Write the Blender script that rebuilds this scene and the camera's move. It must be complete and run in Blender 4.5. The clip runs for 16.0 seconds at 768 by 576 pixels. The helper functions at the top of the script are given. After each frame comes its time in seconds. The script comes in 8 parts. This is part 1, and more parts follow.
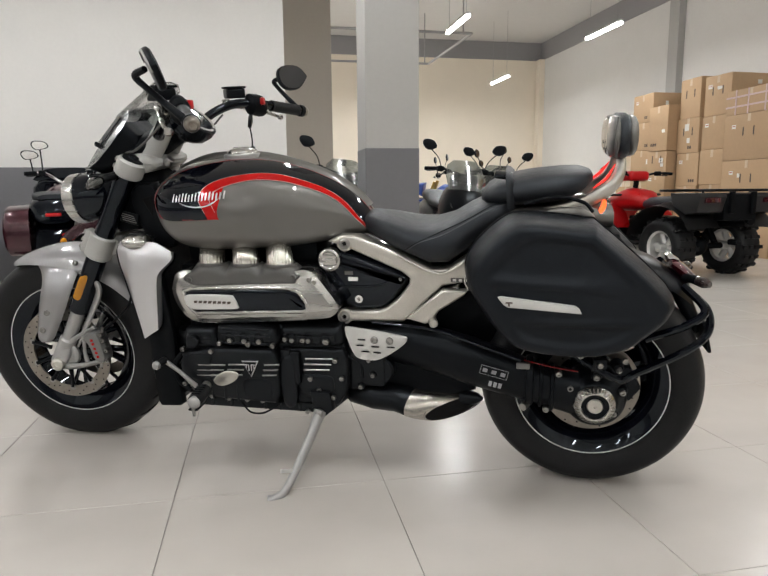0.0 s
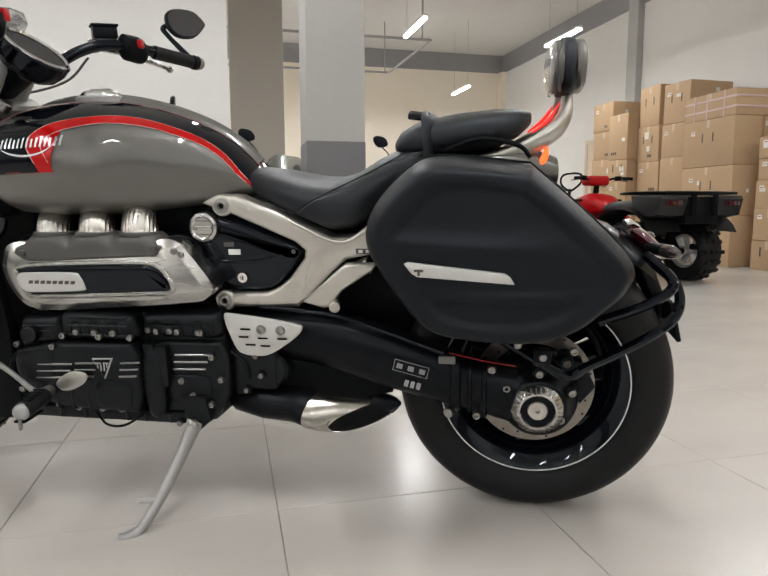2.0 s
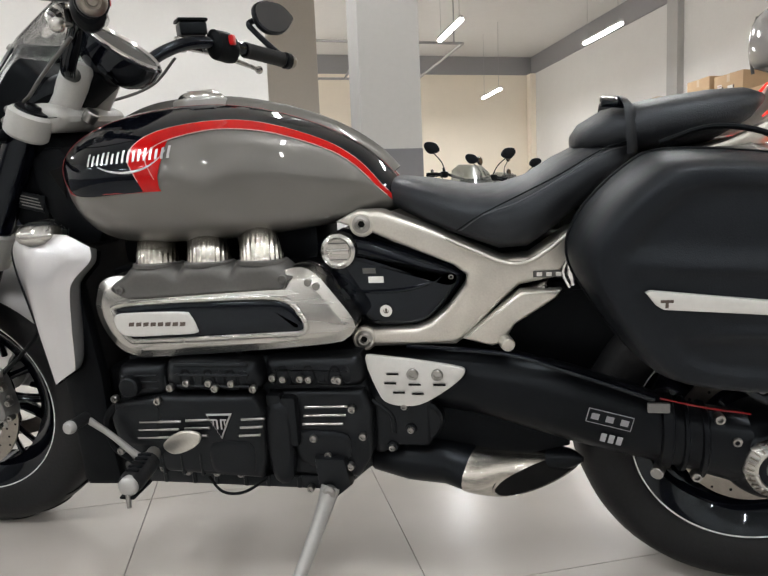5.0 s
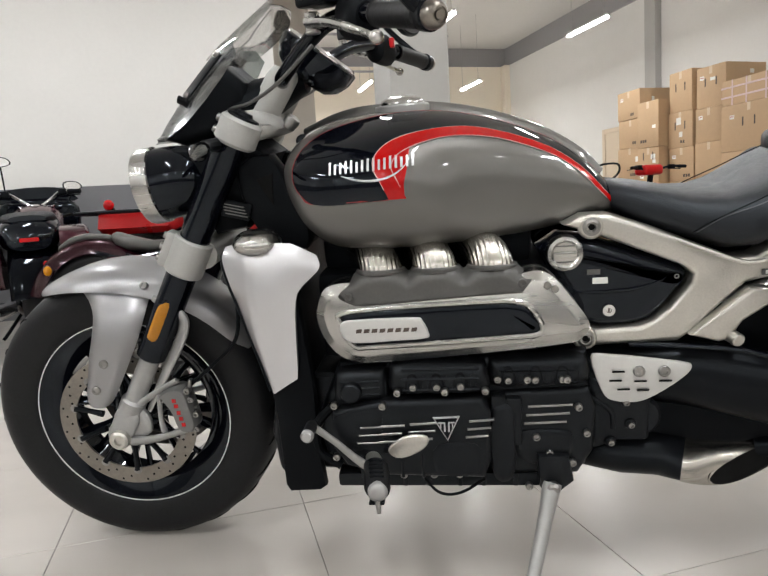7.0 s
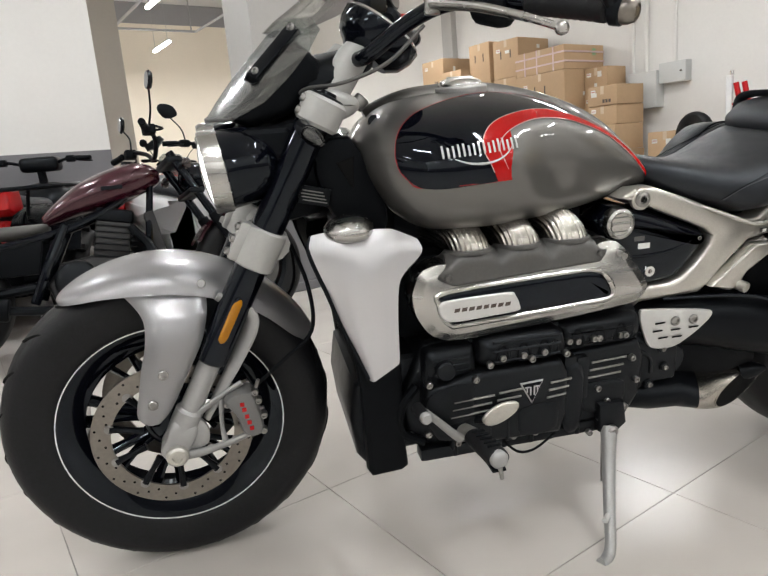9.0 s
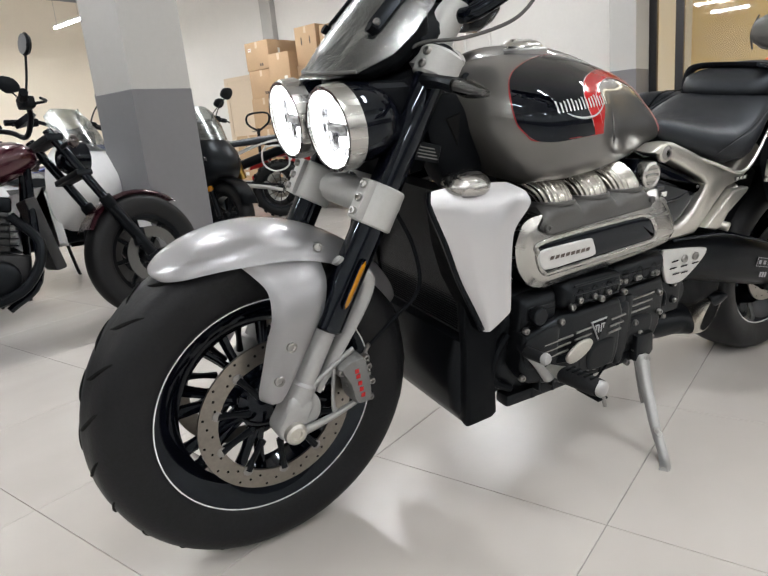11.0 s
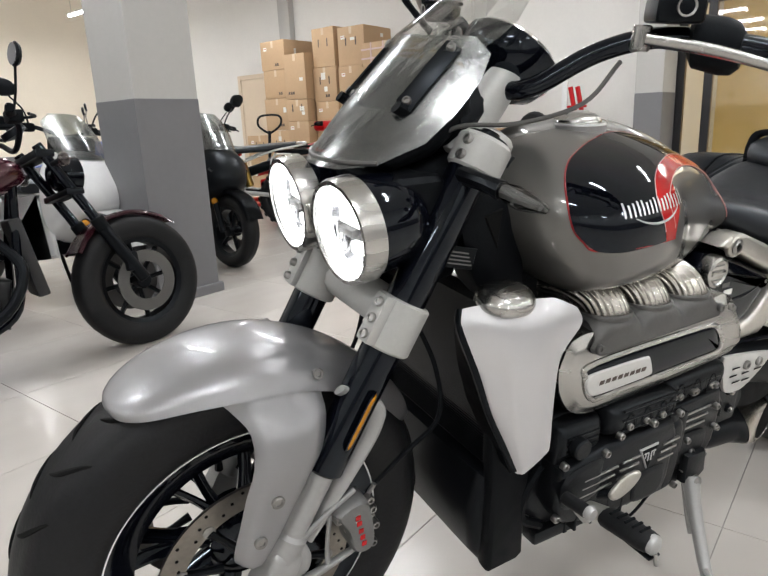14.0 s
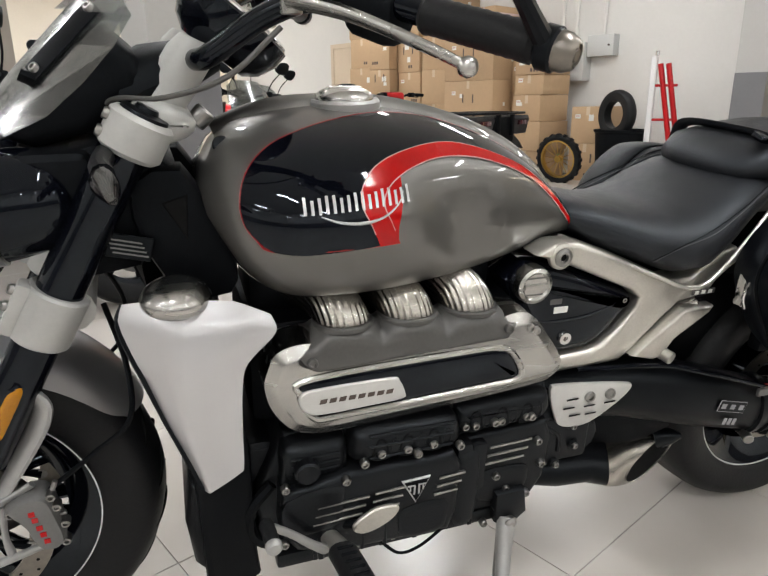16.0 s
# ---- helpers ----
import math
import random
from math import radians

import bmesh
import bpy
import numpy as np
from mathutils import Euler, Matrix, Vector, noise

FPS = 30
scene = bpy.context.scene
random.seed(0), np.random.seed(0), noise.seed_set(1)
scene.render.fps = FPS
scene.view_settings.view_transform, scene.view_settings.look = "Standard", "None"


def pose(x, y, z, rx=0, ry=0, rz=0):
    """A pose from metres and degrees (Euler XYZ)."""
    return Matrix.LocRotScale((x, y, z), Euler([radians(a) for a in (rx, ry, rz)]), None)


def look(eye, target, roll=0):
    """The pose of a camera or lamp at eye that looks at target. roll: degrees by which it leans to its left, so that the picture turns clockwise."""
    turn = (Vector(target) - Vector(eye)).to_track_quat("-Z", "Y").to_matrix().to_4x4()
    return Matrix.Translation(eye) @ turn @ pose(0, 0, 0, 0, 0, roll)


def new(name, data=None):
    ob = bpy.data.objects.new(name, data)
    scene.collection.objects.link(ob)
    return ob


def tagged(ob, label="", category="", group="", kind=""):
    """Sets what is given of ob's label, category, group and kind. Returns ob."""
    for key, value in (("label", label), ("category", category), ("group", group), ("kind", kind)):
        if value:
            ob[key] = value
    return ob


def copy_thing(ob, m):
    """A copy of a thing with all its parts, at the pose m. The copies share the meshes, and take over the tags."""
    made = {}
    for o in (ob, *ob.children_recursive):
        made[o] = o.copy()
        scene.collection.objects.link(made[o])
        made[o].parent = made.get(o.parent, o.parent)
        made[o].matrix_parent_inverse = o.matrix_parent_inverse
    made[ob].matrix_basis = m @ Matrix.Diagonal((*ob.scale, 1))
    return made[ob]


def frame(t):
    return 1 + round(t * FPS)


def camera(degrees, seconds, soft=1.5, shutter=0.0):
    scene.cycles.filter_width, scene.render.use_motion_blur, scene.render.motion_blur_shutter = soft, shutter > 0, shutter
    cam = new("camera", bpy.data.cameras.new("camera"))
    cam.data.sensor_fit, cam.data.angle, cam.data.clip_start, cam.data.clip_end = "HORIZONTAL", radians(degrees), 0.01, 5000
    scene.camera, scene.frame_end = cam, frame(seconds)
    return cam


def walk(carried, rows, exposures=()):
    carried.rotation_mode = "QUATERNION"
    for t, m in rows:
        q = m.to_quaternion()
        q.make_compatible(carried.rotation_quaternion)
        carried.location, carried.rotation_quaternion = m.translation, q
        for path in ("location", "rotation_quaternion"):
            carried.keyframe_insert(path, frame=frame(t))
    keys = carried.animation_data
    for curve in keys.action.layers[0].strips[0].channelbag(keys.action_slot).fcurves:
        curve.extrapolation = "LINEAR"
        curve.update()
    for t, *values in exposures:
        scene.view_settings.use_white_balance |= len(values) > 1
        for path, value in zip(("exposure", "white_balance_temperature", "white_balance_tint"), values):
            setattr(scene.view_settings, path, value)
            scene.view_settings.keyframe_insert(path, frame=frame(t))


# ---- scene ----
cam = camera(63.1, 16.0)
PATH = [
    (0, (-0.329, -1.726, 0.849), (0.046, 0.215, 0.546), -0.4),
    (0.5, (-0.263, -1.661, 0.826), (0.152, 0.275, 0.543), -0.4),
    (1, (-0.191, -1.584, 0.786), (0.263, 0.345, 0.519), -0.2),
    (1.5, (-0.133, -1.495, 0.74), (0.342, 0.431, 0.484), -0.1),
    (2, (-0.091, -1.414, 0.698), (0.385, 0.513, 0.45), -0.1),
    (2.5, (-0.054, -1.322, 0.692), (0.405, 0.609, 0.443), -0.3),
    (3, (-0.027, -1.229, 0.719), (0.408, 0.706, 0.464), -0.7),
    (3.2, (-0.023, -1.201, 0.724), (0.4, 0.737, 0.468), -0.9),
    (5.3, (-0.35, -1.087, 0.714), (0.044, 0.862, 0.5), -2.8),
    (5.5, (-0.38, -1.083, 0.719), (-0.015, 0.872, 0.507), -2.8),
    (6, (-0.517, -1.067, 0.727), (-0.133, 0.884, 0.515), -3.1),
    (6.5, (-0.661, -1.036, 0.744), (-0.225, 0.903, 0.519), -3.3),
    (7, (-0.782, -0.99, 0.762), (-0.254, 0.923, 0.512), -3.4),
    (7.5, (-0.884, -0.955, 0.788), (-0.23, 0.914, 0.507), -3.7),
    (8, (-1.023, -0.886, 0.79), (-0.218, 0.916, 0.467), -4.0),
    (8.5, (-1.171, -0.803, 0.819), (-0.214, 0.915, 0.455), -4.5),
    (9, (-1.292, -0.755, 0.833), (-0.192, 0.866, 0.432), -4.9),
    (9.5, (-1.455, -0.658, 0.847), (-0.227, 0.861, 0.42), -5.0),
    (9.7, (-1.519, -0.622, 0.853), (-0.244, 0.857, 0.419), -5.1),
    (11.8, (-1.757, -0.201, 0.819), (-0.149, 0.859, 0.281), -6.4),
    (12, (-1.761, -0.164, 0.827), (-0.145, 0.879, 0.281), -6.6),
    (12.5, (-1.735, -0.104, 0.867), (-0.111, 0.927, 0.317), -6.2),
    (13, (-1.676, -0.075, 0.92), (-0.07, 0.991, 0.388), -5.2),
    (13.5, (-1.622, -0.103, 0.955), (-0.054, 1.028, 0.443), -3.9),
    (14, (-1.518, -0.196, 0.974), (-0.002, 1.009, 0.474), -2.6),
    (14.5, (-1.392, -0.317, 0.978), (0.057, 0.96, 0.461), -1.5),
    (15, (-1.254, -0.426, 0.975), (0.127, 0.919, 0.444), -0.9),
    (15.5, (-1.121, -0.531, 0.969), (0.194, 0.874, 0.424), -0.7),
    (16, (-1.011, -0.558, 0.962), (0.255, 0.881, 0.392), -0.6),
]
walk(cam, [(t, look(eye, target, roll)) for t, eye, target, roll in PATH],
     [(0, -0.04, 6400, 9), (2, -0.02, 6400, 9), (3, 0.12, 6350, 9), (5.5, 0.16, 6350, 9), (9.5, 0.18, 6350, 9), (12, 0.25, 6150, 9), (14, 0.18, 6250, 9), (16, 0.16, 6400, 9)])

# ---------------------------------------------------------------- light
world = bpy.data.worlds.new("world")
scene.world = world
world.use_nodes = True
world.node_tree.nodes["Background"].inputs[0].default_value = (0.9, 0.93, 1.0, 1)
world.node_tree.nodes["Background"].inputs[1].default_value = 0.25

LAMP_Z = 3.17
LAMP_X = (-6.49, -4.25, -2.01, 0.23, 2.47, 4.71)
LAMP_Y = (-5.2, -1.09, 3.04, 7.17, 11.3)
LAMP_LEN = 0.98
LAMP_WATT = 22.0


# ---------------------------------------------------------------- materials
def material(name, color, rough=0.5, metal=0.0, coat=0.0, bump=0.0, scale=40.0, vary=0.06, spec=0.5, stretch=(1, 1, 1),
             rough_vary=0.1, coat_rough=0.03, rand=0.0, emit=0.0, sheen=None):
    """A procedural surface with colour and gloss varied at two scales and a fine relief."""
    m = bpy.data.materials.new(name)
    m.use_nodes = True
    nt = m.node_tree
    b = nt.nodes["Principled BSDF"]
    add = nt.nodes.new
    link = nt.links.new
    tc = add("ShaderNodeTexCoord")
    mp = add("ShaderNodeMapping")
    mp.inputs["Scale"].default_value = stretch
    link(tc.outputs["Object"], mp.inputs[0])
    big = add("ShaderNodeTexNoise")
    big.inputs["Scale"].default_value = scale * 0.12
    big.inputs["Detail"].default_value = 4
    fine = add("ShaderNodeTexNoise")
    fine.inputs["Scale"].default_value = scale
    fine.inputs["Detail"].default_value = 5
    link(mp.outputs[0], big.inputs[0])
    link(mp.outputs[0], fine.inputs[0])
    mix = add("ShaderNodeMath")
    mix.operation = "ADD"
    link(big.outputs[0], mix.inputs[0])
    link(fine.outputs[0], mix.inputs[1])
    if rand:
        info = add("ShaderNodeObjectInfo")
        more = add("ShaderNodeMath")
        more.operation = "MULTIPLY_ADD"
        link(info.outputs["Random"], more.inputs[0])
        more.inputs[1].default_value = rand
        link(mix.outputs[0], more.inputs[2])
        mix = more
    ramp = add("ShaderNodeMapRange")
    ramp.inputs["From Min"].default_value = 0.6
    ramp.inputs["From Max"].default_value = 1.4 + rand
    ramp.inputs["To Min"].default_value = 1 - vary
    ramp.inputs["To Max"].default_value = 1 + vary
    link(mix.outputs[0], ramp.inputs[0])
    mul = add("ShaderNodeMix")
    mul.data_type = "RGBA"
    mul.blend_type = "MULTIPLY"
    mul.inputs["Factor"].default_value = 1
    mul.inputs["A"].default_value = (*color, 1)
    link(ramp.outputs[0], mul.inputs["B"])
    link(mul.outputs["Result"], b.inputs["Base Color"])
    rr = add("ShaderNodeMapRange")
    rr.inputs["From Min"].default_value = 0.3
    rr.inputs["From Max"].default_value = 0.7
    rr.inputs["To Min"].default_value = max(0.01, rough * (1 - rough_vary))
    rr.inputs["To Max"].default_value = min(1.0, rough * (1 + rough_vary))
    link(big.outputs[0], rr.inputs[0])
    link(rr.outputs[0], b.inputs["Roughness"])
    b.inputs["Metallic"].default_value = metal
    b.inputs["Specular IOR Level"].default_value = spec
    if sheen:
        b.inputs["Specular Tint"].default_value = (*sheen, 1)
    b.inputs["Coat Weight"].default_value = coat
    b.inputs["Coat Roughness"].default_value = coat_rough
    if emit:
        b.inputs["Emission Color"].default_value = (*color, 1)
        b.inputs["Emission Strength"].default_value = emit
    if bump:
        bp = add("ShaderNodeBump")
        bp.inputs["Strength"].default_value = min(1.0, bump)
        bp.inputs["Distance"].default_value = 0.002
        link(fine.outputs[0], bp.inputs["Height"])
        link(bp.outputs[0], b.inputs["Normal"])
    return m


def see_through(name, tint, clear=0.85, rough=0.03):
    """A thin clear sheet: mostly straight through, with a gloss on top."""
    m = bpy.data.materials.new(name)
    m.use_nodes = True
    nt = m.node_tree
    nt.nodes.clear()
    out = nt.nodes.new("ShaderNodeOutputMaterial")
    a = nt.nodes.new("ShaderNodeBsdfTransparent")
    a.inputs[0].default_value = (*tint, 1)
    g = nt.nodes.new("ShaderNodeBsdfGlossy")
    g.inputs["Roughness"].default_value = rough
    f = nt.nodes.new("ShaderNodeFresnel")
    f.inputs[0].default_value = 1.5
    k = nt.nodes.new("ShaderNodeMath")
    k.operation = "MULTIPLY_ADD"
    k.inputs[1].default_value = 1.0
    k.inputs[2].default_value = 1 - clear
    mx = nt.nodes.new("ShaderNodeMixShader")
    nt.links.new(f.outputs[0], k.inputs[0])
    nt.links.new(k.outputs[0], mx.inputs[0])
    nt.links.new(a.outputs[0], mx.inputs[1])
    nt.links.new(g.outputs[0], mx.inputs[2])
    nt.links.new(mx.outputs[0], out.inputs[0])
    return m


def glow(name, color, power):
    m = bpy.data.materials.new(name)
    m.use_nodes = True
    b = m.node_tree.nodes["Principled BSDF"]
    b.inputs["Base Color"].default_value = (*color, 1)
    b.inputs["Emission Color"].default_value = (*color, 1)
    b.inputs["Emission Strength"].default_value = power
    b.inputs["Roughness"].default_value = 0.3
    return m


def tile_material():
    """Polished porcelain: cloudy beige body, worn gloss and faint darker noise patches that run across the joints."""
    m = material("porcelain_tile", (0.540, 0.510, 0.475), 0.235, scale=9, vary=0.045, spec=0.5, rough_vary=0.12, bump=0.03, rand=0.5)
    nt = m.node_tree
    b = nt.nodes["Principled BSDF"]
    geo = nt.nodes.new("ShaderNodeNewGeometry")
    put = nt.nodes.new("ShaderNodeMapping")
    put.inputs["Rotation"].default_value = (0, 0, 0.45)
    put.inputs["Scale"].default_value = (0.8, 2.2, 1)
    nt.links.new(geo.outputs["Position"], put.inputs[0])
    for n in list(nt.nodes):
        if n.type == "MAPPING" and n != put:
            nt.links.new(geo.outputs["Position"], n.inputs[0])
    noise = nt.nodes.new("ShaderNodeTexNoise")
    noise.inputs["Scale"].default_value = 1.3
    noise.inputs["Detail"].default_value = 2
    noise.inputs["Roughness"].default_value = 0.62
    nt.links.new(put.outputs[0], noise.inputs[0])
    ramp = nt.nodes.new("ShaderNodeMapRange")
    ramp.interpolation_type = "SMOOTHSTEP"
    ramp.inputs["From Min"].default_value, ramp.inputs["From Max"].default_value = 0.30, 0.85
    ramp.inputs["To Min"].default_value, ramp.inputs["To Max"].default_value = 0.0, 0.30
    nt.links.new(noise.outputs[0], ramp.inputs[0])
    mix = nt.nodes.new("ShaderNodeMix")
    mix.data_type = "RGBA"
    mix.inputs["B"].default_value = (0.36, 0.325, 0.29, 1)
    nt.links.new(ramp.outputs[0], mix.inputs["Factor"])
    old = b.inputs["Base Color"].links[0].from_socket
    nt.links.new(old, mix.inputs["A"])
    nt.links.new(mix.outputs["Result"], b.inputs["Base Color"])
    rough = b.inputs["Roughness"].links[0].from_socket
    add = nt.nodes.new("ShaderNodeMath")
    add.operation = "MULTIPLY_ADD"
    add.inputs[1].default_value = 0.02
    nt.links.new(ramp.outputs[0], add.inputs[0])
    nt.links.new(rough, add.inputs[2])
    nt.links.new(add.outputs[0], b.inputs["Roughness"])
    return m


M = dict(
    tile=tile_material(),
    grout=material("grout", (0.30, 0.285, 0.27), 0.8, scale=60, vary=0.15),
    wall=material("white_wall_paint", (0.735, 0.725, 0.70), 0.6, scale=30, vary=0.025, bump=0.06),
    wall_cream=material("cream_wall_paint", (0.88, 0.80, 0.67), 0.6, scale=30, vary=0.025, bump=0.06),
    pillar=material("pillar_paint", (0.44, 0.435, 0.42), 0.55, scale=30, vary=0.03, bump=0.06),
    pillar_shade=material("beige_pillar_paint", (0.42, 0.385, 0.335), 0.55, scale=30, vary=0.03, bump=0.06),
    dado=material("grey_dado_paint", (0.165, 0.165, 0.175), 0.5, scale=30, vary=0.04, bump=0.05),
    band=material("grey_beam_paint", (0.30, 0.295, 0.30), 0.6, scale=30, vary=0.03),
    ceiling=material("ceiling_paint", (0.68, 0.67, 0.65), 0.8, scale=12, vary=0.03),
    door=material("cream_door_paint", (0.66, 0.55, 0.42), 0.5, scale=20, vary=0.03),
    card=material("cardboard", (0.46, 0.315, 0.185), 0.75, scale=25, vary=0.08, bump=0.1, rand=0.6),
    tape=material("clear_packing_tape", (0.62, 0.50, 0.36), 0.2, scale=30, vary=0.05),
    strap=material("pale_pink_packing_strap", (0.60, 0.46, 0.45), 0.35, scale=60, vary=0.1),
    label=material("white_paper_label", (0.72, 0.72, 0.68), 0.6, scale=60, vary=0.05),
    green=material("green_print", (0.25, 0.42, 0.22), 0.6, scale=60, vary=0.1),
    ink=material("printed_ink", (0.08, 0.06, 0.05), 0.7, vary=0.1),
    grey_metal=material("grey_enclosure_paint", (0.55, 0.56, 0.55), 0.4, scale=30, vary=0.03),
    frame_black=material("black_window_frame", (0.015, 0.015, 0.018), 0.35, vary=0.1),
    rubber=material("tyre_rubber", (0.0095, 0.0098, 0.0108), 0.48, scale=160, vary=0.25, bump=0.25, spec=0.20),
    # near-black whose colour stands in for shade in grooves, holes and slots
    groove=material("tyre_groove", (0.006, 0.006, 0.006), 0.85, vary=0.2, spec=0.1),
    satin=material("satin_black_metal", (0.0030, 0.0032, 0.0040), 0.33, scale=200, vary=0.2, bump=0.05, spec=0.17, sheen=(0.80, 0.90, 1.0)),
    matte=material("matte_black_plastic", (0.0030, 0.0032, 0.0038), 0.55, scale=300, vary=0.2, bump=0.15, spec=0.11, sheen=(0.80, 0.90, 1.0)),
    gloss=material("gloss_black_paint", (0.0020, 0.0024, 0.0045), 0.05, sheen=(0.80, 0.90, 1.0), coat=0.0, spec=0.34, scale=8, vary=0.2, rough_vary=0.2),
    engine=material("black_engine_coat", (0.0045, 0.0047, 0.0054), 0.36, scale=260, vary=0.2, bump=0.2, spec=0.25, sheen=(0.80, 0.90, 1.0)),
    leather=material("black_seat_vinyl", (0.0105, 0.0108, 0.0128), 0.46, scale=420, vary=0.18, bump=0.35, spec=0.46, sheen=(0.80, 0.90, 1.0)),
    bagskin=material("black_vinyl_pannier_skin", (0.0050, 0.0058, 0.0078), 0.42, scale=500, vary=0.18, bump=0.3, spec=0.25, sheen=(0.80, 0.90, 1.0)),
    stitch=material("dull_grey_thread", (0.085, 0.085, 0.095), 0.7, vary=0.2),
    thread=material("grey_stitching", (0.32, 0.32, 0.34), 0.7, vary=0.2),
    tank=material("warm_grey_metallic_paint", (0.124, 0.120, 0.112), 0.43, metal=0.62, coat=1.0, scale=1500, vary=0.015, rough_vary=0.03),
    silver=material("silver_metallic_paint", (0.55, 0.55, 0.565), 0.38, metal=0.75, coat=1.0, scale=1500, vary=0.012, rough_vary=0.03),
    red=material("signal_red_paint", (0.38, 0.003, 0.003), 0.12, coat=0.0, spec=0.35, scale=200, vary=0.05),
    redline=material("dark_red_pinstripe", (0.22, 0.006, 0.009), 0.3, spec=0.3, vary=0.05),
    maroon=material("maroon_metallic_paint", (0.042, 0.0035, 0.011), 0.24, metal=0.3, coat=0.6, scale=900, vary=0.04),
    redplastic=material("red_body_plastic", (0.42, 0.004, 0.006), 0.30, coat=0.1, spec=0.3, scale=60, vary=0.04),
    blue=material("blue_plastic", (0.02, 0.07, 0.35), 0.3, coat=0.5, vary=0.06),
    white=material("white_plastic", (0.7, 0.7, 0.7), 0.35, coat=0.3, vary=0.04),
    cast=material("cast_aluminium", (0.54, 0.525, 0.485), 0.36, metal=0.88, scale=240, vary=0.1, bump=0.18),
    brushed=material("brushed_aluminium", (0.47, 0.465, 0.447), 0.26, metal=1.0, scale=25, vary=0.06, stretch=(1.0, 10, 14), rough_vary=0.15),
    alu_white=material("pale_anodised_aluminium", (0.60, 0.60, 0.585), 0.42, metal=0.5, scale=120, vary=0.05, bump=0.05),
    alu_grey=material("grey_painted_aluminium", (0.36, 0.36, 0.355), 0.42, metal=0.5, scale=120, vary=0.06, bump=0.05),
    clamp=material("pale_grey_clamp_paint", (0.40, 0.40, 0.385), 0.5, metal=0.25, scale=160, vary=0.05, bump=0.08),
    caliper=material("dark_grey_caliper", (0.17, 0.17, 0.168), 0.42, metal=0.5, scale=200, vary=0.08, bump=0.1),
    edge_line=material("pale_pink_edge_line", (0.55, 0.30, 0.29), 0.3, coat=0.5, vary=0.05),
    smoke=material("smoked_lens", (0.03, 0.02, 0.02), 0.1, coat=1.0, vary=0.1),
    tail_red=material("dark_red_lens", (0.045, 0.005, 0.009), 0.12, coat=1.0, vary=0.1, emit=0.1),
    greycap=material("dark_grey_casting", (0.085, 0.083, 0.08), 0.45, metal=0.25, scale=160, vary=0.1, bump=0.12),
    caseblack=material("worn_black_engine_case", (0.016, 0.016, 0.017), 0.42, metal=0.2, scale=160, vary=0.2, bump=0.15),
    chrome=material("polished_metal", (0.72, 0.72, 0.72), 0.12, metal=1.0, scale=40, vary=0.05),
    steel=material("brushed_stainless", (0.45, 0.43, 0.395), 0.22, metal=1.0, scale=60, vary=0.32, stretch=(1, 1, 16), bump=0.1),
    disc=material("brake_disc_steel", (0.25, 0.23, 0.205), 0.33, metal=1.0, scale=120, vary=0.15),
    bolt=material("bolt_steel", (0.31, 0.305, 0.295), 0.32, metal=1.0, scale=200, vary=0.12),
    gold=material("gold_fork_anodising", (0.55, 0.36, 0.10), 0.3, metal=1.0, vary=0.1),
    amber=material("amber_reflector", (0.50, 0.205, 0.004), 0.2, coat=0.3, scale=250, vary=0.12, bump=0.4),
    whiteline=material("white_rim_line", (0.75, 0.75, 0.75), 0.3, vary=0.04),
    badge=material("silver_badge", (0.55, 0.55, 0.56), 0.3, metal=0.6, vary=0.03),
    lensglass=see_through("clear_lens", (0.97, 0.98, 0.98), 0.97),
    screen=see_through("smoked_flyscreen", (0.34, 0.38, 0.37), 0.76, 0.20),
    clear=see_through("clear_screen", (0.90, 0.92, 0.90), 0.97),
    pane=see_through("window_pane", (0.93, 0.94, 0.94), 0.96),
    mirror=material("mirror_glass", (0.16, 0.165, 0.18), 0.02, metal=1.0, vary=0.0, rough_vary=0.0),
    radiator=material("radiator_core", (0.012, 0.012, 0.013), 0.55, scale=700, vary=0.4, bump=0.6),
    redlens=material("red_lens", (0.42, 0.004, 0.006), 0.15, coat=0.2, spec=0.35, vary=0.05),
    tail_on=glow("lit_red_lamp", (1.0, 0.03, 0.02), 0.9),
    amber_on=glow("lit_orange_lamp", (1.0, 0.11, 0.02), 1.7),
    led=glow("lit_headlamp", (1.0, 0.98, 0.95), 3.0),
    drl=glow("daylight_ring", (1.0, 0.98, 0.96), 5.0),
    tube=glow("lit_tube", (1.0, 0.985, 0.96), 40.0),
    reflector=material("headlamp_reflector", (0.42, 0.42, 0.43), 0.12, metal=1.0, vary=0.02),
    lcd=material("dark_display", (0.006, 0.007, 0.010), 0.08, spec=0.25, coat=0.0, vary=0.05),
    yellow=material("warm_yellow_wall", (0.75, 0.55, 0.22), 0.6, scale=10, vary=0.1),
    pipe=material("galvanised_conduit", (0.36, 0.36, 0.36), 0.45, metal=0.5, vary=0.1),
)


# ---------------------------------------------------------------- mesh helpers
def part(name, bm, mat, parent=None, label="", smooth=35, flip=True):
    """One mesh object from a bmesh, under a thing or a part."""
    if flip:
        bmesh.ops.recalc_face_normals(bm, faces=bm.faces)
    me = bpy.data.meshes.new(name)
    bm.to_mesh(me)
    bm.free()
    me.materials.append(M[mat] if isinstance(mat, str) else mat)
    if smooth:
        me.shade_smooth()
        me.set_sharp_from_angle(angle=radians(smooth))
    ob = new(name, me)
    ob.parent = parent
    if label:
        ob["label"] = label
    return ob


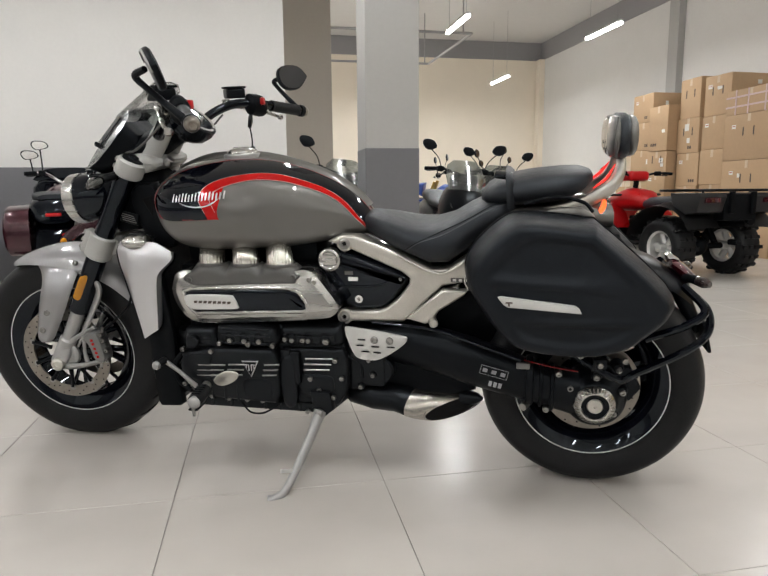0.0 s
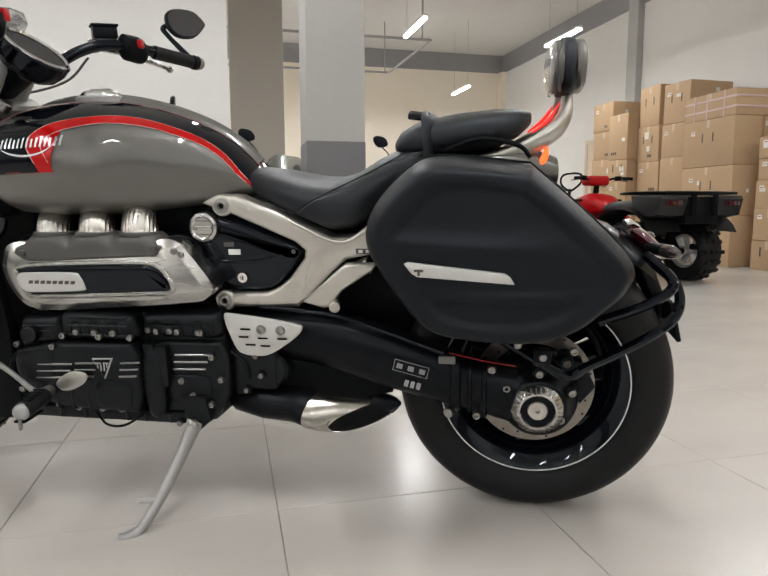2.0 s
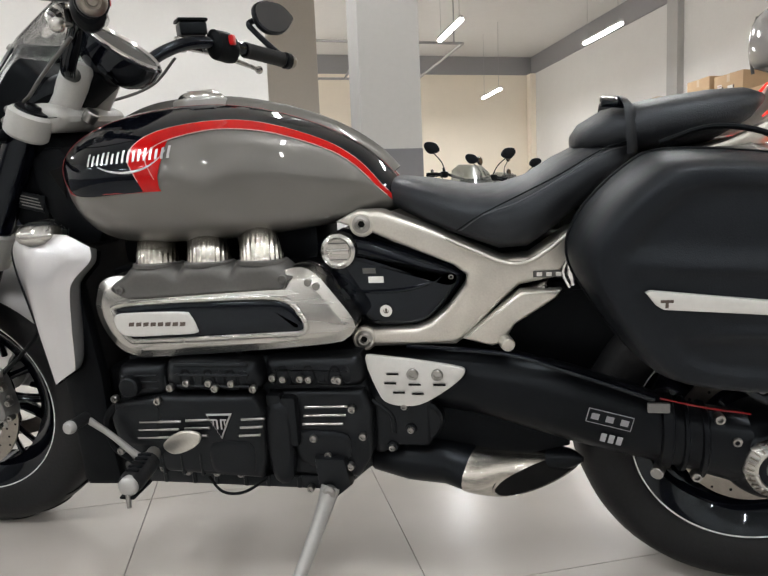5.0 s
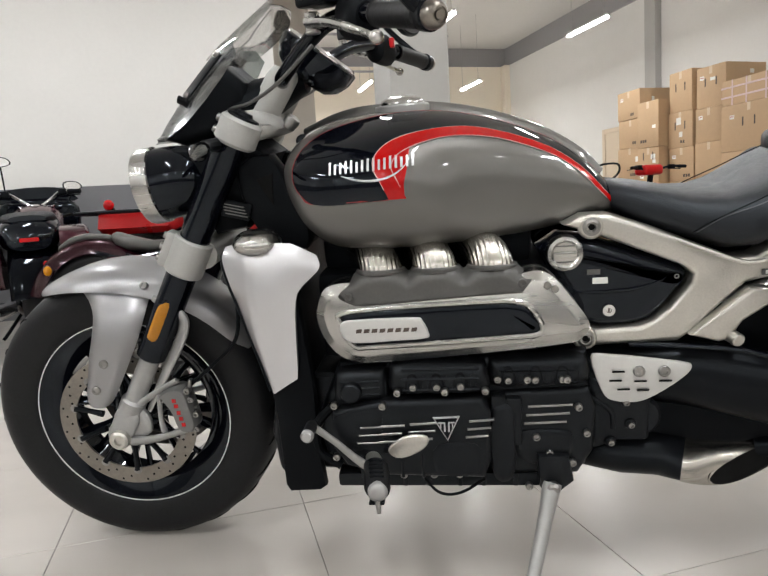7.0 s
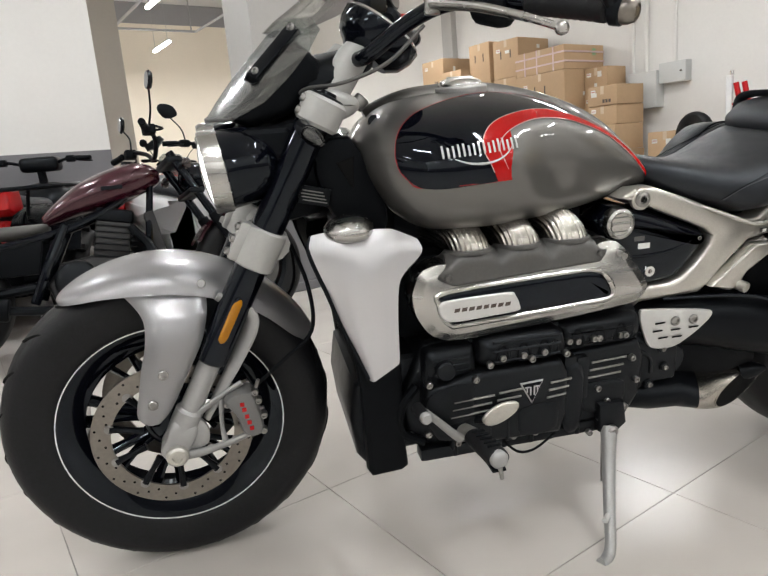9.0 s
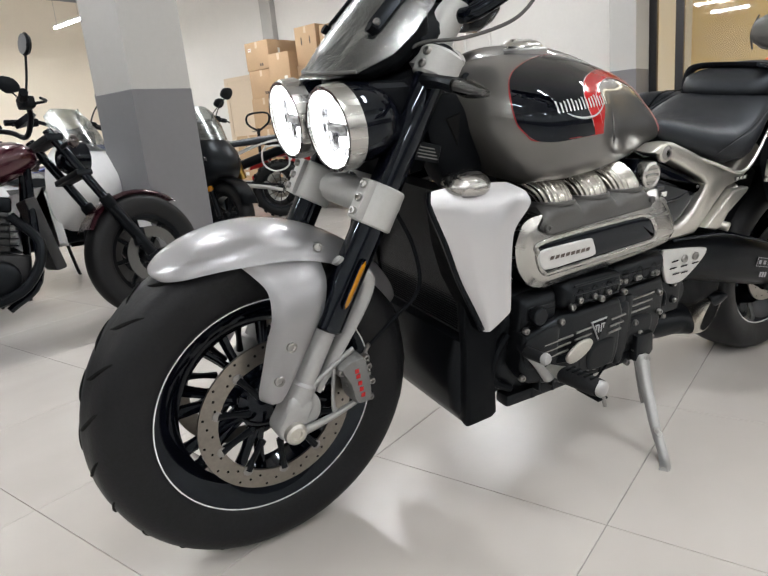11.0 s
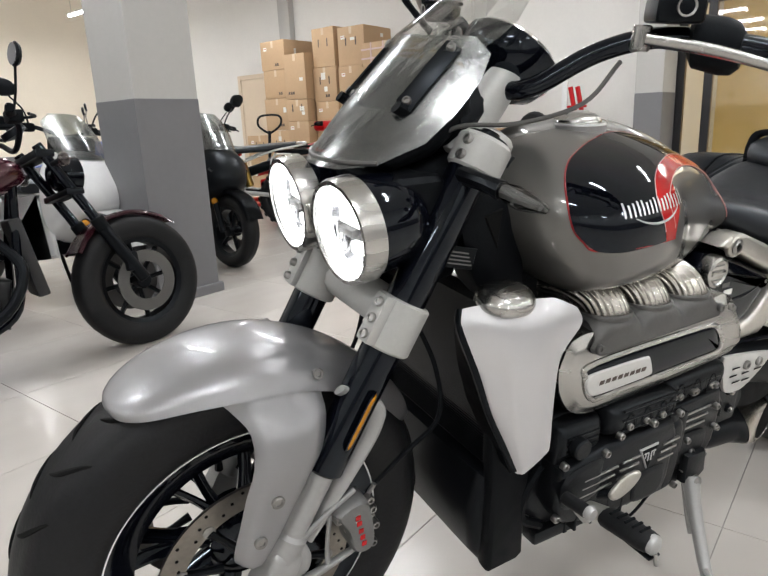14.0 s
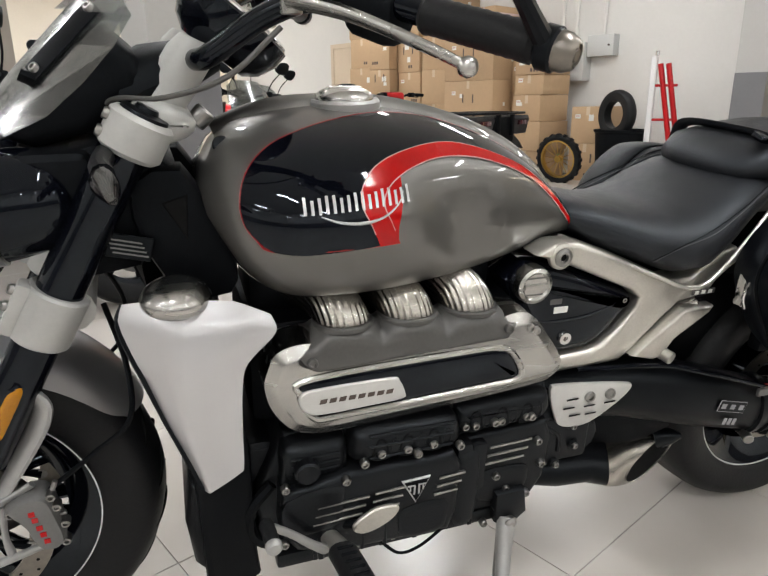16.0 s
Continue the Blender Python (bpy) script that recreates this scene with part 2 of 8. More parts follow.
def thing(name, m=None, label="", category="", group="", kind=""):
    ob = new(name)
    ob.empty_display_size = 0.1
    if m is not None:
        ob.matrix_basis = m
    return tagged(ob, label, category, group, kind)


def join(*bms):
    out = bmesh.new()
    for b in bms:
        off = len(out.verts)
        vs = [out.verts.new(v.co) for v in b.verts]
        b.verts.index_update()
        for f in b.faces:
            try:
                out.faces.new([vs[v.index] for v in f.verts])
            except ValueError:
                pass
        b.free()
    return out


def moved(bm, m):
    bmesh.ops.transform(bm, matrix=m, verts=bm.verts)
    return bm


def mirrored(bm):
    for v in bm.verts:
        v.co.y = -v.co.y
    bmesh.ops.reverse_faces(bm, faces=bm.faces)
    return bm


def box(c, s, bev=0.0, seg=2, m=None):
    bm = bmesh.new()
    bmesh.ops.create_cube(bm, size=1)
    for v in bm.verts:
        v.co = Vector((v.co.x * s[0], v.co.y * s[1], v.co.z * s[2]))
    if bev:
        bmesh.ops.bevel(bm, geom=bm.edges[:], offset=bev, segments=seg, affect="EDGES", profile=0.6)
    if m is not None:
        moved(bm, m)
    return moved(bm, Matrix.Translation(c))


def along(p, q):
    d = Vector(q) - Vector(p)
    return Matrix.Translation(p) @ d.to_track_quat("Z", "Y").to_matrix().to_4x4(), d.length


def lathe(profile, p=(0, 0, 0), axis=(0, 0, 1), seg=32, close=False):
    """Turns (radius, height) pairs round an axis that starts at p."""
    bm = bmesh.new()
    rings = []
    for r, h in profile:
        if r < 1e-5:
            rings.append([bm.verts.new((0, 0, h))])
        else:
            rings.append([bm.verts.new((r * math.cos(2 * math.pi * k / seg), r * math.sin(2 * math.pi * k / seg), h)) for k in range(seg)])
    pairs = list(zip(rings, rings[1:])) + ([(rings[-1], rings[0])] if close else [])
    for a, b in pairs:
        for k in range(seg):
            n = (k + 1) % seg
            if len(a) == 1 and len(b) == 1:
                continue
            if len(a) == 1:
                bm.faces.new((a[0], b[k], b[n]))
            elif len(b) == 1:
                bm.faces.new((a[k], a[n], b[0]))
            else:
                bm.faces.new((a[k], a[n], b[n], b[k]))
    m = Matrix.Translation(p) @ Vector(axis).to_track_quat("Z", "Y").to_matrix().to_4x4()
    return moved(bm, m)


def rod(p, q, r, r2=None, seg=14, bev=0.15):
    """A capped, slightly rounded cylinder or cone from p to q."""
    r2 = r if r2 is None else r2
    d = Vector(q) - Vector(p)
    n = d.length
    e = min(bev * min(r, r2), n * 0.3)
    return lathe([(0, 0), (r - e, 0), (r, e), (r2, n - e), (r2 - e, n), (0, n)], p, d, seg)


def smooth_path(pts, n=6, closed=False):
    """Catmull-Rom through the points."""
    pts = [Vector(p) for p in pts]
    out = []
    cnt = len(pts)
    for i in range(cnt if closed else cnt - 1):
        if closed:
            a, b, c, d = (pts[(i + k) % cnt] for k in (-1, 0, 1, 2))
        else:
            b, c = pts[i], pts[i + 1]
            a = pts[i - 1] if i else b + (b - c)
            d = pts[i + 2] if i + 2 < cnt else c + (c - b)
        for k in range(n):
            t = k / n
            out.append(0.5 * (2 * b + (c - a) * t + (2 * a - 5 * b + 4 * c - d) * t * t + (3 * b - a - 3 * c + d) * t ** 3))
    if not closed:
        out.append(pts[-1])
    return out


def tube(pts, r, seg=10, n=6, closed=False, flat=1.0):
    """A bent tube along a smooth path; r is a number or one per point."""
    path = smooth_path(pts, n, closed)
    if isinstance(r, (int, float)):
        rs = [r] * len(path)
    else:
        rs = [x.x for x in smooth_path([(v, 0, 0) for v in r], n, closed)]
    bm = bmesh.new()
    rings = []
    up = None
    cnt = len(path)
    for i, p in enumerate(path):
        if closed:
            d = path[(i + 1) % cnt] - path[i - 1]
        else:
            d = path[min(i + 1, cnt - 1)] - path[max(i - 1, 0)]
        d.normalize()
        if up is None:
            up = d.orthogonal().normalized()
        up = (up - d * up.dot(d)).normalized()
        side = d.cross(up)
        rings.append([bm.verts.new(p + rs[i] * (math.cos(2 * math.pi * k / seg) * up + flat * math.sin(2 * math.pi * k / seg) * side)) for k in range(seg)])
    for a, b in list(zip(rings, rings[1:])) + ([(rings[-1], rings[0])] if closed else []):
        for k in range(seg):
            bm.faces.new((a[k], a[(k + 1) % seg], b[(k + 1) % seg], b[k]))
    if not closed:
        bm.faces.new(rings[0][::-1])
        bm.faces.new(rings[-1])
    return bm


def plate(poly, y0, y1, bev=0.004, seg=2, curve=0, inset=1.0):
    """An outline in x and z, with thickness from y0 to y1, its rims rounded. inset shrinks the y1 face about its middle."""
    pts = [(p.x, p.z) for p in smooth_path([(x, 0, z) for x, z in poly], curve, True)] if curve else poly
    cx = sum(p[0] for p in pts) / len(pts)
    cz = sum(p[1] for p in pts) / len(pts)
    bm = bmesh.new()
    a = [bm.verts.new((x, y0, z)) for x, z in pts]
    b = [bm.verts.new((cx + (x - cx) * inset, y1, cz + (z - cz) * inset)) for x, z in pts]
    bm.faces.new(a)
    bm.faces.new(b[::-1])
    n = len(pts)
    for k in range(n):
        bm.faces.new((a[k], b[k], b[(k + 1) % n], a[(k + 1) % n]))
    bmesh.ops.recalc_face_normals(bm, faces=bm.faces)
    if bev:
        rim = [e for e in bm.edges if abs(e.verts[0].co.y - e.verts[1].co.y) < 1e-6]
        bmesh.ops.bevel(bm, geom=rim, offset=bev, segments=seg, affect="EDGES", profile=0.5)
    return bm


def loft(rings, caps=True, closed=True):
    """Skin over rings of equally many points."""
    bm = bmesh.new()
    vs = [[bm.verts.new(p) for p in r] for r in rings]
    n = len(vs[0])
    for a, b in zip(vs, vs[1:]):
        for k in range(n if closed else n - 1):
            bm.faces.new((a[k], a[(k + 1) % n], b[(k + 1) % n], b[k]))
    if caps and closed:
        bm.faces.new(vs[0][::-1])
        bm.faces.new(vs[-1])
    return bm


def oval(c, ry, rz, n=24, p=2.0, x=True):
    """A superellipse ring in the yz plane (or xz)."""
    out = []
    for k in range(n):
        a = 2 * math.pi * k / n
        u = math.copysign(abs(math.cos(a)) ** (2 / p), math.cos(a))
        v = math.copysign(abs(math.sin(a)) ** (2 / p), math.sin(a))
        out.append((c[0], c[1] + ry * u, c[2] + rz * v) if x else (c[0] + ry * u, c[1], c[2] + rz * v))
    return out


def skin(poly, surf, lift, step=0.02, curve=0):
    """A thin layer laid on a surface y = surf(x, z), cut to an outline in x and z."""
    pts = [(p.x, p.z) for p in smooth_path([(x, 0, z) for x, z in poly], curve, True)] if curve else poly
    bm = bmesh.new()
    bm.faces.new([bm.verts.new((x, 0, z)) for x, z in pts])
    bmesh.ops.triangulate(bm, faces=bm.faces[:])
    for ax in (0, 2):
        lo, hi = min(v.co[ax] for v in bm.verts), max(v.co[ax] for v in bm.verts)
        k = 1
        while lo + k * step < hi:
            co, no = [0, 0, 0], [0, 0, 0]
            co[ax], no[ax] = lo + k * step, 1
            bmesh.ops.bisect_plane(bm, geom=bm.verts[:] + bm.edges[:] + bm.faces[:], plane_co=co, plane_no=no)
            k += 1
    for v in bm.verts:
        v.co.y = surf(v.co.x, v.co.z) + lift
    return bm


def bolts(places, r=0.009, axis=(0, 1, 0), h=0.006):
    """Socket-headed bolts, one mesh each."""
    return [lathe([(0, h * 0.55), (r * 0.45, h * 0.55), (r * 0.5, h), (r * 0.85, h), (r, h * 0.7), (r, -0.004), (0, -0.004)], p, axis, 12) for p in places]


def spline(table, x):
    """Smooth reading of a table of (x, value) with x rising."""
    if x <= table[0][0]:
        return table[0][1]
    for (a, va), (b, vb) in zip(table, table[1:]):
        if x <= b:
            i = table.index((a, va))
            pa = table[i - 1] if i else (a, va)
            pd = table[i + 2] if i + 2 < len(table) else (b, vb)
            t = (x - a) / (b - a)
            ma = (vb - pa[1]) / (b - pa[0]) * (b - a)
            mb = (pd[1] - va) / (pd[0] - a) * (b - a)
            return (2 * t ** 3 - 3 * t * t + 1) * va + (t ** 3 - 2 * t * t + t) * ma + (3 * t * t - 2 * t ** 3) * vb + (t ** 3 - t * t) * mb
    return table[-1][1]


def closed_outline(poly, n=5):
    """A smooth closed outline in x and z."""
    return [(p.x, p.z) for p in smooth_path([(x, 0, z) for x, z in poly], n, True)]


def pillow(poly, rows, n=5):
    """A rounded cast form: the outline drawn inwards step by step and eased at its corners; rows of (inset, y)."""
    pts = closed_outline(poly, n) if n else poly
    m = len(pts)
    area = sum(pts[k][0] * pts[(k + 1) % m][1] - pts[(k + 1) % m][0] * pts[k][1] for k in range(m))
    sg = 1 if area > 0 else -1

    def inward(ring, d):
        steps = max(1, math.ceil(abs(d) / 0.002))
        for _ in range(steps):
            out = []
            for k in range(m):
                (x0, z0), (x1, z1) = ring[k - 1], ring[(k + 1) % m]
                tx, tz = x1 - x0, z1 - z0
                ln = math.hypot(tx, tz) or 1
                out.append((ring[k][0] - sg * tz / ln * d / steps, ring[k][1] + sg * tx / ln * d / steps))
            ring = [(0.5 * out[k][0] + 0.25 * (out[k - 1][0] + out[(k + 1) % m][0]), 0.5 * out[k][1] + 0.25 * (out[k - 1][1] + out[(k + 1) % m][1])) for k in range(m)]
        return ring

    rings, last, ring = [], 0.0, pts
    for d, y in rows:
        if d > last:
            ring = inward(ring, d - last)
            last = d
        rings.append([(x, y, z) for x, z in (ring if d >= last else pts)])
    return loft(rings)


def skin_uv(poly, surf, lift, step=0.02, step_v=0.02):
    """A thin layer on a surface surf(u, v) -> Vector, cut to an outline in u and v."""
    bm = bmesh.new()
    bm.faces.new([bm.verts.new((x, 0, z)) for x, z in poly])
    bmesh.ops.triangulate(bm, faces=bm.faces[:])
    for ax, st in ((0, step), (2, step_v)):
        lo, hi = min(v.co[ax] for v in bm.verts), max(v.co[ax] for v in bm.verts)
        k = 1
        while lo + k * st < hi:
            co, no = [0, 0, 0], [0, 0, 0]
            co[ax], no[ax] = lo + k * st, 1
            bmesh.ops.bisect_plane(bm, geom=bm.verts[:] + bm.edges[:] + bm.faces[:], plane_co=co, plane_no=no)
            k += 1
    for v in bm.verts:
        u, w = v.co.x, v.co.z
        p = surf(u, w)
        a = surf(u + 0.004, w) - surf(u - 0.004, w)
        b = surf(u, min(1, w + 0.01)) - surf(u, max(0, w - 0.01))
        nrm = a.cross(b).normalized()
        if nrm.y < -1e-6 or (abs(nrm.y) < 1e-6 and nrm.z < 0):
            nrm = -nrm
        v.co = p + nrm * lift
    return bm


# ---------------------------------------------------------------- the hall
X0, X1, Y0, Y1, TOP = -8.0, 6.65, -6.2, 13.5, 4.47
slab = tagged(part("floor", box(((X0 + X1) / 2, (Y0 + Y1) / 2, -0.0535), (X1 - X0 + 6, Y1 - Y0 + 0.4, 0.1)), "grout", smooth=0), "beige porcelain tiled floor of a showroom, glossy", "floor", kind="structure")
tagged(part("ceiling", box(((X0 + X1) / 2, (Y0 + Y1) / 2, TOP + 0.1), (X1 - X0 + 6, Y1 - Y0 + 0.4, 0.2)), "ceiling", smooth=0), "plain pale grey concrete ceiling of the showroom", "ceiling", kind="structure")

DADO = 1.11


def wall(name, c, s, mat="wall", label="white painted plaster wall with a grey dado"):
    return tagged(part(name, box(c, s), mat, smooth=0), label, "wall", kind="structure")


# the white wall on the left, ending in a free edge, with its grey dado 3 mm proud
w = wall("wall_west_front", ((X0 - 0.05) / 2, 5.15, TOP / 2), (-0.05 - X0, 0.30, TOP))
part("dado", box(((X0 - 0.05) / 2, 4.9985, DADO / 2), (-0.05 - X0, 0.003, DADO)), "dado", w, "grey painted dado", 0)
w = wall("wall_west", (X0 - 0.1, (Y0 + Y1) / 2, TOP / 2), (0.2, Y1 - Y0, TOP))
# west and south dados are out of view, added to darken gloss reflections
part("dado", box((X0 + 0.0015, (Y0 + 5.0) / 2, DADO / 2), (0.003, 5.0 - Y0, DADO)), "dado", w, "grey painted dado", 0)
w = wall("wall_south", ((X0 + X1) / 2, Y0 - 0.1, TOP / 2), (X1 - X0, 0.2, TOP))
part("dado", box(((X0 + X1) / 2, Y0 + 0.0015, DADO / 2), (X1 - X0, 0.003, DADO)), "dado", w, "grey painted dado", 0)
w = wall("wall_north", ((X0 + X1) / 2, Y1 + 0.1, TOP / 2), (X1 - X0, 0.2, TOP), "wall_cream", "cream painted far wall with a grey beam above")
part("beam", box(((X0 + X1) / 2, Y1 - 0.01, TOP - 0.21), (X1 - X0, 0.02, 0.42)), "band", w, "grey painted beam", 0)
part("dado", box(((X0 + X1) / 2, Y1 - 0.0015, DADO / 2 - 0.2), (X1 - X0, 0.003, DADO - 0.4)), "dado", w, "grey painted dado", 0)
# the east wall: plaster from y 1.9 on, glazing before that
w = wall("wall_east", (X1 + 0.1, (1.9 + Y1) / 2, TOP / 2), (0.2, Y1 - 1.9, TOP), "wall", "white painted plaster wall with a grey beam above")
part("beam", box((X1 - 0.01, (6.0 + Y1) / 2, TOP - 0.21), (0.02, Y1 - 6.0, 0.42)), "band", w, "grey painted beam", 0)
part("pilaster", box((X1 - 0.06, 8.12, TOP / 2), (0.12, 0.26, TOP)), "pillar", w, "grey painted pilaster", 0)
part("pilaster", box((X1 - 0.07, 13.38, TOP / 2 - 0.21), (0.14, 0.2, TOP - 0.42)), "wall_cream", w, "cream pilaster in the corner", 0)
wall("wall_east_lintel", (X1 + 0.1, (1.9 + Y0) / 2, (3.05 + TOP) / 2), (0.2, 1.9 - Y0, TOP - 3.05), "wall", "white lintel above the glazed front")
wall("wall_east_end", (X1 + 0.1, Y0 + 0.6, 1.52), (0.2, 1.2, 3.04), "wall", "white painted plaster wall")

# square pillars
def pillar(name, x0, x1, y0, y1, dado=DADO + 0.02, mat="pillar", label="square pale grey pillar with a darker grey dado"):
    p = tagged(part(name, box(((x0 + x1) / 2, (y0 + y1) / 2, TOP / 2), (x1 - x0, y1 - y0, TOP), 0.006), mat, smooth=0), label, "pillar", kind="structure")
    part("dado", box(((x0 + x1) / 2, (y0 + y1) / 2, dado / 2), (x1 - x0 + 0.006, y1 - y0 + 0.006, dado), 0.006), "dado", p, "grey painted dado", 0)
    part("skirting", box(((x0 + x1) / 2, (y0 + y1) / 2, 0.03), (x1 - x0 + 0.05, y1 - y0 + 0.05, 0.06), 0.008), "dado", p, "low grey skirting", 0)
    return p


pillar("pillar_1", 0.462, 0.877, 3.058, 3.46, dado=1.182)
pillar("pillar_2", -0.02, 0.648, 6.9, 7.5, mat="pillar_shade", label="square beige pillar in the room behind", dado=0.9)
pillar("pillar_3", 6.1, 6.64, 1.80, 2.10, dado=1.21, label="square white pillar beside the glazed front with a grey dado")

# door in the east wall
d = tagged(thing("door_1", None, "closed cream door in the white wall", "door", kind="structure"))
part("leaf", box((X1 - 0.02, 9.08, 0.96), (0.05, 0.76, 1.92), 0.006), "door", d, smooth=0)
part("frame", join(box((X1 - 0.025, 9.50, 1.0), (0.07, 0.08, 2.0), 0.005), box((X1 - 0.025, 8.66, 1.0), (0.07, 0.08, 2.0), 0.005), box((X1 - 0.025, 9.08, 1.96), (0.07, 0.76, 0.08), 0.005)), "door", d, smooth=0)
part("handle", rod((X1 - 0.05, 8.78, 0.98), (X1 - 0.09, 8.90, 0.98), 0.01), "steel", d, "steel lever handle")

# glazed front: black frames and panes, a warm room behind
g = tagged(thing("window_1", None, "glazed shop front with black metal frames", "window", kind="structure"))
for y in (1.80, 1.47, 0.35, -0.75, -1.85, -2.95, -4.05, -5.0):
    part("mullion", box((X1 + 0.06, y, 1.52), (0.08, 0.09 if y < 1.8 else 0.16, 3.04), 0.005), "frame_black", g, smooth=0)
for z in (0.06, 2.2, 3.0):
    part("transom", box((X1 + 0.06, -1.57, z), (0.07, 6.86, 0.10), 0.005), "frame_black", g, smooth=0)
for a, b in ((1.47, 0.35), (0.35, -0.75), (-0.75, -1.85), (-1.85, -2.95), (-2.95, -4.05), (-4.05, -5.0)):
    pn = part("pane", box((X1 + 0.06, (a + b) / 2, 1.13), (0.008, abs(a - b) - 0.1, 2.06)), "pane", g, smooth=0)
    pn.visible_shadow = False
    pn = part("pane", box((X1 + 0.06, (a + b) / 2, 2.6), (0.008, abs(a - b) - 0.1, 0.7)), "pane", g, smooth=0)
    pn.visible_shadow = False
wall("wall_annex_back", (X1 + 2.9, -1.6, 1.6), (0.2, 7.4, 3.2), "yellow", "warm yellow wall of the room behind the glass")
wall("wall_annex_north", (X1 + 1.5, 2.0, 1.6), (2.7, 0.2, 3.2), "wall", "white side wall of the room behind the glass")
wall("wall_annex_south", (X1 + 1.5, -5.2, 1.6), (2.7, 0.2, 3.2), "wall", "white side wall of the room behind the glass")
wall("wall_annex_top", (X1 + 1.55, -1.6, 3.3), (2.7, 7.4, 0.2), "ceiling", "ceiling of the room behind the glass")
la = new("annex_lamp", bpy.data.lights.new("annex_lamp", "AREA"))
la.data.shape, la.data.size, la.data.size_y, la.data.energy, la.data.color = "RECTANGLE", 1.0, 4.0, 60, (1, 0.86, 0.62)
la.matrix_basis = pose(X1 + 1.5, -1.5, 3.15)

# hanging tube lamps
def tube_lamp(x, y, z=LAMP_Z, length=LAMP_LEN):
    t = thing("tube_lamp", pose(x, y, z), "lit white linear tube lamp hung from the ceiling", "ceiling lamp", "hall lamps")
    part("housing", box((0, 0, 0.035), (0.055, length, 0.03), 0.006), "white", t)
    part("tube", box((0, 0, 0.002), (0.06, length - 0.02, 0.032), 0.012), "tube", t, "glowing white tube")
    for s in (-0.4, 0.4):
        part("hanger", rod((0, s * length, 0.045), (0, s * length, TOP - z), 0.003, seg=6), "pipe", t)
    return t


first = None
# lamps behind the west front wall are unseen, added to brighten the far room
for lx, ly in [(x, y) for x in LAMP_X for y in LAMP_Y if (x, y) != (0.23, 7.17)] + [(1.53, 8.2)]:
    if first is None:
        first = tube_lamp(lx, ly)
    else:
        copy_thing(first, pose(lx, ly, LAMP_Z))
    lamp = new("tube_light", bpy.data.lights.new("tube_light", "AREA"))
    lamp.data.shape, lamp.data.size, lamp.data.size_y = "RECTANGLE", 0.06, LAMP_LEN
    lamp.data.energy, lamp.data.color = LAMP_WATT, (1.0, 0.99, 0.98)
    lamp.matrix_basis = pose(lx, ly, LAMP_Z - 0.03)

# conduits under the ceiling and on the walls
c = tagged(thing("conduit_frame", None, "grey steel conduit frame hung under the ceiling", "conduit"))
for a, b in (((-0.2, 8.85, 3.48), (3.25, 8.85, 3.48)), ((-0.2, 11.4, 3.48), (3.18, 11.4, 3.48)), ((3.25, 8.85, 3.48), (3.18, 11.4, 3.48)), ((1.7, 8.85, 3.48), (1.7, 11.4, 3.48))):
    part("pipe", rod(a, b, 0.022, seg=8), "pipe", c)
for p in ((0.3, 8.85), (3.1, 8.85), (3.1, 11.4), (0.3, 11.4)):
    part("hanger", rod((p[0], p[1], 3.48), (p[0], p[1], TOP), 0.012, seg=6), "pipe", c)
e = tagged(thing("electrical_cabinet", None, "pale grey electrical cabinets on the white wall", "cabinet"))
part("body", box((X1 - 0.09, 4.27, 1.43), (0.18, 0.40, 0.46), 0.008), "grey_metal", e)
part("body", box((X1 - 0.07, 3.88, 1.61), (0.14, 0.36, 0.25), 0.008), "grey_metal", e)
part("lock", rod((X1 - 0.13, 3.76, 1.61), (X1 - 0.155, 3.76, 1.61), 0.012), "ink", e)
for y in (4.5, 4.3, 3.9):
    part("conduit", rod((X1 - 0.03, y, 1.62), (X1 - 0.03, y, TOP), 0.03 if y > 4 else 0.022, seg=10), "wall", e, "white painted conduit pipe")


# ---------------------------------------------------------------- the big motorcycle
BIKE = pose(0.62, -0.045, 0, 0, 0, 157.0) @ pose(0, 0, 0, -7.0, 0, 0)
STEER, RAKE = 3.5, 29.0
HEAD = Vector((1.436, 0, 0.70))
AXIS = Vector((-math.sin(radians(RAKE)), 0, math.cos(radians(RAKE))))
TURNED = Matrix.Translation(HEAD) @ Matrix.Rotation(radians(STEER), 4, AXIS) @ Matrix.Translation(-HEAD)

bike = thing("motorcycle", BIKE, "grey and black roadster motorcycle with a red-striped tank", "motorcycle")


def bp(name, bm, mat, parent=None, label="", smooth=35):
    return part(name, bm, mat, parent or bike, label, smooth)


def fp(name, bm, mat, parent=None, label="", smooth=35):
    return part(name, moved(bm, TURNED), mat, parent or bike, label, smooth)


def tyre_profile(r, w, rim):
    """Round section of a tyre as (radius, across) from bead to bead."""
    return [(rim, -w * 0.36), (rim + 0.012, -w * 0.44), (rim + (r - rim) * 0.45, -w * 0.5), (rim + (r - rim) * 0.72, -w * 0.47),
            (rim + (r - rim) * 0.90, -w * 0.34), (r - 0.004, -w * 0.17), (r, 0), (r - 0.004, w * 0.17), (rim + (r - rim) * 0.90, w * 0.34),
            (rim + (r - rim) * 0.72, w * 0.47), (rim + (r - rim) * 0.45, w * 0.5), (rim + 0.012, w * 0.44), (rim, w * 0.36)]


def smooth_profile(pr, n=3):
    return [(v.x, v.z) for v in smooth_path([(a, 0, b) for a, b in pr], n)]


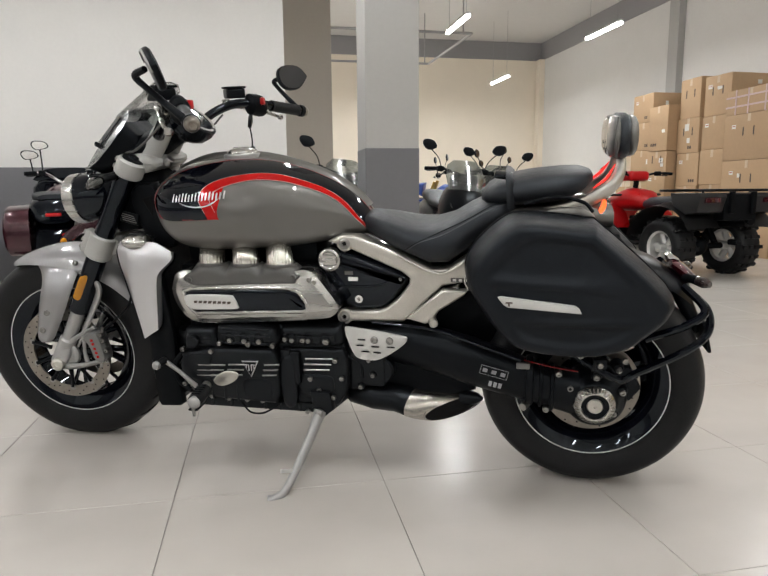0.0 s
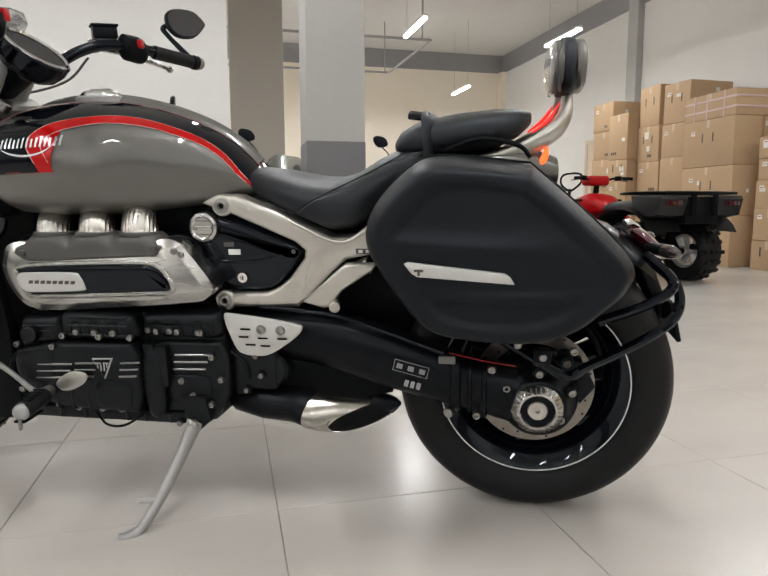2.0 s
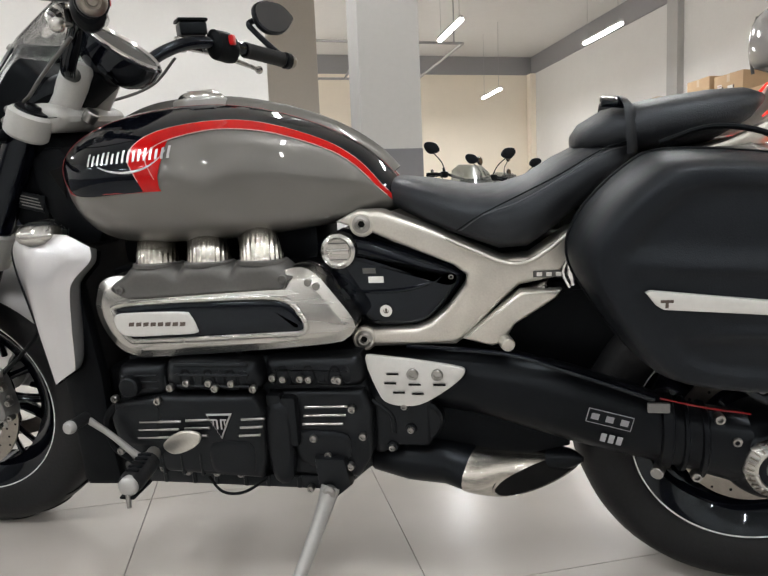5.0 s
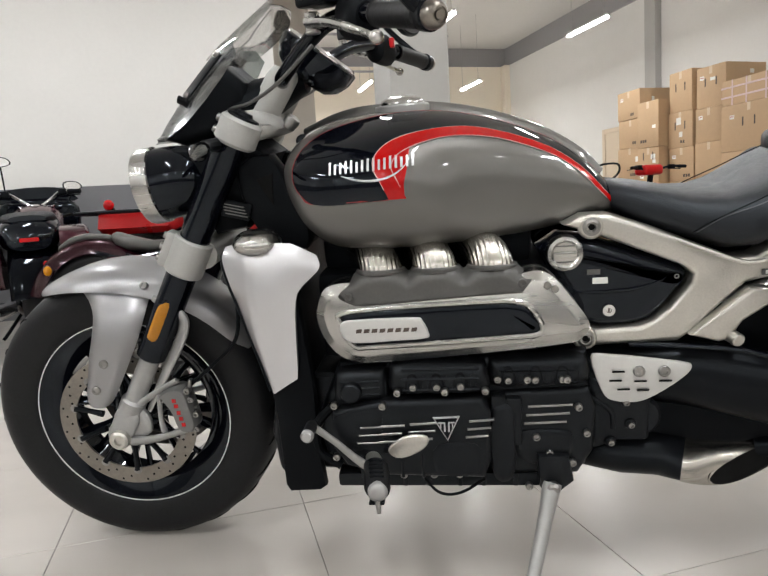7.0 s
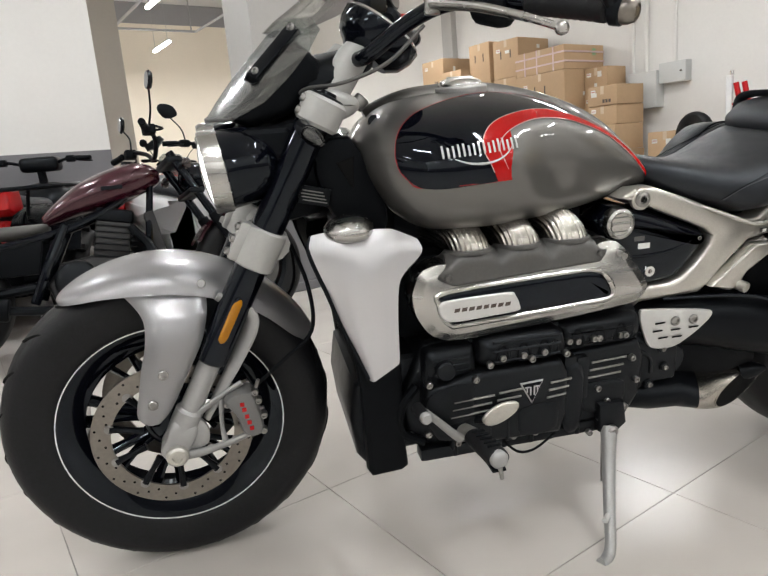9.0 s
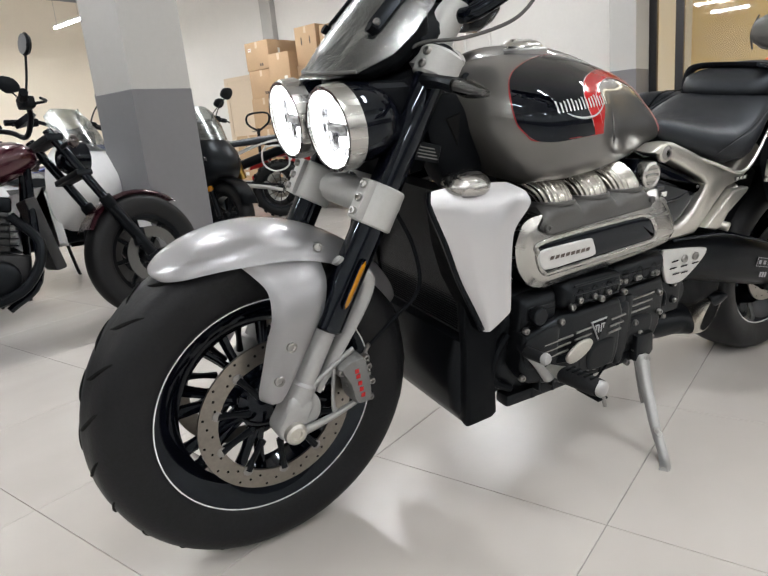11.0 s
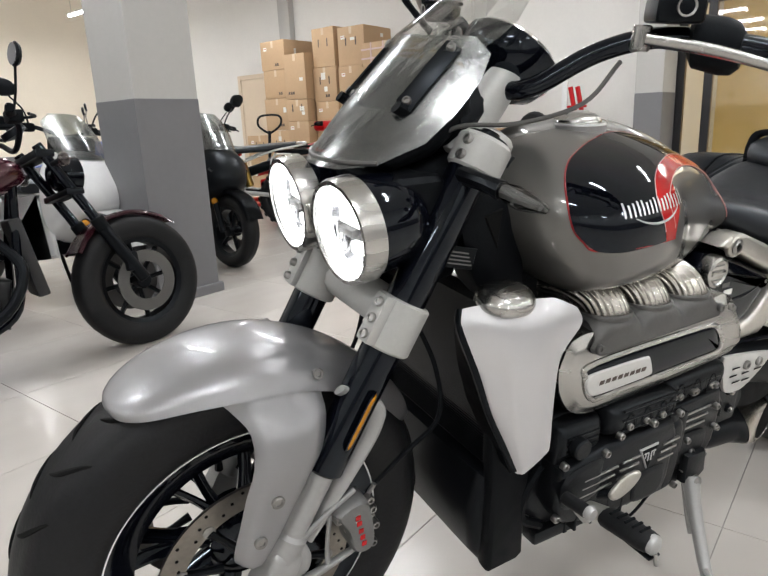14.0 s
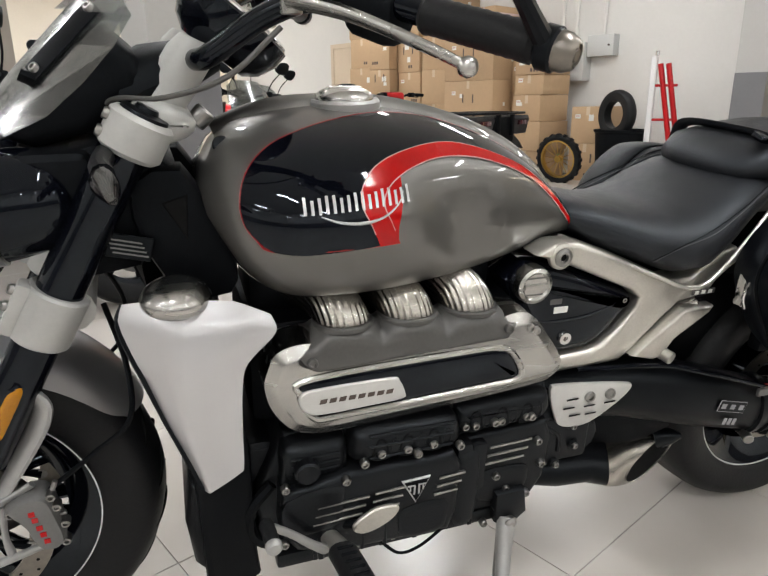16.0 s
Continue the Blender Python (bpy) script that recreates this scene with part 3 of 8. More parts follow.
def wheel_parts(c, r, w, rim, spokes, put, hub=0.055, fork=0.03, fat=1.0, dish=0.0):
    y = Vector((0, 1, 0))
    wh = put("wheel", lathe([(rim - 0.012, -w * 0.36), (rim + 0.006, -w * 0.40), (rim + 0.004, -w * 0.33), (rim - 0.03, -w * 0.25), (rim - 0.034, w * 0.25), (rim + 0.004, w * 0.33), (rim + 0.006, w * 0.40), (rim - 0.012, w * 0.36), (rim - 0.048, w * 0.22), (rim - 0.048, -w * 0.22)], c, y, 72, True), "gloss", None, "gloss black cast wheel")
    put("tyre", lathe(smooth_profile(tyre_profile(r, w, rim)), c, y, 96), "rubber", wh, "black road tyre")
    for s in (-1, 1):
        put("rim_line", lathe([(rim + 0.003, s * w * 0.402), (rim + 0.0075, s * w * 0.406), (rim + 0.0075, s * w * 0.409), (rim + 0.003, s * w * 0.408)], c, y, 72, True), "whiteline", wh, "thin white line round the rim")
    put("hub", lathe([(0, -w * 0.3), (hub * 0.7, -w * 0.3), (hub, -w * 0.22), (hub * 0.8, 0), (hub, w * 0.22), (hub * 0.7, w * 0.3), (0, w * 0.3)], c, y, 32), "gloss", wh)
    for k in range(spokes):
        a = 2 * math.pi * (k + 0.3) / spokes
        for sgn in (-1, 1):
            a0, a1 = a + sgn * 0.05, a + sgn * fork * 5.2
            p = Vector(c) + Vector((math.cos(a0) * hub * 0.9, 0, math.sin(a0) * hub * 0.9))
            mid = Vector(c) + Vector((math.cos(a) * rim * 0.52, sgn * 0.0, math.sin(a) * rim * 0.52)) + Vector((-math.sin(a), 0, math.cos(a))) * sgn * 0.012
            q = Vector(c) + Vector((math.cos(a1) * (rim - 0.03), 0, math.sin(a1) * (rim - 0.03)))
            for v_ in (p, mid, q):
                v_.y += dish
            put("spoke", tube([p, mid, q], [0.0085 * fat, 0.006 * fat, 0.0075 * fat], 8, 4, flat=1.9), "gloss", wh)
    return wh


# front wheel ------------------------------------------------------------
FC = Vector((1.70, 0, 0.335))
fw = wheel_parts(FC, 0.334, 0.148, 0.222, 8, fp, 0.06)
# tread grooves: raised dark strips, groove shade put into their colour, curving across the shoulder
for k in range(22):
    a0 = 2 * math.pi * k / 22
    for s in (-1, 1):
        pts = []
        for j in range(6):
            u = j / 5
            yy = s * (0.006 + 0.056 * u)
            a = a0 + (0.14 if s > 0 else 0.0) + 0.20 * u ** 1.4
            rr = 0.3335 - 0.0045 * (yy / 0.03) ** 2 - (0.006 if u > 0.9 else 0)
            pts.append(FC + Vector((rr * math.cos(a), yy, rr * math.sin(a))))
        fp("tread_groove", tube(pts, [0.0012, 0.0034, 0.0042, 0.0042, 0.003, 0.0012], 6, 2), "groove", fw)


def brake_disc(c, y, r0, r1, put, wh, holes=30, carrier=True):
    d = put("brake_disc", lathe([(r0, y - 0.0025), (r1, y - 0.0025), (r1, y + 0.0025), (r0, y + 0.0025)], c, (0, 1, 0), 72, True), "disc", wh, "drilled steel brake disc")
    for k in range(holes):
        a = 2 * math.pi * k / holes
        rr = r0 + (r1 - r0) * (0.3, 0.55, 0.8)[k % 3]
        for s in (1,):
            put("drilled_hole", lathe([(0, 0.0031), (0.0027, 0.0031), (0.0027, 0.001)], (c[0] + rr * math.cos(a), y, c[2] + rr * math.sin(a)), (0, math.copysign(1, y), 0), 8), "groove", d)
    if carrier:
        for k in range(10):
            a = 2 * math.pi * (k + 0.5) / 10
            p = Vector((c[0] + 0.06 * math.cos(a), y - 0.004, c[2] + 0.06 * math.sin(a)))
            q = Vector((c[0] + (r0 + 0.004) * math.cos(a), y, c[2] + (r0 + 0.004) * math.sin(a)))
            put("carrier_arm", tube([p, (p + q) / 2, q], [0.008, 0.006, 0.009], 8, 3), "satin", d)
            put("bobbin", lathe([(0, 0.006), (0.006, 0.006), (0.010, 0.004), (0.010, -0.003), (0, -0.003)], q, (0, math.copysign(1, y), 0), 12), "bolt", d)
    return d


brake_disc(FC, 0.088, 0.120, 0.158, fp, fw, 48)
brake_disc(FC, -0.088, 0.120, 0.158, fp, fw, 48)

# fork legs, clamps --------------------------------------------------------
def on_leg(u, y, f=0.0):
    """A point on the fork: u metres up the leg from the wheel spindle, f ahead of it."""
    fwd = Vector((math.cos(radians(RAKE)), 0, math.sin(radians(RAKE))))
    return FC + Vector((0, y, 0)) + AXIS * u + fwd * f


for s in (1, -1):
    leg = fp("fork_leg", rod(on_leg(0.19, s * 0.118, -0.004), on_leg(0.70, s * 0.118, -0.004), 0.031, seg=28), "gloss", None, "gloss black upper fork tube")
    fp("slider", rod(on_leg(0.04, s * 0.118, -0.004), on_leg(0.24, s * 0.118, -0.004), 0.0215, seg=28), "alu_grey", leg, "silver lower fork leg")
    fp("slider_collar", rod(on_leg(0.035, s * 0.118, -0.004), on_leg(0.085, s * 0.118, -0.004), 0.0275, seg=28, bev=0.25), "alu_grey", leg)
    rot = Matrix.Translation(FC) @ Matrix.Rotation(radians(-RAKE), 4, "Y")
    foot = [(-0.020, -0.026), (0.004, -0.030), (0.020, -0.014), (0.020, 0.012), (0.016, 0.055), (-0.028, 0.055), (-0.034, 0.01)]
    fp("fork_foot", moved(pillow(foot, [(0, s * 0.100), (0, s * 0.136), (0.003, s * 0.142), (0.009, s * 0.145)], 4), rot), "alu_grey", leg, "silver fork foot")
    fp("spindle_cap", lathe([(0, 0.006), (0.009, 0.006), (0.010, 0.012), (0.016, 0.012), (0.021, 0.008), (0.0225, 0.0), (0.0225, -0.01), (0, -0.01)], FC + Vector((-0.006, s * 0.146, -0.014)), (0, s, 0), 24), "cast", leg, "bright spindle end")
    br_ = fp("caliper_bracket", tube([(1.702, s * 0.126, 0.312), (1.668, s * 0.128, 0.306), (1.615, s * 0.128, 0.312), (1.560, s * 0.127, 0.325), (1.522, s * 0.126, 0.338)], [0.021, 0.0165, 0.0125, 0.0105, 0.0085], 14, 6, flat=0.55), "alu_grey", leg, "silver cast caliper carrier")
    fp("bracket_arm", tube([(1.672, s * 0.128, 0.372), (1.640, s * 0.129, 0.398), (1.600, s * 0.128, 0.422), (1.552, s * 0.126, 0.446)], [0.016, 0.0105, 0.0085, 0.0085], 12, 6, flat=0.55), "alu_grey", br_, "upper arm of the carrier")
    fp("bracket_web", pillow([(1.690, 0.318), (1.684, 0.352), (1.664, 0.380), (1.640, 0.378), (1.628, 0.348), (1.640, 0.318)], [(0, s * 0.116), (0, s * 0.126), (0.003, s * 0.1295), (0.009, s * 0.131)], 4), "alu_grey", br_, "dished web of the carrier")
    fp("bracket_arm", tube([(1.600, s * 0.128, 0.322), (1.602, s * 0.129, 0.360), (1.596, s * 0.128, 0.418)], [0.0075, 0.0055, 0.0065], 10, 5, flat=0.6), "alu_grey", br_, "upright rib of the carrier")
    cal = fp("caliper", pillow([(1.592, 0.418), (1.562, 0.434), (1.535, 0.428), (1.526, 0.392), (1.520, 0.345), (1.534, 0.328), (1.556, 0.332), (1.566, 0.352), (1.572, 0.382)], [(0, s * 0.104), (0, s * 0.138), (0.004, s * 0.146), (0.010, s * 0.148)], 4), "caliper", leg, "grey monobloc brake caliper")
    for k, z in enumerate((0.352, 0.366, 0.380, 0.396, 0.408)):
        fp("lettering_bar", box((1.545 + (z - 0.352) * 0.22, s * 0.1485, z), (0.0085, 0.0015, 0.0085)), "redlens", cal)
    for x, z in ((1.522, 0.335), (1.530, 0.425), (1.586, 0.408), (1.518, 0.37), (1.525, 0.405)):
        for b_ in bolts([(x, s * 0.132, z)], 0.0075, (0, s, 0), 0.010):
            fp("bolt", b_, "bolt", cal)
    fp("bleed_nipple", rod((1.528, s * 0.128, 0.428), (1.520, s * 0.134, 0.45), 0.004, seg=8), "bolt", cal)
    fp("pad_pin", rod((1.57, s * 0.128, 0.372), (1.515, s * 0.128, 0.383), 0.004, seg=8), "bolt", cal)
    # lower clamp
    lc = fp("lower_clamp", rod(on_leg(0.398, s * 0.118, -0.004), on_leg(0.476, s * 0.118, -0.004), 0.0405, seg=32, bev=0.08), "clamp", None, "pale grey fork clamp")
    fp("clamp_lug", moved(box((0, 0, 0), (0.022, 0.030, 0.076), 0.006, 2), Matrix.Translation(on_leg(0.437, s * 0.126, 0.036)) @ Matrix.Rotation(radians(-RAKE), 4, "Y")), "clamp", lc)
    for b_ in bolts([on_leg(0.412 + 0.025 * k, s * 0.130, 0.048) for k in range(3)], 0.0075, (math.cos(radians(RAKE)), s * 0.3, math.sin(radians(RAKE)))):
        fp("bolt", b_, "bolt", lc)
    # reflector on the leg
    rf = fp("side_reflector", tube([on_leg(q, s * 0.1500, -0.004) for q in (0.243, 0.2455, 0.250, 0.257, 0.290, 0.323, 0.330, 0.3345, 0.337)], [0.004, 0.0095, 0.0135, 0.0160, 0.0165, 0.0160, 0.0135, 0.0095, 0.004], 14, 2, flat=0.25), "amber", leg, "amber plastic side reflector")
    fp("reflector_bed", tube([on_leg(q, s * 0.1485, -0.004) for q in (0.240, 0.245, 0.254, 0.326, 0.335, 0.340)], [0.006, 0.014, 0.0185, 0.0185, 0.014, 0.006], 14, 2, flat=0.2), "gloss", rf)

fp("lower_yoke", loft([[(1.462 + 0.036 * math.cos(2 * math.pi * j / 12), 0.115 * k / 3, 0.715 + 0.033 * math.sin(2 * math.pi * j / 12)) for j in range(12)] for k in range(-3, 4)]), "clamp", None, "pale silver lower yoke")
ty = fp("top_yoke", plate([(1.372, 0.958), (1.345, 0.988), (1.305, 0.984), (1.275, 0.970), (1.272, 0.950), (1.30, 0.934), (1.335, 0.932)], -0.115, 0.115, 0.018, 4, 2), "clamp", None, "pale silver top yoke")
for s in (1, -1):
    fp("clamp", rod(on_leg(0.682, s * 0.118, -0.010), on_leg(0.736, s * 0.118, -0.010), 0.041, seg=28, bev=0.15), "clamp", ty, "pale grey top clamp")
    fp("fork_cap", lathe([(0, 0.012), (0.014, 0.012), (0.016, 0.006), (0.03, 0.004), (0.033, -0.004), (0, -0.004)], on_leg(0.736, s * 0.118, -0.010), AXIS, 24), "satin", ty, "black fork cap")
    for b_ in bolts([on_leg(0.697 + 0.023 * k, s * 0.126, 0.029) for k in range(2)], 0.008, (math.cos(radians(RAKE)), 0, math.sin(radians(RAKE)))):
        fp("bolt", b_, "bolt", ty)
    fp("riser", loft([[(x0 + rx * math.cos(2 * math.pi * j / 16), s * 0.055 + 0.026 * math.sin(2 * math.pi * j / 16), z0 + 0.010 * math.cos(2 * math.pi * j / 16)) for j in range(16)] for x0, z0, rx in ((1.325, 0.955, 0.042), (1.31, 0.985, 0.034), (1.285, 1.015, 0.030), (1.265, 1.045, 0.030), (1.255, 1.06, 0.022))]), "clamp", ty, "pale grey handlebar riser")

# handlebar -----------------------------------------------------------------
BAR = [(1.265, 0.0, 1.035), (1.262, 0.075, 1.037), (1.245, 0.115, 1.048), (1.188, 0.165, 1.094), (1.138, 0.222, 1.117), (1.082, 0.290, 1.115), (1.033, 0.368, 1.100), (0.988, 0.440, 1.086)]
bar = fp("handlebar", tube([(x, -y, z) for x, y, z in BAR[:0:-1]] + BAR, 0.0145, 14, 6), "gloss", None, "gloss black handlebar")
for s in (1, -1):
    P = [Vector((x, s * y, z)) for x, y, z in BAR]
    d = (P[7] - P[5]).normalized()
    g = fp("grip", lathe([(0.0185, 0), (0.02, 0.004)] + [(0.0185 + 0.0008 * (k % 2), 0.008 + 0.0055 * k) for k in range(20)] + [(0.0195, 0.125), (0.016, 0.13)], P[5] + d * 0.055, d, 20), "rubber", bar, "black ribbed rubber grip")
    fp("bar_end", lathe([(0, 0.020), (0.006, 0.020), (0.007, 0.017), (0.010, 0.017), (0.0105, 0.020), (0.014, 0.018), (0.0185, 0.009), (0.0192, 0.000), (0.016, -0.010), (0, -0.010)], P[5] + d * 0.204, d, 24), "disc", bar, "knurled bright bar end weight")
    sw = fp("switch_housing", loft([[tuple((P[5] + d * t) + Vector((0, 0, 1)) * (rz * math.sin(2 * math.pi * j / 16) - 0.006) + Vector((0.8, 0.3 * s, 0)) * (rx * math.cos(2 * math.pi * j / 16))) for j in range(16)] for t, rx, rz in ((-0.045, 0.018, 0.02), (-0.035, 0.03, 0.035), (0.0, 0.032, 0.037), (0.015, 0.03, 0.034), (0.024, 0.022, 0.024))]), "matte", bar, "black plastic switch cluster")
    fp("red_switch", box(tuple(P[5] + Vector((-0.022, s * -0.012, 0.008))), (0.014, 0.020, 0.024), 0.005), "redplastic", sw, "red switch")
    fp("reservoir_lid", box(tuple(P[4] + Vector((0.010, s * 0.030, 0.053))), (0.070, 0.060, 0.007), 0.003, 2, Matrix.Rotation(radians(s * -35), 4, "Z")), "matte", bar)
    res = fp("fluid_reservoir", box(tuple(P[4] + Vector((0.010, s * 0.030, 0.034))), (0.064, 0.055, 0.032), 0.008, 3, Matrix.Rotation(radians(s * -35), 4, "Z")), "satin", bar, "black square fluid reservoir")
    fp("cap_ring", lathe([(0.010, 0.001), (0.0125, 0.002), (0.0125, 0.0), (0.010, 0.0)], tuple(P[4] + Vector((0.034, s * 0.063, 0.038))), (0.6, s * 0.8, 0), 16, True), "bolt", res)
    lv = [P[4] + Vector((0.035, s * 0.012, -0.002)), P[5] + Vector((0.045, s * 0.02, -0.012)), P[6] + Vector((0.048, s * 0.025, -0.02)), P[7] + Vector((0.062, s * -0.012, -0.022))]
    le = fp("lever", tube(lv, [0.011, 0.0095, 0.0075, 0.0065], 12, 6, flat=0.75), "brushed", bar, "polished alloy hand lever")
    fp("lever_ball", lathe(smooth_profile([(0, 0.0105), (0.0074, 0.0074), (0.0105, 0.0), (0.0074, -0.0074), (0, -0.0105)], 3), tuple(lv[-1]), (0, 0, 1), 18), "brushed", le)
    fp("lever_pivot", rod(P[4] + Vector((0.03, s * 0.0, -0.018)), P[4] + Vector((0.03, 0, 0.016)), 0.013, seg=14), "brushed", le)
    # mirror above the bar end
    st = [(P[7].x - 0.004, s * 0.455, 1.084), (P[7].x + 0.036, s * 0.468, 1.124), (P[7].x + 0.078, s * 0.478, 1.166), (P[7].x + 0.094, s * 0.486, 1.190), (P[7].x + 0.060, s * 0.502, 1.202)]
    mi = fp("mirror", tube(st, [0.0115, 0.0085, 0.0075, 0.0085, 0.0075], 10, 6), "satin", bar, "black bar end mirror")
    fp("mirror_clamp", rod(P[5] + d * 0.186, P[5] + d * 0.206, 0.0215, seg=20), "satin", mi)
    mc = Vector((P[7].x + 0.036, s * 0.512, 1.200))
    sh = [(-0.070, -0.012), (-0.060, 0.030), (-0.02, 0.046), (0.045, 0.038), (0.074, 0.004), (0.066, -0.014), (0.012, -0.044), (-0.045, -0.040)]
    mm = Matrix.Translation(mc) @ Matrix.Rotation(radians(90 + s * 30), 4, "Z") @ Matrix.Rotation(radians(20), 4, "X") @ Matrix.Rotation(radians(s * -6), 4, "Y")
    fp("mirror_shell", moved(plate([(s * a, b) for a, b in sh], -0.006, 0.010, 0.005, 3, 3, 0.97), mm), "satin", mi, "black five-sided mirror shell")
    fp("mirror_rim", moved(plate([(s * a * 1.01, b * 1.01) for a, b in sh], -0.004, 0.0095, 0.004, 2, 3), mm), "satin", mi, "black mirror rim")
    fp("mirror_trim", moved(tube([(s * a * 0.93, -0.0065, b * 0.93) for a, b in (sh[1], sh[2], sh[3], sh[4], sh[5])], 0.0035, 8, 4, flat=0.6), mm), "alu_grey", mi, "silver strip along the mirror back")
    fp("mirror_glass", moved(plate([(s * a * 0.93, b * 0.92) for a, b in sh], 0.0085, 0.0112, 0, 1, 3), mm), "mirror", mi, "dark tinted mirror glass")

# instrument and cables
ins = fp("instrument", lathe([(0, -0.05), (0.05, -0.05), (0.07, -0.035), (0.082, -0.01), (0.084, 0.012), (0.076, 0.018), (0.070, 0.014), (0, 0.014)], (1.200, 0.0, 1.078), (-0.62, 0, 0.78), 32), "gloss", None, "round black instrument pod")
fp("display", lathe([(0, 0.0155), (0.068, 0.0155), (0.068, 0.01)], (1.200, 0.0, 1.078), (-0.62, 0, 0.78), 32), "lcd", ins, "dark round display")
fp("bezel", lathe([(0.070, 0.016), (0.074, 0.021), (0.079, 0.018), (0.079, 0.012)], (1.200, 0.0, 1.078), (-0.62, 0, 0.78), 36), "chrome", ins, "bright bezel")
fp("pod_back", loft([oval((1.225, 0, 1.045), 0.05, 0.03, 16), oval((1.29, 0, 1.015), 0.07, 0.04, 16), oval((1.33, 0, 1.0), 0.085, 0.05, 16), oval((1.36, 0, 0.985), 0.09, 0.05, 16), oval((1.39, 0, 0.97), 0.05, 0.03, 16)]), "matte", ins)
for s in (1, -1):
    fp("cable", tube([(1.175, s * 0.2, 1.085), (1.24, s * 0.2, 1.03), (1.31, s * 0.15, 1.0), (1.37, s * 0.09, 0.99), (1.40, s * 0.05, 0.95)], 0.0034, 8, 6), "greycap", bar, "grey braided hose")
    fp("hose", tube([(1.42, s * 0.07, 0.70), (1.40, s * 0.115, 0.62), (1.405, s * 0.14, 0.54), (1.46, s * 0.13, 0.485), (1.53, s * 0.125, 0.43)], 0.0042, 8, 6), "matte", fw, "black brake hose down the fork")
fp("ignition", rod((1.268, 0.05, 0.950), (1.250, 0.05, 0.968), 0.015, seg=18), "bolt", ty, "steel ignition lock")

# headlights --------------------------------------------------------------
for s in (1, -1):
    hc = Vector((1.50, s * 0.083, 0.862))
    ax = Vector((0.985, s * 0.03, -0.12))
    hl = fp("headlight", lathe(smooth_profile([(0, -0.075), (0.025, -0.073), (0.05, -0.058), (0.066, -0.030), (0.071, 0.005), (0.0725, 0.038)], 4), hc, ax, 40), "gloss", None, "gloss black headlight shell")
    fp("rim", lathe([(0.0675, 0.062), (0.0735, 0.062), (0.0762, 0.055), (0.0762, 0.029), (0.0725, 0.027), (0.0668, 0.050)], hc, ax, 48, True), "brushed", hl, "brushed metal headlight rim")
    fp("reflector", lathe(smooth_profile([(0.0, 0.008), (0.026, 0.012), (0.047, 0.028), (0.0668, 0.052)], 3), hc, ax, 36), "reflector", hl, "bright reflector bowl", 60)
    fp("daylight_ring", lathe([(0.053, 0.0415), (0.0652, 0.0535), (0.0655, 0.0555), (0.0525, 0.044)], hc, ax, 44, True), "drl", hl, "glowing white daylight ring")
    base = Matrix.Translation(hc) @ ax.to_track_quat("Z", "Y").to_matrix().to_4x4()
    fp("upper_lamp", moved(box((0.0, 0.0, 0.0), (0.052, 0.030, 0.012), 0.004), base @ Matrix.Translation((0, 0.022, 0.036))), "led", hl, "lit upper lamp")
    fp("lower_lamp", moved(box((0.0, 0.0, 0.0), (0.025, 0.018, 0.012), 0.004), base @ Matrix.Translation((0.010, -0.025, 0.036))), "led", hl, "lit lower lamp")
    fp("lamp_bridge", moved(box((0, 0, 0), (0.042, 0.012, 0.014), 0.004), base @ Matrix.Translation((-0.008, -0.002, 0.04))), "greycap", hl, "grey lamp bridge")
    for q in (-0.035, 0.035):
        fp("lamp_fin", moved(box((0, 0, 0), (0.010, 0.042, 0.012), 0.004), base @ Matrix.Translation((q, -0.018, 0.036))), "chrome", hl)
    gl = fp("lens", lathe(smooth_profile([(0, 0.072), (0.034, 0.069), (0.056, 0.063), (0.0675, 0.056)], 3), hc, ax, 36), "lensglass", hl, "clear headlight lens")
    gl.visible_shadow = False
    # front signals
    si = fp("front_signal", tube([(1.385, s * 0.13, 0.930), (1.392, s * 0.185, 0.930), (1.388, s * 0.215, 0.926)], [0.014, 0.012, 0.014], 10, 4), "satin", None, "black indicator stalk")
    fp("signal_lens", tube([(1.388, s * 0.215, 0.926), (1.386, s * 0.25, 0.922), (1.380, s * 0.288, 0.917)], [0.014, 0.0175, 0.007], 12, 5, flat=0.8), "lensglass", si, "clear indicator lens")
    fp("signal_core", tube([(1.388, s * 0.218, 0.926), (1.382, s * 0.28, 0.918)], [0.010, 0.005], 8, 3), "greycap", si)
fp("headlight_bracket", box((1.45, 0, 0.87), (0.10, 0.24, 0.12), 0.02, 3), "matte", None, "matte black headlight bracket")
fp("headstock_shroud", plate([(1.43, 0.93), (1.36, 0.95), (1.30, 0.90), (1.36, 0.76), (1.43, 0.75), (1.46, 0.84)], -0.10, 0.10, 0.015, 2), "matte", None, "matte black shroud behind the headlights")

# fly screen --------------------------------------------------------------
def screen_sheet(rows, n=14, th=0.004):
    rings = []
    for x, z, hw, bow in rows:
        top = [(x - bow * (2 * k / n - 1) ** 2, hw * (2 * k / n - 1), z) for k in range(n + 1)]
        rings.append(top)
    bm = loft(rings, caps=False, closed=False)
    geom = bmesh.ops.solidify(bm, geom=bm.faces[:], thickness=th)
    return bm


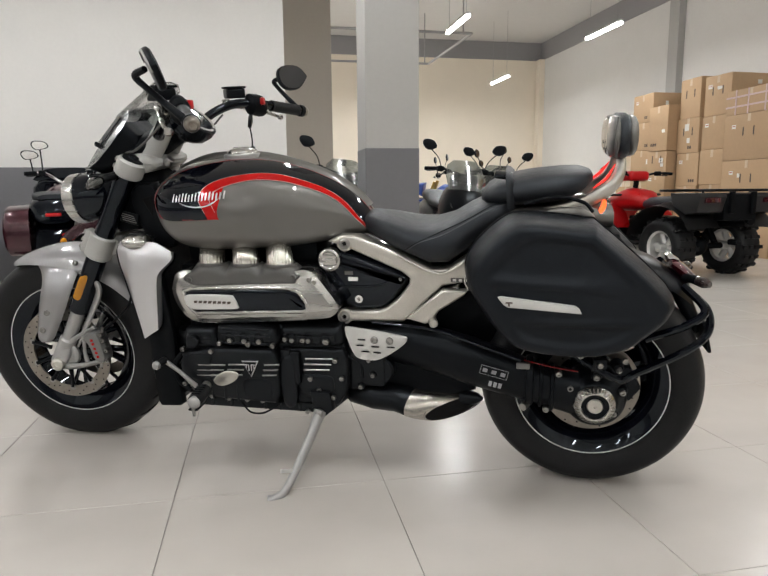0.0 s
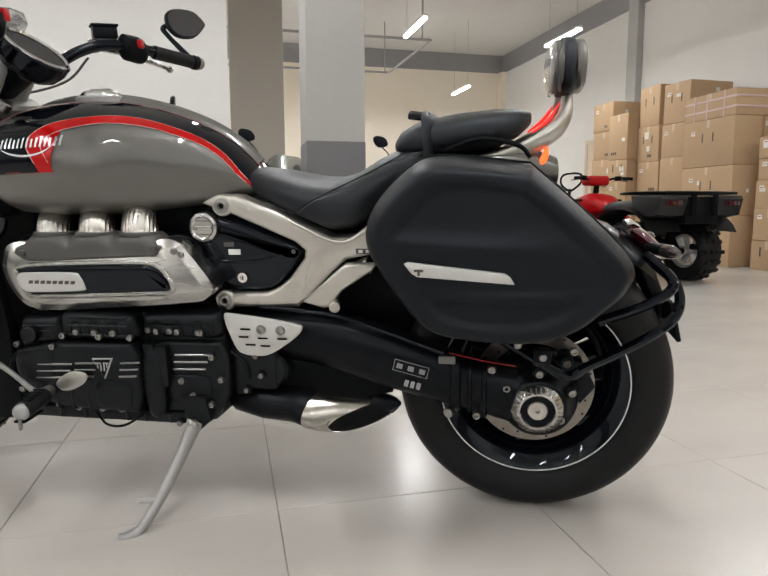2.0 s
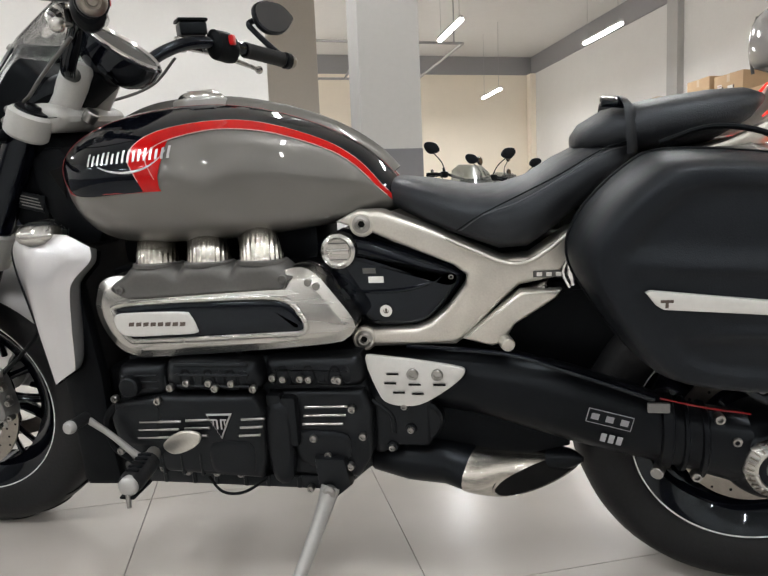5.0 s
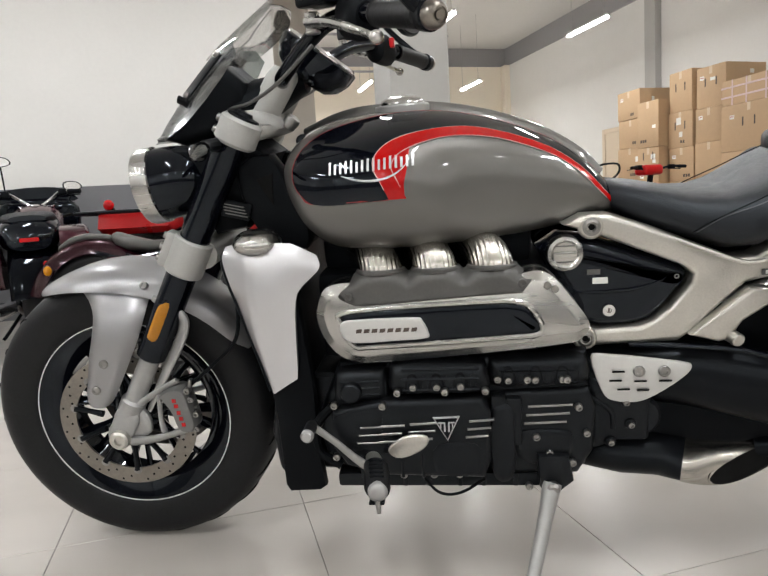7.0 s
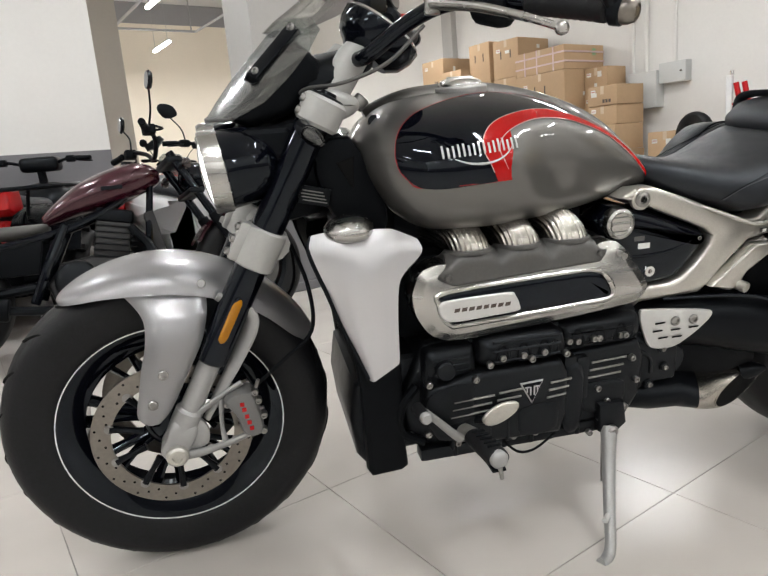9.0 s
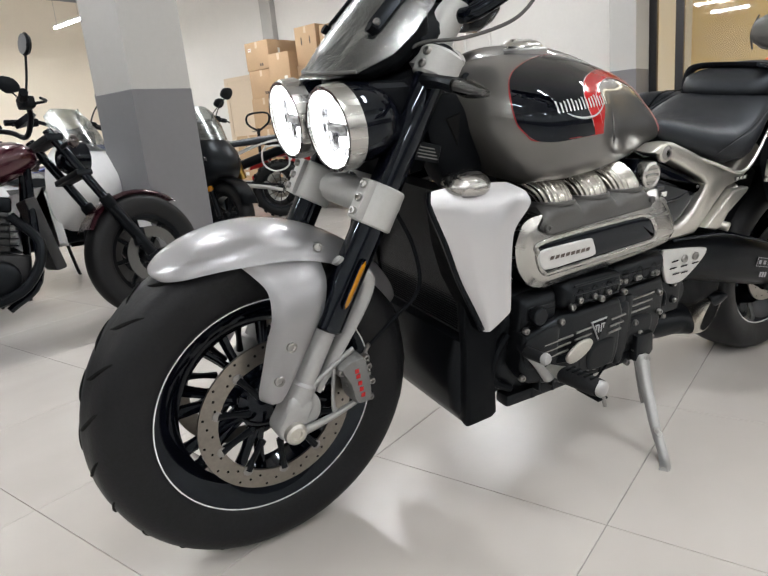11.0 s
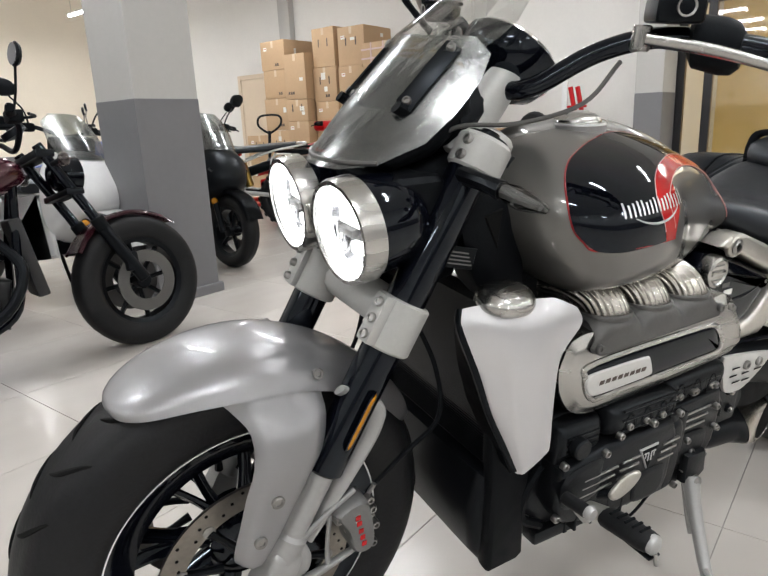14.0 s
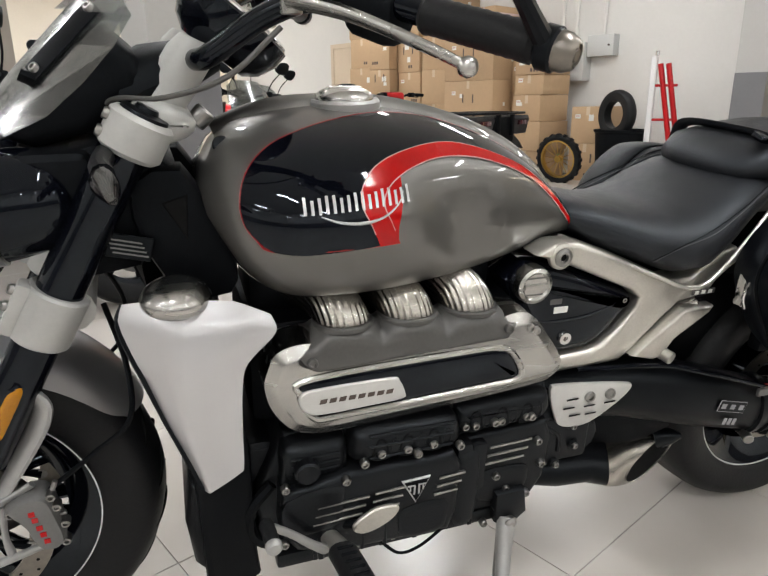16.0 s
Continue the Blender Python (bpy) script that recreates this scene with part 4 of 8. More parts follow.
fs = fp("fly_screen", screen_sheet([(1.555, 0.935, 0.050, 0.012), (1.548, 0.945, 0.090, 0.045), (1.525, 0.975, 0.118, 0.080), (1.49, 1.015, 0.124, 0.092), (1.45, 1.055, 0.122, 0.090), (1.415, 1.090, 0.11, 0.08), (1.395, 1.112, 0.085, 0.05)]), "screen", None, "smoked grey fly screen above the headlights")
fs.visible_shadow = False
sc = fp("screen_extension", screen_sheet([(1.425, 1.092, 0.108, 0.070), (1.40, 1.112, 0.116, 0.072), (1.37, 1.132, 0.116, 0.072), (1.33, 1.160, 0.104, 0.062), (1.298, 1.183, 0.078, 0.040), (1.287, 1.191, 0.045, 0.018)], th=0.003), "clear", fs, "clear screen extension")
sc.visible_shadow = False
fp("screen_edge", tube([(1.548 - 0.045 * t * t, 0.09 * t, 0.944 + 0.004 * t * t) for t in [k / 6 - 1 for k in range(13)]], 0.0035, 8, 2), "greycap", fs, "pale lower edge of the screen")
for s in (1, -1):
    br_ = fp("bracket", moved(box((0, 0, 0), (0.115, 0.026, 0.004), 0.0018, 2), Matrix.Translation((1.416, s * 0.078, 1.060)) @ Matrix.Rotation(radians(44), 4, "Y") @ Matrix.Rotation(radians(s * -42), 4, "X")), "satin", fs, "black screen bracket")
    for b_ in bolts([(1.451, s * 0.079, 1.026), (1.381, s * 0.079, 1.096)], 0.0065, (0.6, s * 0.5, 0.6), 0.006):
        fp("bolt", b_, "bolt", br_)
    fp("screen_stay", tube([(1.47, s * 0.08, 1.02), (1.42, s * 0.075, 0.995), (1.37, s * 0.06, 0.985)], 0.010, 8, 3, flat=0.6), "matte", fs, "black screen stay")
fp("screen_mount", plate([(1.515, 0.945), (1.475, 0.992), (1.41, 1.062), (1.375, 1.078), (1.335, 1.04), (1.33, 1.0), (1.40, 0.945), (1.47, 0.928)], -0.085, 0.085, 0.022, 3), "matte", fs, "black screen mount")

# front mudguard ------------------------------------------------------------
def guard_arc(rows, n=14):
    """A mudguard: angle round the wheel, radius, half width, droop."""
    rows = [tuple(v) for v in zip(*[[u.x for u in smooth_path([(r[c], 0, 0) for r in rows], 4)] for c in range(4)])]
    rings = []
    for a, r, hw, drop in rows:
        a = radians(a)
        ring = []
        for k in range(n + 1):
            t = 2 * k / n - 1
            rr = r - drop * abs(t) ** 2.6
            ring.append((FC.x + rr * math.cos(a), hw * math.sin(t * 1.35) / math.sin(1.35), FC.z + rr * math.sin(a)))
        rings.append(ring)
    bm = loft(rings, caps=False, closed=False)
    bmesh.ops.solidify(bm, geom=bm.faces[:], thickness=0.004)
    return bm


mg = fp("front_mudguard", guard_arc([(59.5, 0.346, 0.012, 0.003), (61, 0.349, 0.046, 0.012), (66, 0.352, 0.076, 0.022), (75, 0.355, 0.096, 0.034), (86, 0.357, 0.108, 0.044), (100, 0.358, 0.110, 0.048), (115, 0.357, 0.100, 0.048), (130, 0.356, 0.088, 0.046), (145, 0.355, 0.076, 0.042), (153, 0.353, 0.05, 0.03)]), "silver", None, "silver painted front mudguard")
for s in (1, -1):
    rows_ = [(1.60, 1.765, 0.668, 0.076), (1.597, 1.752, 0.652, 0.090), (1.595, 1.740, 0.638, 0.098), (1.595, 1.726, 0.622, 0.110), (1.598, 1.712, 0.598, 0.132), (1.612, 1.716, 0.555, 0.148), (1.635, 1.730, 0.512, 0.149), (1.662, 1.742, 0.465, 0.149), (1.684, 1.752, 0.428, 0.149), (1.698, 1.752, 0.408, 0.148), (1.708, 1.742, 0.399, 0.147)]
    bm = loft([[(xa + (xb - xa) * q / 10, s * (y + 0.004 - 0.016 * abs(q / 5 - 1) ** 4), z) for q in range(11)] for xa, xb, z, y in [tuple(v) for v in zip(*[[u.x for u in smooth_path([(r[c], 0, 0) for r in rows_], 3)] for c in range(4)])]], caps=False, closed=False)
    bmesh.ops.solidify(bm, geom=bm.faces[:], thickness=0.006)
    gp = fp("side_plate", bm, "silver", mg, "silver mudguard side plate", 60)
    fp("rear_stay", tube([(1.575, s * 0.118, 0.630), (1.522, s * 0.122, 0.592), (1.520, s * 0.122, 0.560), (1.548, s * 0.122, 0.508), (1.600, s * 0.120, 0.425), (1.63, s * 0.118, 0.375)], [0.012, 0.017, 0.018, 0.0165, 0.012, 0.008], 12, 5, flat=0.5), "alu_grey", mg, "silver rear stay")
    for b_ in bolts([(1.691, s * 0.153, 0.502), (1.719, s * 0.153, 0.443)], 0.010, (0, s, 0), 0.005):
        fp("bolt", b_, "bolt", gp)
    for b_ in bolts([(1.69, s * 0.098, 0.655), (1.60, s * 0.098, 0.653)], 0.0085, (0, s * 0.9, 0.35), 0.005):
        fp("bolt", b_, "bolt", mg)

# tank ----------------------------------------------------------------------
T_TOP = [(0.635, 0.795), (0.66, 0.825), (0.7, 0.862), (0.76, 0.898), (0.84, 0.931), (0.93, 0.956), (1.03, 0.968), (1.13, 0.963), (1.2, 0.949), (1.2420, 0.925), (1.2714, 0.88)]
T_BOT = [(0.635, 0.745), (0.7, 0.733), (0.8, 0.722), (0.9, 0.714), (1, 0.710), (1.1, 0.713), (1.17, 0.722), (1.2168, 0.752), (1.2420, 0.79), (1.2714, 0.84)]
T_WID = [(0.635, 0.075), (0.68, 0.105), (0.75, 0.140), (0.85, 0.180), (0.95, 0.212), (1.05, 0.236), (1.13, 0.240), (1.18, 0.228), (1.2252, 0.198), (1.2546, 0.150), (1.2714, 0.085)]


def tank_y(x, z):
    top, bot, w = spline(T_TOP, x), spline(T_BOT, x), spline(T_WID, x)
    mid = bot + (top - bot) * 0.46
    if z >= mid:
        t = min(1.0, (z - mid) / (top - mid))
        y = w * (1 - t ** 2.3) ** 0.62
    else:
        t = min(1.0, (mid - z) / (mid - bot))
        y = w * (1 - 0.20 * t ** 2.2 - 0.14 * t ** 7)
    # shallow knee scoop
    k = math.exp(-((x - 0.82 - (z - 0.81) * 0.35) / 0.140) ** 6) * math.exp(-((z - (0.805 + (x - 0.8) * 0.12)) / 0.068) ** 4)
    return y - 0.024 * k


rings = []
for i in range(57):
    x = 0.635 + (1.2714 - 0.635) * i / 56
    top, bot = spline(T_TOP, x), spline(T_BOT, x)
    side = []
    for k in range(29):
        t = k / 28
        z = bot + (top - bot) * (1 - (1 - t) ** 1.0 if t < 0.6 else 1 - (1 - 0.6) * ((1 - t) / 0.4) ** 2.2)
        side.append((x, tank_y(x, z), z))
    rings.append(side + [(x_, -y_, z_) for x_, y_, z_ in side[-2::-1]])
tank = bp("fuel_tank", loft(rings), "tank", None, "warm grey metallic fuel tank with black and red livery", 50)
def tank_at(x, v):
    """A point on the left half of the tank: v runs from 0 at the lower rim to 1 on the crest."""
    v = max(0.0, min(1.0, v))
    top, bot = spline(T_TOP, x), spline(T_BOT, x)
    z = bot + (top - bot) * (v if v < 0.6 else 1 - 0.4 * ((1 - v) / 0.4) ** 2.2)
    return Vector((x, tank_y(x, min(z, top)), z))


def tank_v(x, z):
    top, bot = spline(T_TOP, x), spline(T_BOT, x)
    f = max(0.0, min(1.0, (z - bot) / (top - bot)))
    return f if f < 0.6 else 1 - 0.4 * ((1 - f) / 0.4) ** (1 / 2.2)


def curve2(pts, n=5):
    return [(p.x, p.z) for p in smooth_path([(x, 0, z) for x, z in pts], n)]


OUTER = curve2([(1.048, 0.812), (1.060, 0.840), (1.0725, 0.868), (1.064, 0.894), (1.022, 0.917), (0.93, 0.926), (0.85, 0.912), (0.76, 0.878), (0.70, 0.838), (0.662, 0.797), (0.642, 0.775)])
INNER = curve2([(1.018, 0.812), (1.032, 0.843), (1.041, 0.866), (1.030, 0.886), (0.992, 0.902), (0.93, 0.910), (0.85, 0.899), (0.76, 0.866), (0.705, 0.830), (0.664, 0.788), (0.643, 0.766)])
STRIPE = [(x, tank_v(x, z)) for x, z in OUTER] + [(x, tank_v(x, z)) for x, z in INNER[::-1]]
FRONT = [(1.190, 0.812), (1.216, 0.835), (1.224, 0.865), (1.213, 0.900), (1.180, 0.928)]
FRONT_V = curve2([(x, tank_v(x, z)) for x, z in FRONT] + [(1.125, 0.820), (1.06, 0.856), (0.98, 0.898), (0.88, 0.932), (0.78, 0.945), (0.70, 0.942), (0.655, 0.931), (0.637, 0.92)])
BLACK = FRONT_V + [(x, tank_v(x, z + 0.0005)) for x, z in OUTER[::-1]]
for s in (1, -1):
    fl = (lambda b: b) if s > 0 else mirrored
    bp("black_panel", fl(skin_uv(BLACK, tank_at, 0.0012, 0.012, 0.02)), "gloss", tank, "gloss black paint panel", 60)
    bp("red_stripe", fl(skin_uv(STRIPE, tank_at, 0.0018, 0.012, 0.02)), "red", tank, "bright red painted stripe", 60)
    bp("pinstripe", fl(tube([tank_at(1.048, tank_v(1.048, 0.8125)), tank_at(1.12, tank_v(1.12, 0.812))] + [tank_at(x, v) for x, v in FRONT_V[::3]], 0.0017, 6, 3)), "redline", tank, "thin dark red pinstripe")
    for ln, nm in ((OUTER[3:], "stripe_edge"), (INNER[3:], "stripe_edge")):
        bp(nm, fl(tube([tank_at(x, tank_v(x, z)) + Vector((0, 0.0012, 0.0008)) for x, z in ln[::3]], 0.0010, 6, 3)), "edge_line", tank, "fine pale line along the stripe")
    # wordmark as plain upright bars over a curved underline
    for k in range(16):
        xb = 1.150 - 0.0096 * k
        zb = 0.860 + 0.00045 * k
        ht = (0.021, 0.017, 0.019, 0.021)[k % 4]
        bp("wordmark_bar", fl(skin([(xb, zb), (xb - 0.0040, zb), (xb - 0.0040, zb + ht), (xb, zb + ht)], tank_y, 0.0024, 0.008)), "badge", tank, smooth=60)
    un = [(1.128, 0.858), (1.105, 0.850), (1.075, 0.8465), (1.045, 0.851), (1.022, 0.864), (1.010, 0.880)]
    bp("wordmark_underline", fl(tube([(x, tank_y(x, z) + 0.0012, z) for x, z in un], [0.0008, 0.0018, 0.0024, 0.002, 0.0014, 0.0006], 6, 5)), "badge", tank)
bp("tank_strap", tube([(1.24, 0, 0.930), (1.17, 0, 0.956), (1.10, 0, 0.966), (0.98, 0, 0.964), (0.86, 0, 0.938), (0.76, 0, 0.899), (0.69, 0, 0.854), (0.65, 0, 0.812)], 0.008, 10, 6, flat=2.6), "tank", tank, "grey raised spine along the tank")
cap = bp("filler_cap", lathe(smooth_profile([(0, 0.020), (0.020, 0.0195), (0.034, 0.017), (0.044, 0.010), (0.047, 0.002), (0.047, -0.006)], 3), (1.035, 0, 0.972), (0.02, 0, 1), 40), "brushed", tank, "polished round filler cap")
bp("cap_ring", lathe([(0.046, 0.003), (0.053, 0.004), (0.056, 0.0), (0.056, -0.012), (0.046, -0.012)], (1.035, 0, 0.972), (0.02, 0, 1), 40, True), "alu_grey", cap)
bp("cap_lever", box((1.035, 0, 0.9915), (0.055, 0.012, 0.005), 0.002, 2), "brushed", cap)
bp("tank_mount", rod((1.232, 0.045, 0.915), (1.232, 0.068, 0.922), 0.013, seg=16), "satin", tank, "tank mounting bolt")

# radiator and its cowls --------------------------------------------------------
rd = bp("radiator", plate([(1.315, 0.71), (1.29, 0.72), (1.255, 0.70), (1.25, 0.43), (1.30, 0.40), (1.325, 0.55)], -0.17, 0.17, 0.008, 2), "radiator", None, "black radiator core")
for k in range(48):
    z = 0.435 + k * 0.0056
    bp("fin", box((1.3175 - abs(z - 0.56) * 0.03, 0, z), (0.004, 0.30, 0.0012)), "matte", rd, smooth=0)
for s in (1, -1):
    # six stations from the top down: front edge, crest, rear edge, inner rear, inner front
    cw = [[(1.385, 0.160, 0.733), (1.34, 0.178, 0.742), (1.24, 0.200, 0.740), (1.192, 0.206, 0.716), (1.20, 0.170, 0.705), (1.36, 0.125, 0.705)],
          [(1.392, 0.170, 0.705), (1.33, 0.205, 0.712), (1.235, 0.218, 0.708), (1.187, 0.216, 0.692), (1.205, 0.175, 0.68), (1.365, 0.13, 0.68)],
          [(1.378, 0.182, 0.660), (1.325, 0.218, 0.664), (1.27, 0.226, 0.664), (1.222, 0.222, 0.660), (1.235, 0.18, 0.65), (1.362, 0.135, 0.64)],
          [(1.368, 0.186, 0.632), (1.325, 0.222, 0.632), (1.275, 0.228, 0.632), (1.236, 0.224, 0.634), (1.245, 0.18, 0.63), (1.358, 0.137, 0.62)],
          [(1.345, 0.196, 0.560), (1.318, 0.226, 0.56), (1.275, 0.232, 0.56), (1.242, 0.229, 0.565), (1.25, 0.185, 0.56), (1.34, 0.14, 0.56)],
          [(1.322, 0.210, 0.505), (1.306, 0.230, 0.502), (1.278, 0.235, 0.500), (1.244, 0.234, 0.502), (1.252, 0.195, 0.50), (1.318, 0.16, 0.50)],
          [(1.303, 0.222, 0.450), (1.296, 0.233, 0.452), (1.276, 0.236, 0.466), (1.246, 0.235, 0.484), (1.256, 0.205, 0.48), (1.300, 0.19, 0.455)]]
    rg = [[tuple(v) for k_ in range(6) for v in [Vector((r[k_][0], s * r[k_][1], r[k_][2])).lerp(Vector((r[(k_ + 1) % 6][0], s * r[(k_ + 1) % 6][1], r[(k_ + 1) % 6][2])), q / 4) for q in range(4)]] for r in cw]
    cols = list(zip(*[smooth_path(list(c_), 4) for c_ in zip(*rg)]))
    cb = loft([list(c_) for c_ in cols])
    for _ in range(1):
        bmesh.ops.smooth_vert(cb, verts=cb.verts[:], factor=0.3, use_axis_x=True, use_axis_y=True, use_axis_z=True)
    co = bp("radiator_cowl", cb, "silver", rd, "silver radiator cowl", 50)
    trim = smooth_path([(1.378, s * 0.148, 0.722), (1.386, s * 0.160, 0.702), (1.373, s * 0.172, 0.658), (1.363, s * 0.177, 0.630), (1.340, s * 0.187, 0.560), (1.318, s * 0.201, 0.503), (1.301, s * 0.214, 0.455)], 3)
    bp("cowl_trim", tube(trim, 0.013, 10, 1, flat=0.6), "satin", rd, "black trim along the cowl")
    inner = loft([[(r[q][0] + dx, s * (r[q][1] - 0.006), r[q][2] - 0.004) for q, dx in ((0, 0.002), (5, 0.004), (4, 0.0))] for r in cw], caps=False, closed=False)
    bmesh.ops.solidify(inner, geom=inner.faces[:], thickness=0.003)
    bp("cowl_lining", inner, "matte", rd, "black inner lining of the cowl")
    bp("cowl_liner", plate([(1.335, 0.66), (1.33, 0.70), (1.25, 0.69), (1.230, 0.45), (1.232, 0.30), (1.226, 0.222), (1.24, 0.212), (1.305, 0.209), (1.314, 0.225), (1.316, 0.40), (1.330, 0.56)], s * 0.155, s * 0.185, 0.01, 2), "matte", rd, "black radiator side shroud")
    rc = bp("coolant_cap", lathe(smooth_profile([(0, 0.022), (0.022, 0.0205), (0.037, 0.014), (0.0455, 0.003), (0.0465, -0.006), (0.043, -0.013), (0.036, -0.018)], 3), (1.314, s * 0.172, 0.742), (0, s * 0.05, 1), 32), "brushed", rd, "bright knurled coolant cap")
bp("lower_radiator", plate([(1.325, 0.415), (1.255, 0.43), (1.235, 0.245), (1.255, 0.215), (1.295, 0.202), (1.330, 0.250), (1.338, 0.335)], -0.168, 0.168, 0.024, 4), "satin", rd, "black lower cooler housing")

# neck panels and warning plate
for s in (1, -1):
    bp("neck_panel", plate([(1.36, 0.88), (1.29, 0.90), (1.255, 0.83), (1.225, 0.76), (1.235, 0.71), (1.30, 0.715), (1.345, 0.78)], s * 0.055, s * 0.115, 0.012, 2, 2), "matte", None, "matte black neck panel")
    bp("mesh_grille", plate([(1.32, 0.855), (1.285, 0.865), (1.29, 0.80)], s * 0.112, s * 0.118, 0.002, 1), "groove", None, "black mesh grille")
wp = bp("warning_plate", box((1.366, 0.121, 0.798), (0.058, 0.003, 0.034), 0.001, 1, Matrix.Rotation(radians(-14), 4, "Y")), "satin", None, "small dark warning plate")
for k in range(4):
    bp("print_bar", box((1.366 + 0.002 * k, 0.1227, 0.788 + k * 0.0066), (0.046, 0.0006, 0.0022), 0, 1, Matrix.Rotation(radians(-14), 4, "Y")), "caliper", wp, smooth=0)

# engine --------------------------------------------------------------------
en = bp("engine", plate([(1.18, 0.49), (0.70, 0.50), (0.69, 0.40), (0.70, 0.26), (0.74, 0.225), (1.14, 0.232), (1.22, 0.27), (1.24, 0.36)], -0.17, 0.17, 0.02, 3), "engine", None, "black coated engine block")
for s in (1, -1):
    Y = lambda a, b: (s * a, s * b)
    bp("main_cover", plate([(1.19, 0.41), (1.08, 0.428), (0.90, 0.43), (0.885, 0.40), (0.888, 0.30), (0.90, 0.262), (1.09, 0.268), (1.17, 0.29), (1.195, 0.33)], *Y(0.15, 0.222), 0.012, 3), "engine", en, "black engine side cover")
    bp("gearbox_cover", plate([(0.885, 0.425), (0.70, 0.43), (0.685, 0.39), (0.69, 0.30), (0.72, 0.25), (0.86, 0.25), (0.89, 0.28)], *Y(0.13, 0.184), 0.012, 3), "engine", en, "black gearbox cover")
    bp("upper_case", pillow([(1.075, 0.480), (1.06, 0.496), (0.98, 0.497), (0.905, 0.494), (0.89, 0.478), (0.892, 0.437), (0.98, 0.434), (1.07, 0.435)], [(0, s * 0.14), (0, s * 0.196), (0.004, s * 0.207), (0.010, s * 0.2135), (0.018, s * 0.2165), (0.026, s * 0.2172)], 4), "engine", en)
    bp("upper_case", pillow([(0.886, 0.480), (0.872, 0.493), (0.80, 0.496), (0.72, 0.497), (0.70, 0.48), (0.706, 0.436), (0.80, 0.434), (0.882, 0.435)], [(0, s * 0.12), (0, s * 0.168), (0.004, s * 0.179), (0.010, s * 0.185), (0.018, s * 0.188), (0.026, s * 0.1885)], 4), "engine", en)
    bp("upper_case", plate([(1.185, 0.46), (1.08, 0.462), (1.08, 0.415), (1.19, 0.40)], *Y(0.14, 0.20), 0.010, 3), "engine", en)
    for x, z, a in ((1.03, 0.468, 0.216), (0.985, 0.468, 0.216), (0.94, 0.468, 0.216), (0.85, 0.466, 0.187), (0.80, 0.466, 0.187), (0.75, 0.466, 0.187)):
        bp("bolt_pocket", pillow([(x + 0.0135, z - 0.025), (x + 0.0135, z - 0.006), (x + 0.008, z + 0.010), (x, z + 0.014), (x - 0.008, z + 0.010), (x - 0.0135, z - 0.006), (x - 0.0135, z - 0.025)], [(0, s * (a - 0.004)), (0, s * (a + 0.0014)), (0.002, s * (a + 0.0022)), (0.005, s * (a + 0.0008)), (0.008, s * (a - 0.0002))], 3), "matte", en, "dark rounded bolt pocket")
        for b_ in bolts([(x, s * (a + 0.0005), z - 0.014)], 0.0072, (0, s, 0), 0.006):
            bp("bolt", b_, "bolt", en)
        bp("case_panel", tube([(x - 0.0185, s * (a + 0.0002), z + 0.008), (x - 0.029, s * (a + 0.0002), z + 0.008), (x - 0.029, s * (a + 0.0002), z - 0.018), (x - 0.0185, s * (a + 0.0002), z - 0.018)], 0.0016, 6, 2, True), "engine", en)
    for r_, x0, x1, n, z0, dz in ((0.2225, 1.145, 1.062, 3, 0.340, 0.0165), (0.2225, 1.048, 0.998, 3, 0.345, 0.0165), (0.2225, 0.935, 0.892, 3, 0.350, 0.0165), (0.1845, 0.822, 0.742, 3, 0.358, 0.0175)):
        for k in range(n):
            bp("polished_fin", plate([(x0 - 0.004 * k, z0 + k * dz), (x1 - 0.006 * k, z0 + 0.003 + k * dz), (x1 - 0.006 * k, z0 + 0.0072 + k * dz), (x0 - 0.004 * k, z0 + 0.0044 + k * dz)], *Y(r_ - 0.004, r_ + 0.003), 0.001, 1), "bolt", en, "machined bright fin edge")
    eb = bp("triangle_badge", plate([(0.996, 0.395), (0.944, 0.397), (0.969, 0.345)], *Y(0.220, 0.2265), 0.003, 2), "badge", en, "triangular metal badge")
    bp("badge_field", plate([(0.9915, 0.3925), (0.9485, 0.3943), (0.9693, 0.3505)], *Y(0.2255, 0.2275), 0.0005, 1), "matte", eb)
    bp("badge_mark", join(box((0.9795, s * 0.2278, 0.3850), (0.0125, 0.0012, 0.0028)), box((0.9605, s * 0.2278, 0.3855), (0.0125, 0.0012, 0.0028)), box((0.9735, s * 0.2278, 0.3755), (0.0030, 0.0012, 0.018)), box((0.9655, s * 0.2278, 0.3755), (0.0030, 0.0012, 0.018)), box((0.9810, s * 0.2278, 0.3785), (0.0022, 0.0012, 0.009)), box((0.9585, s * 0.2278, 0.3790), (0.0022, 0.0012, 0.009))), "badge", eb)
    bl = [(1.06, 0.222, 0.447), (0.97, 0.222, 0.447), (0.895, 0.222, 0.447), (1.185, 0.215, 0.42), (1.19, 0.215, 0.31), (0.87, 0.186, 0.455), (0.815, 0.19, 0.455), (0.742, 0.19, 0.453), (0.721, 0.19, 0.396), (0.705, 0.186, 0.34), (0.815, 0.19, 0.229), (0.80, 0.19, 0.335), (0.855, 0.188, 0.335), (0.86, 0.188, 0.40), (0.775, 0.188, 0.30), (0.76, 0.188, 0.29), (0.732, 0.19, 0.28), (0.79, 0.19, 0.258), (1.12, 0.19, 0.262), (1.06, 0.20, 0.262), (1.0, 0.20, 0.262), (0.95, 0.20, 0.262), (1.215, 0.17, 0.285), (1.23, 0.17, 0.36), (1.09, 0.222, 0.42)]
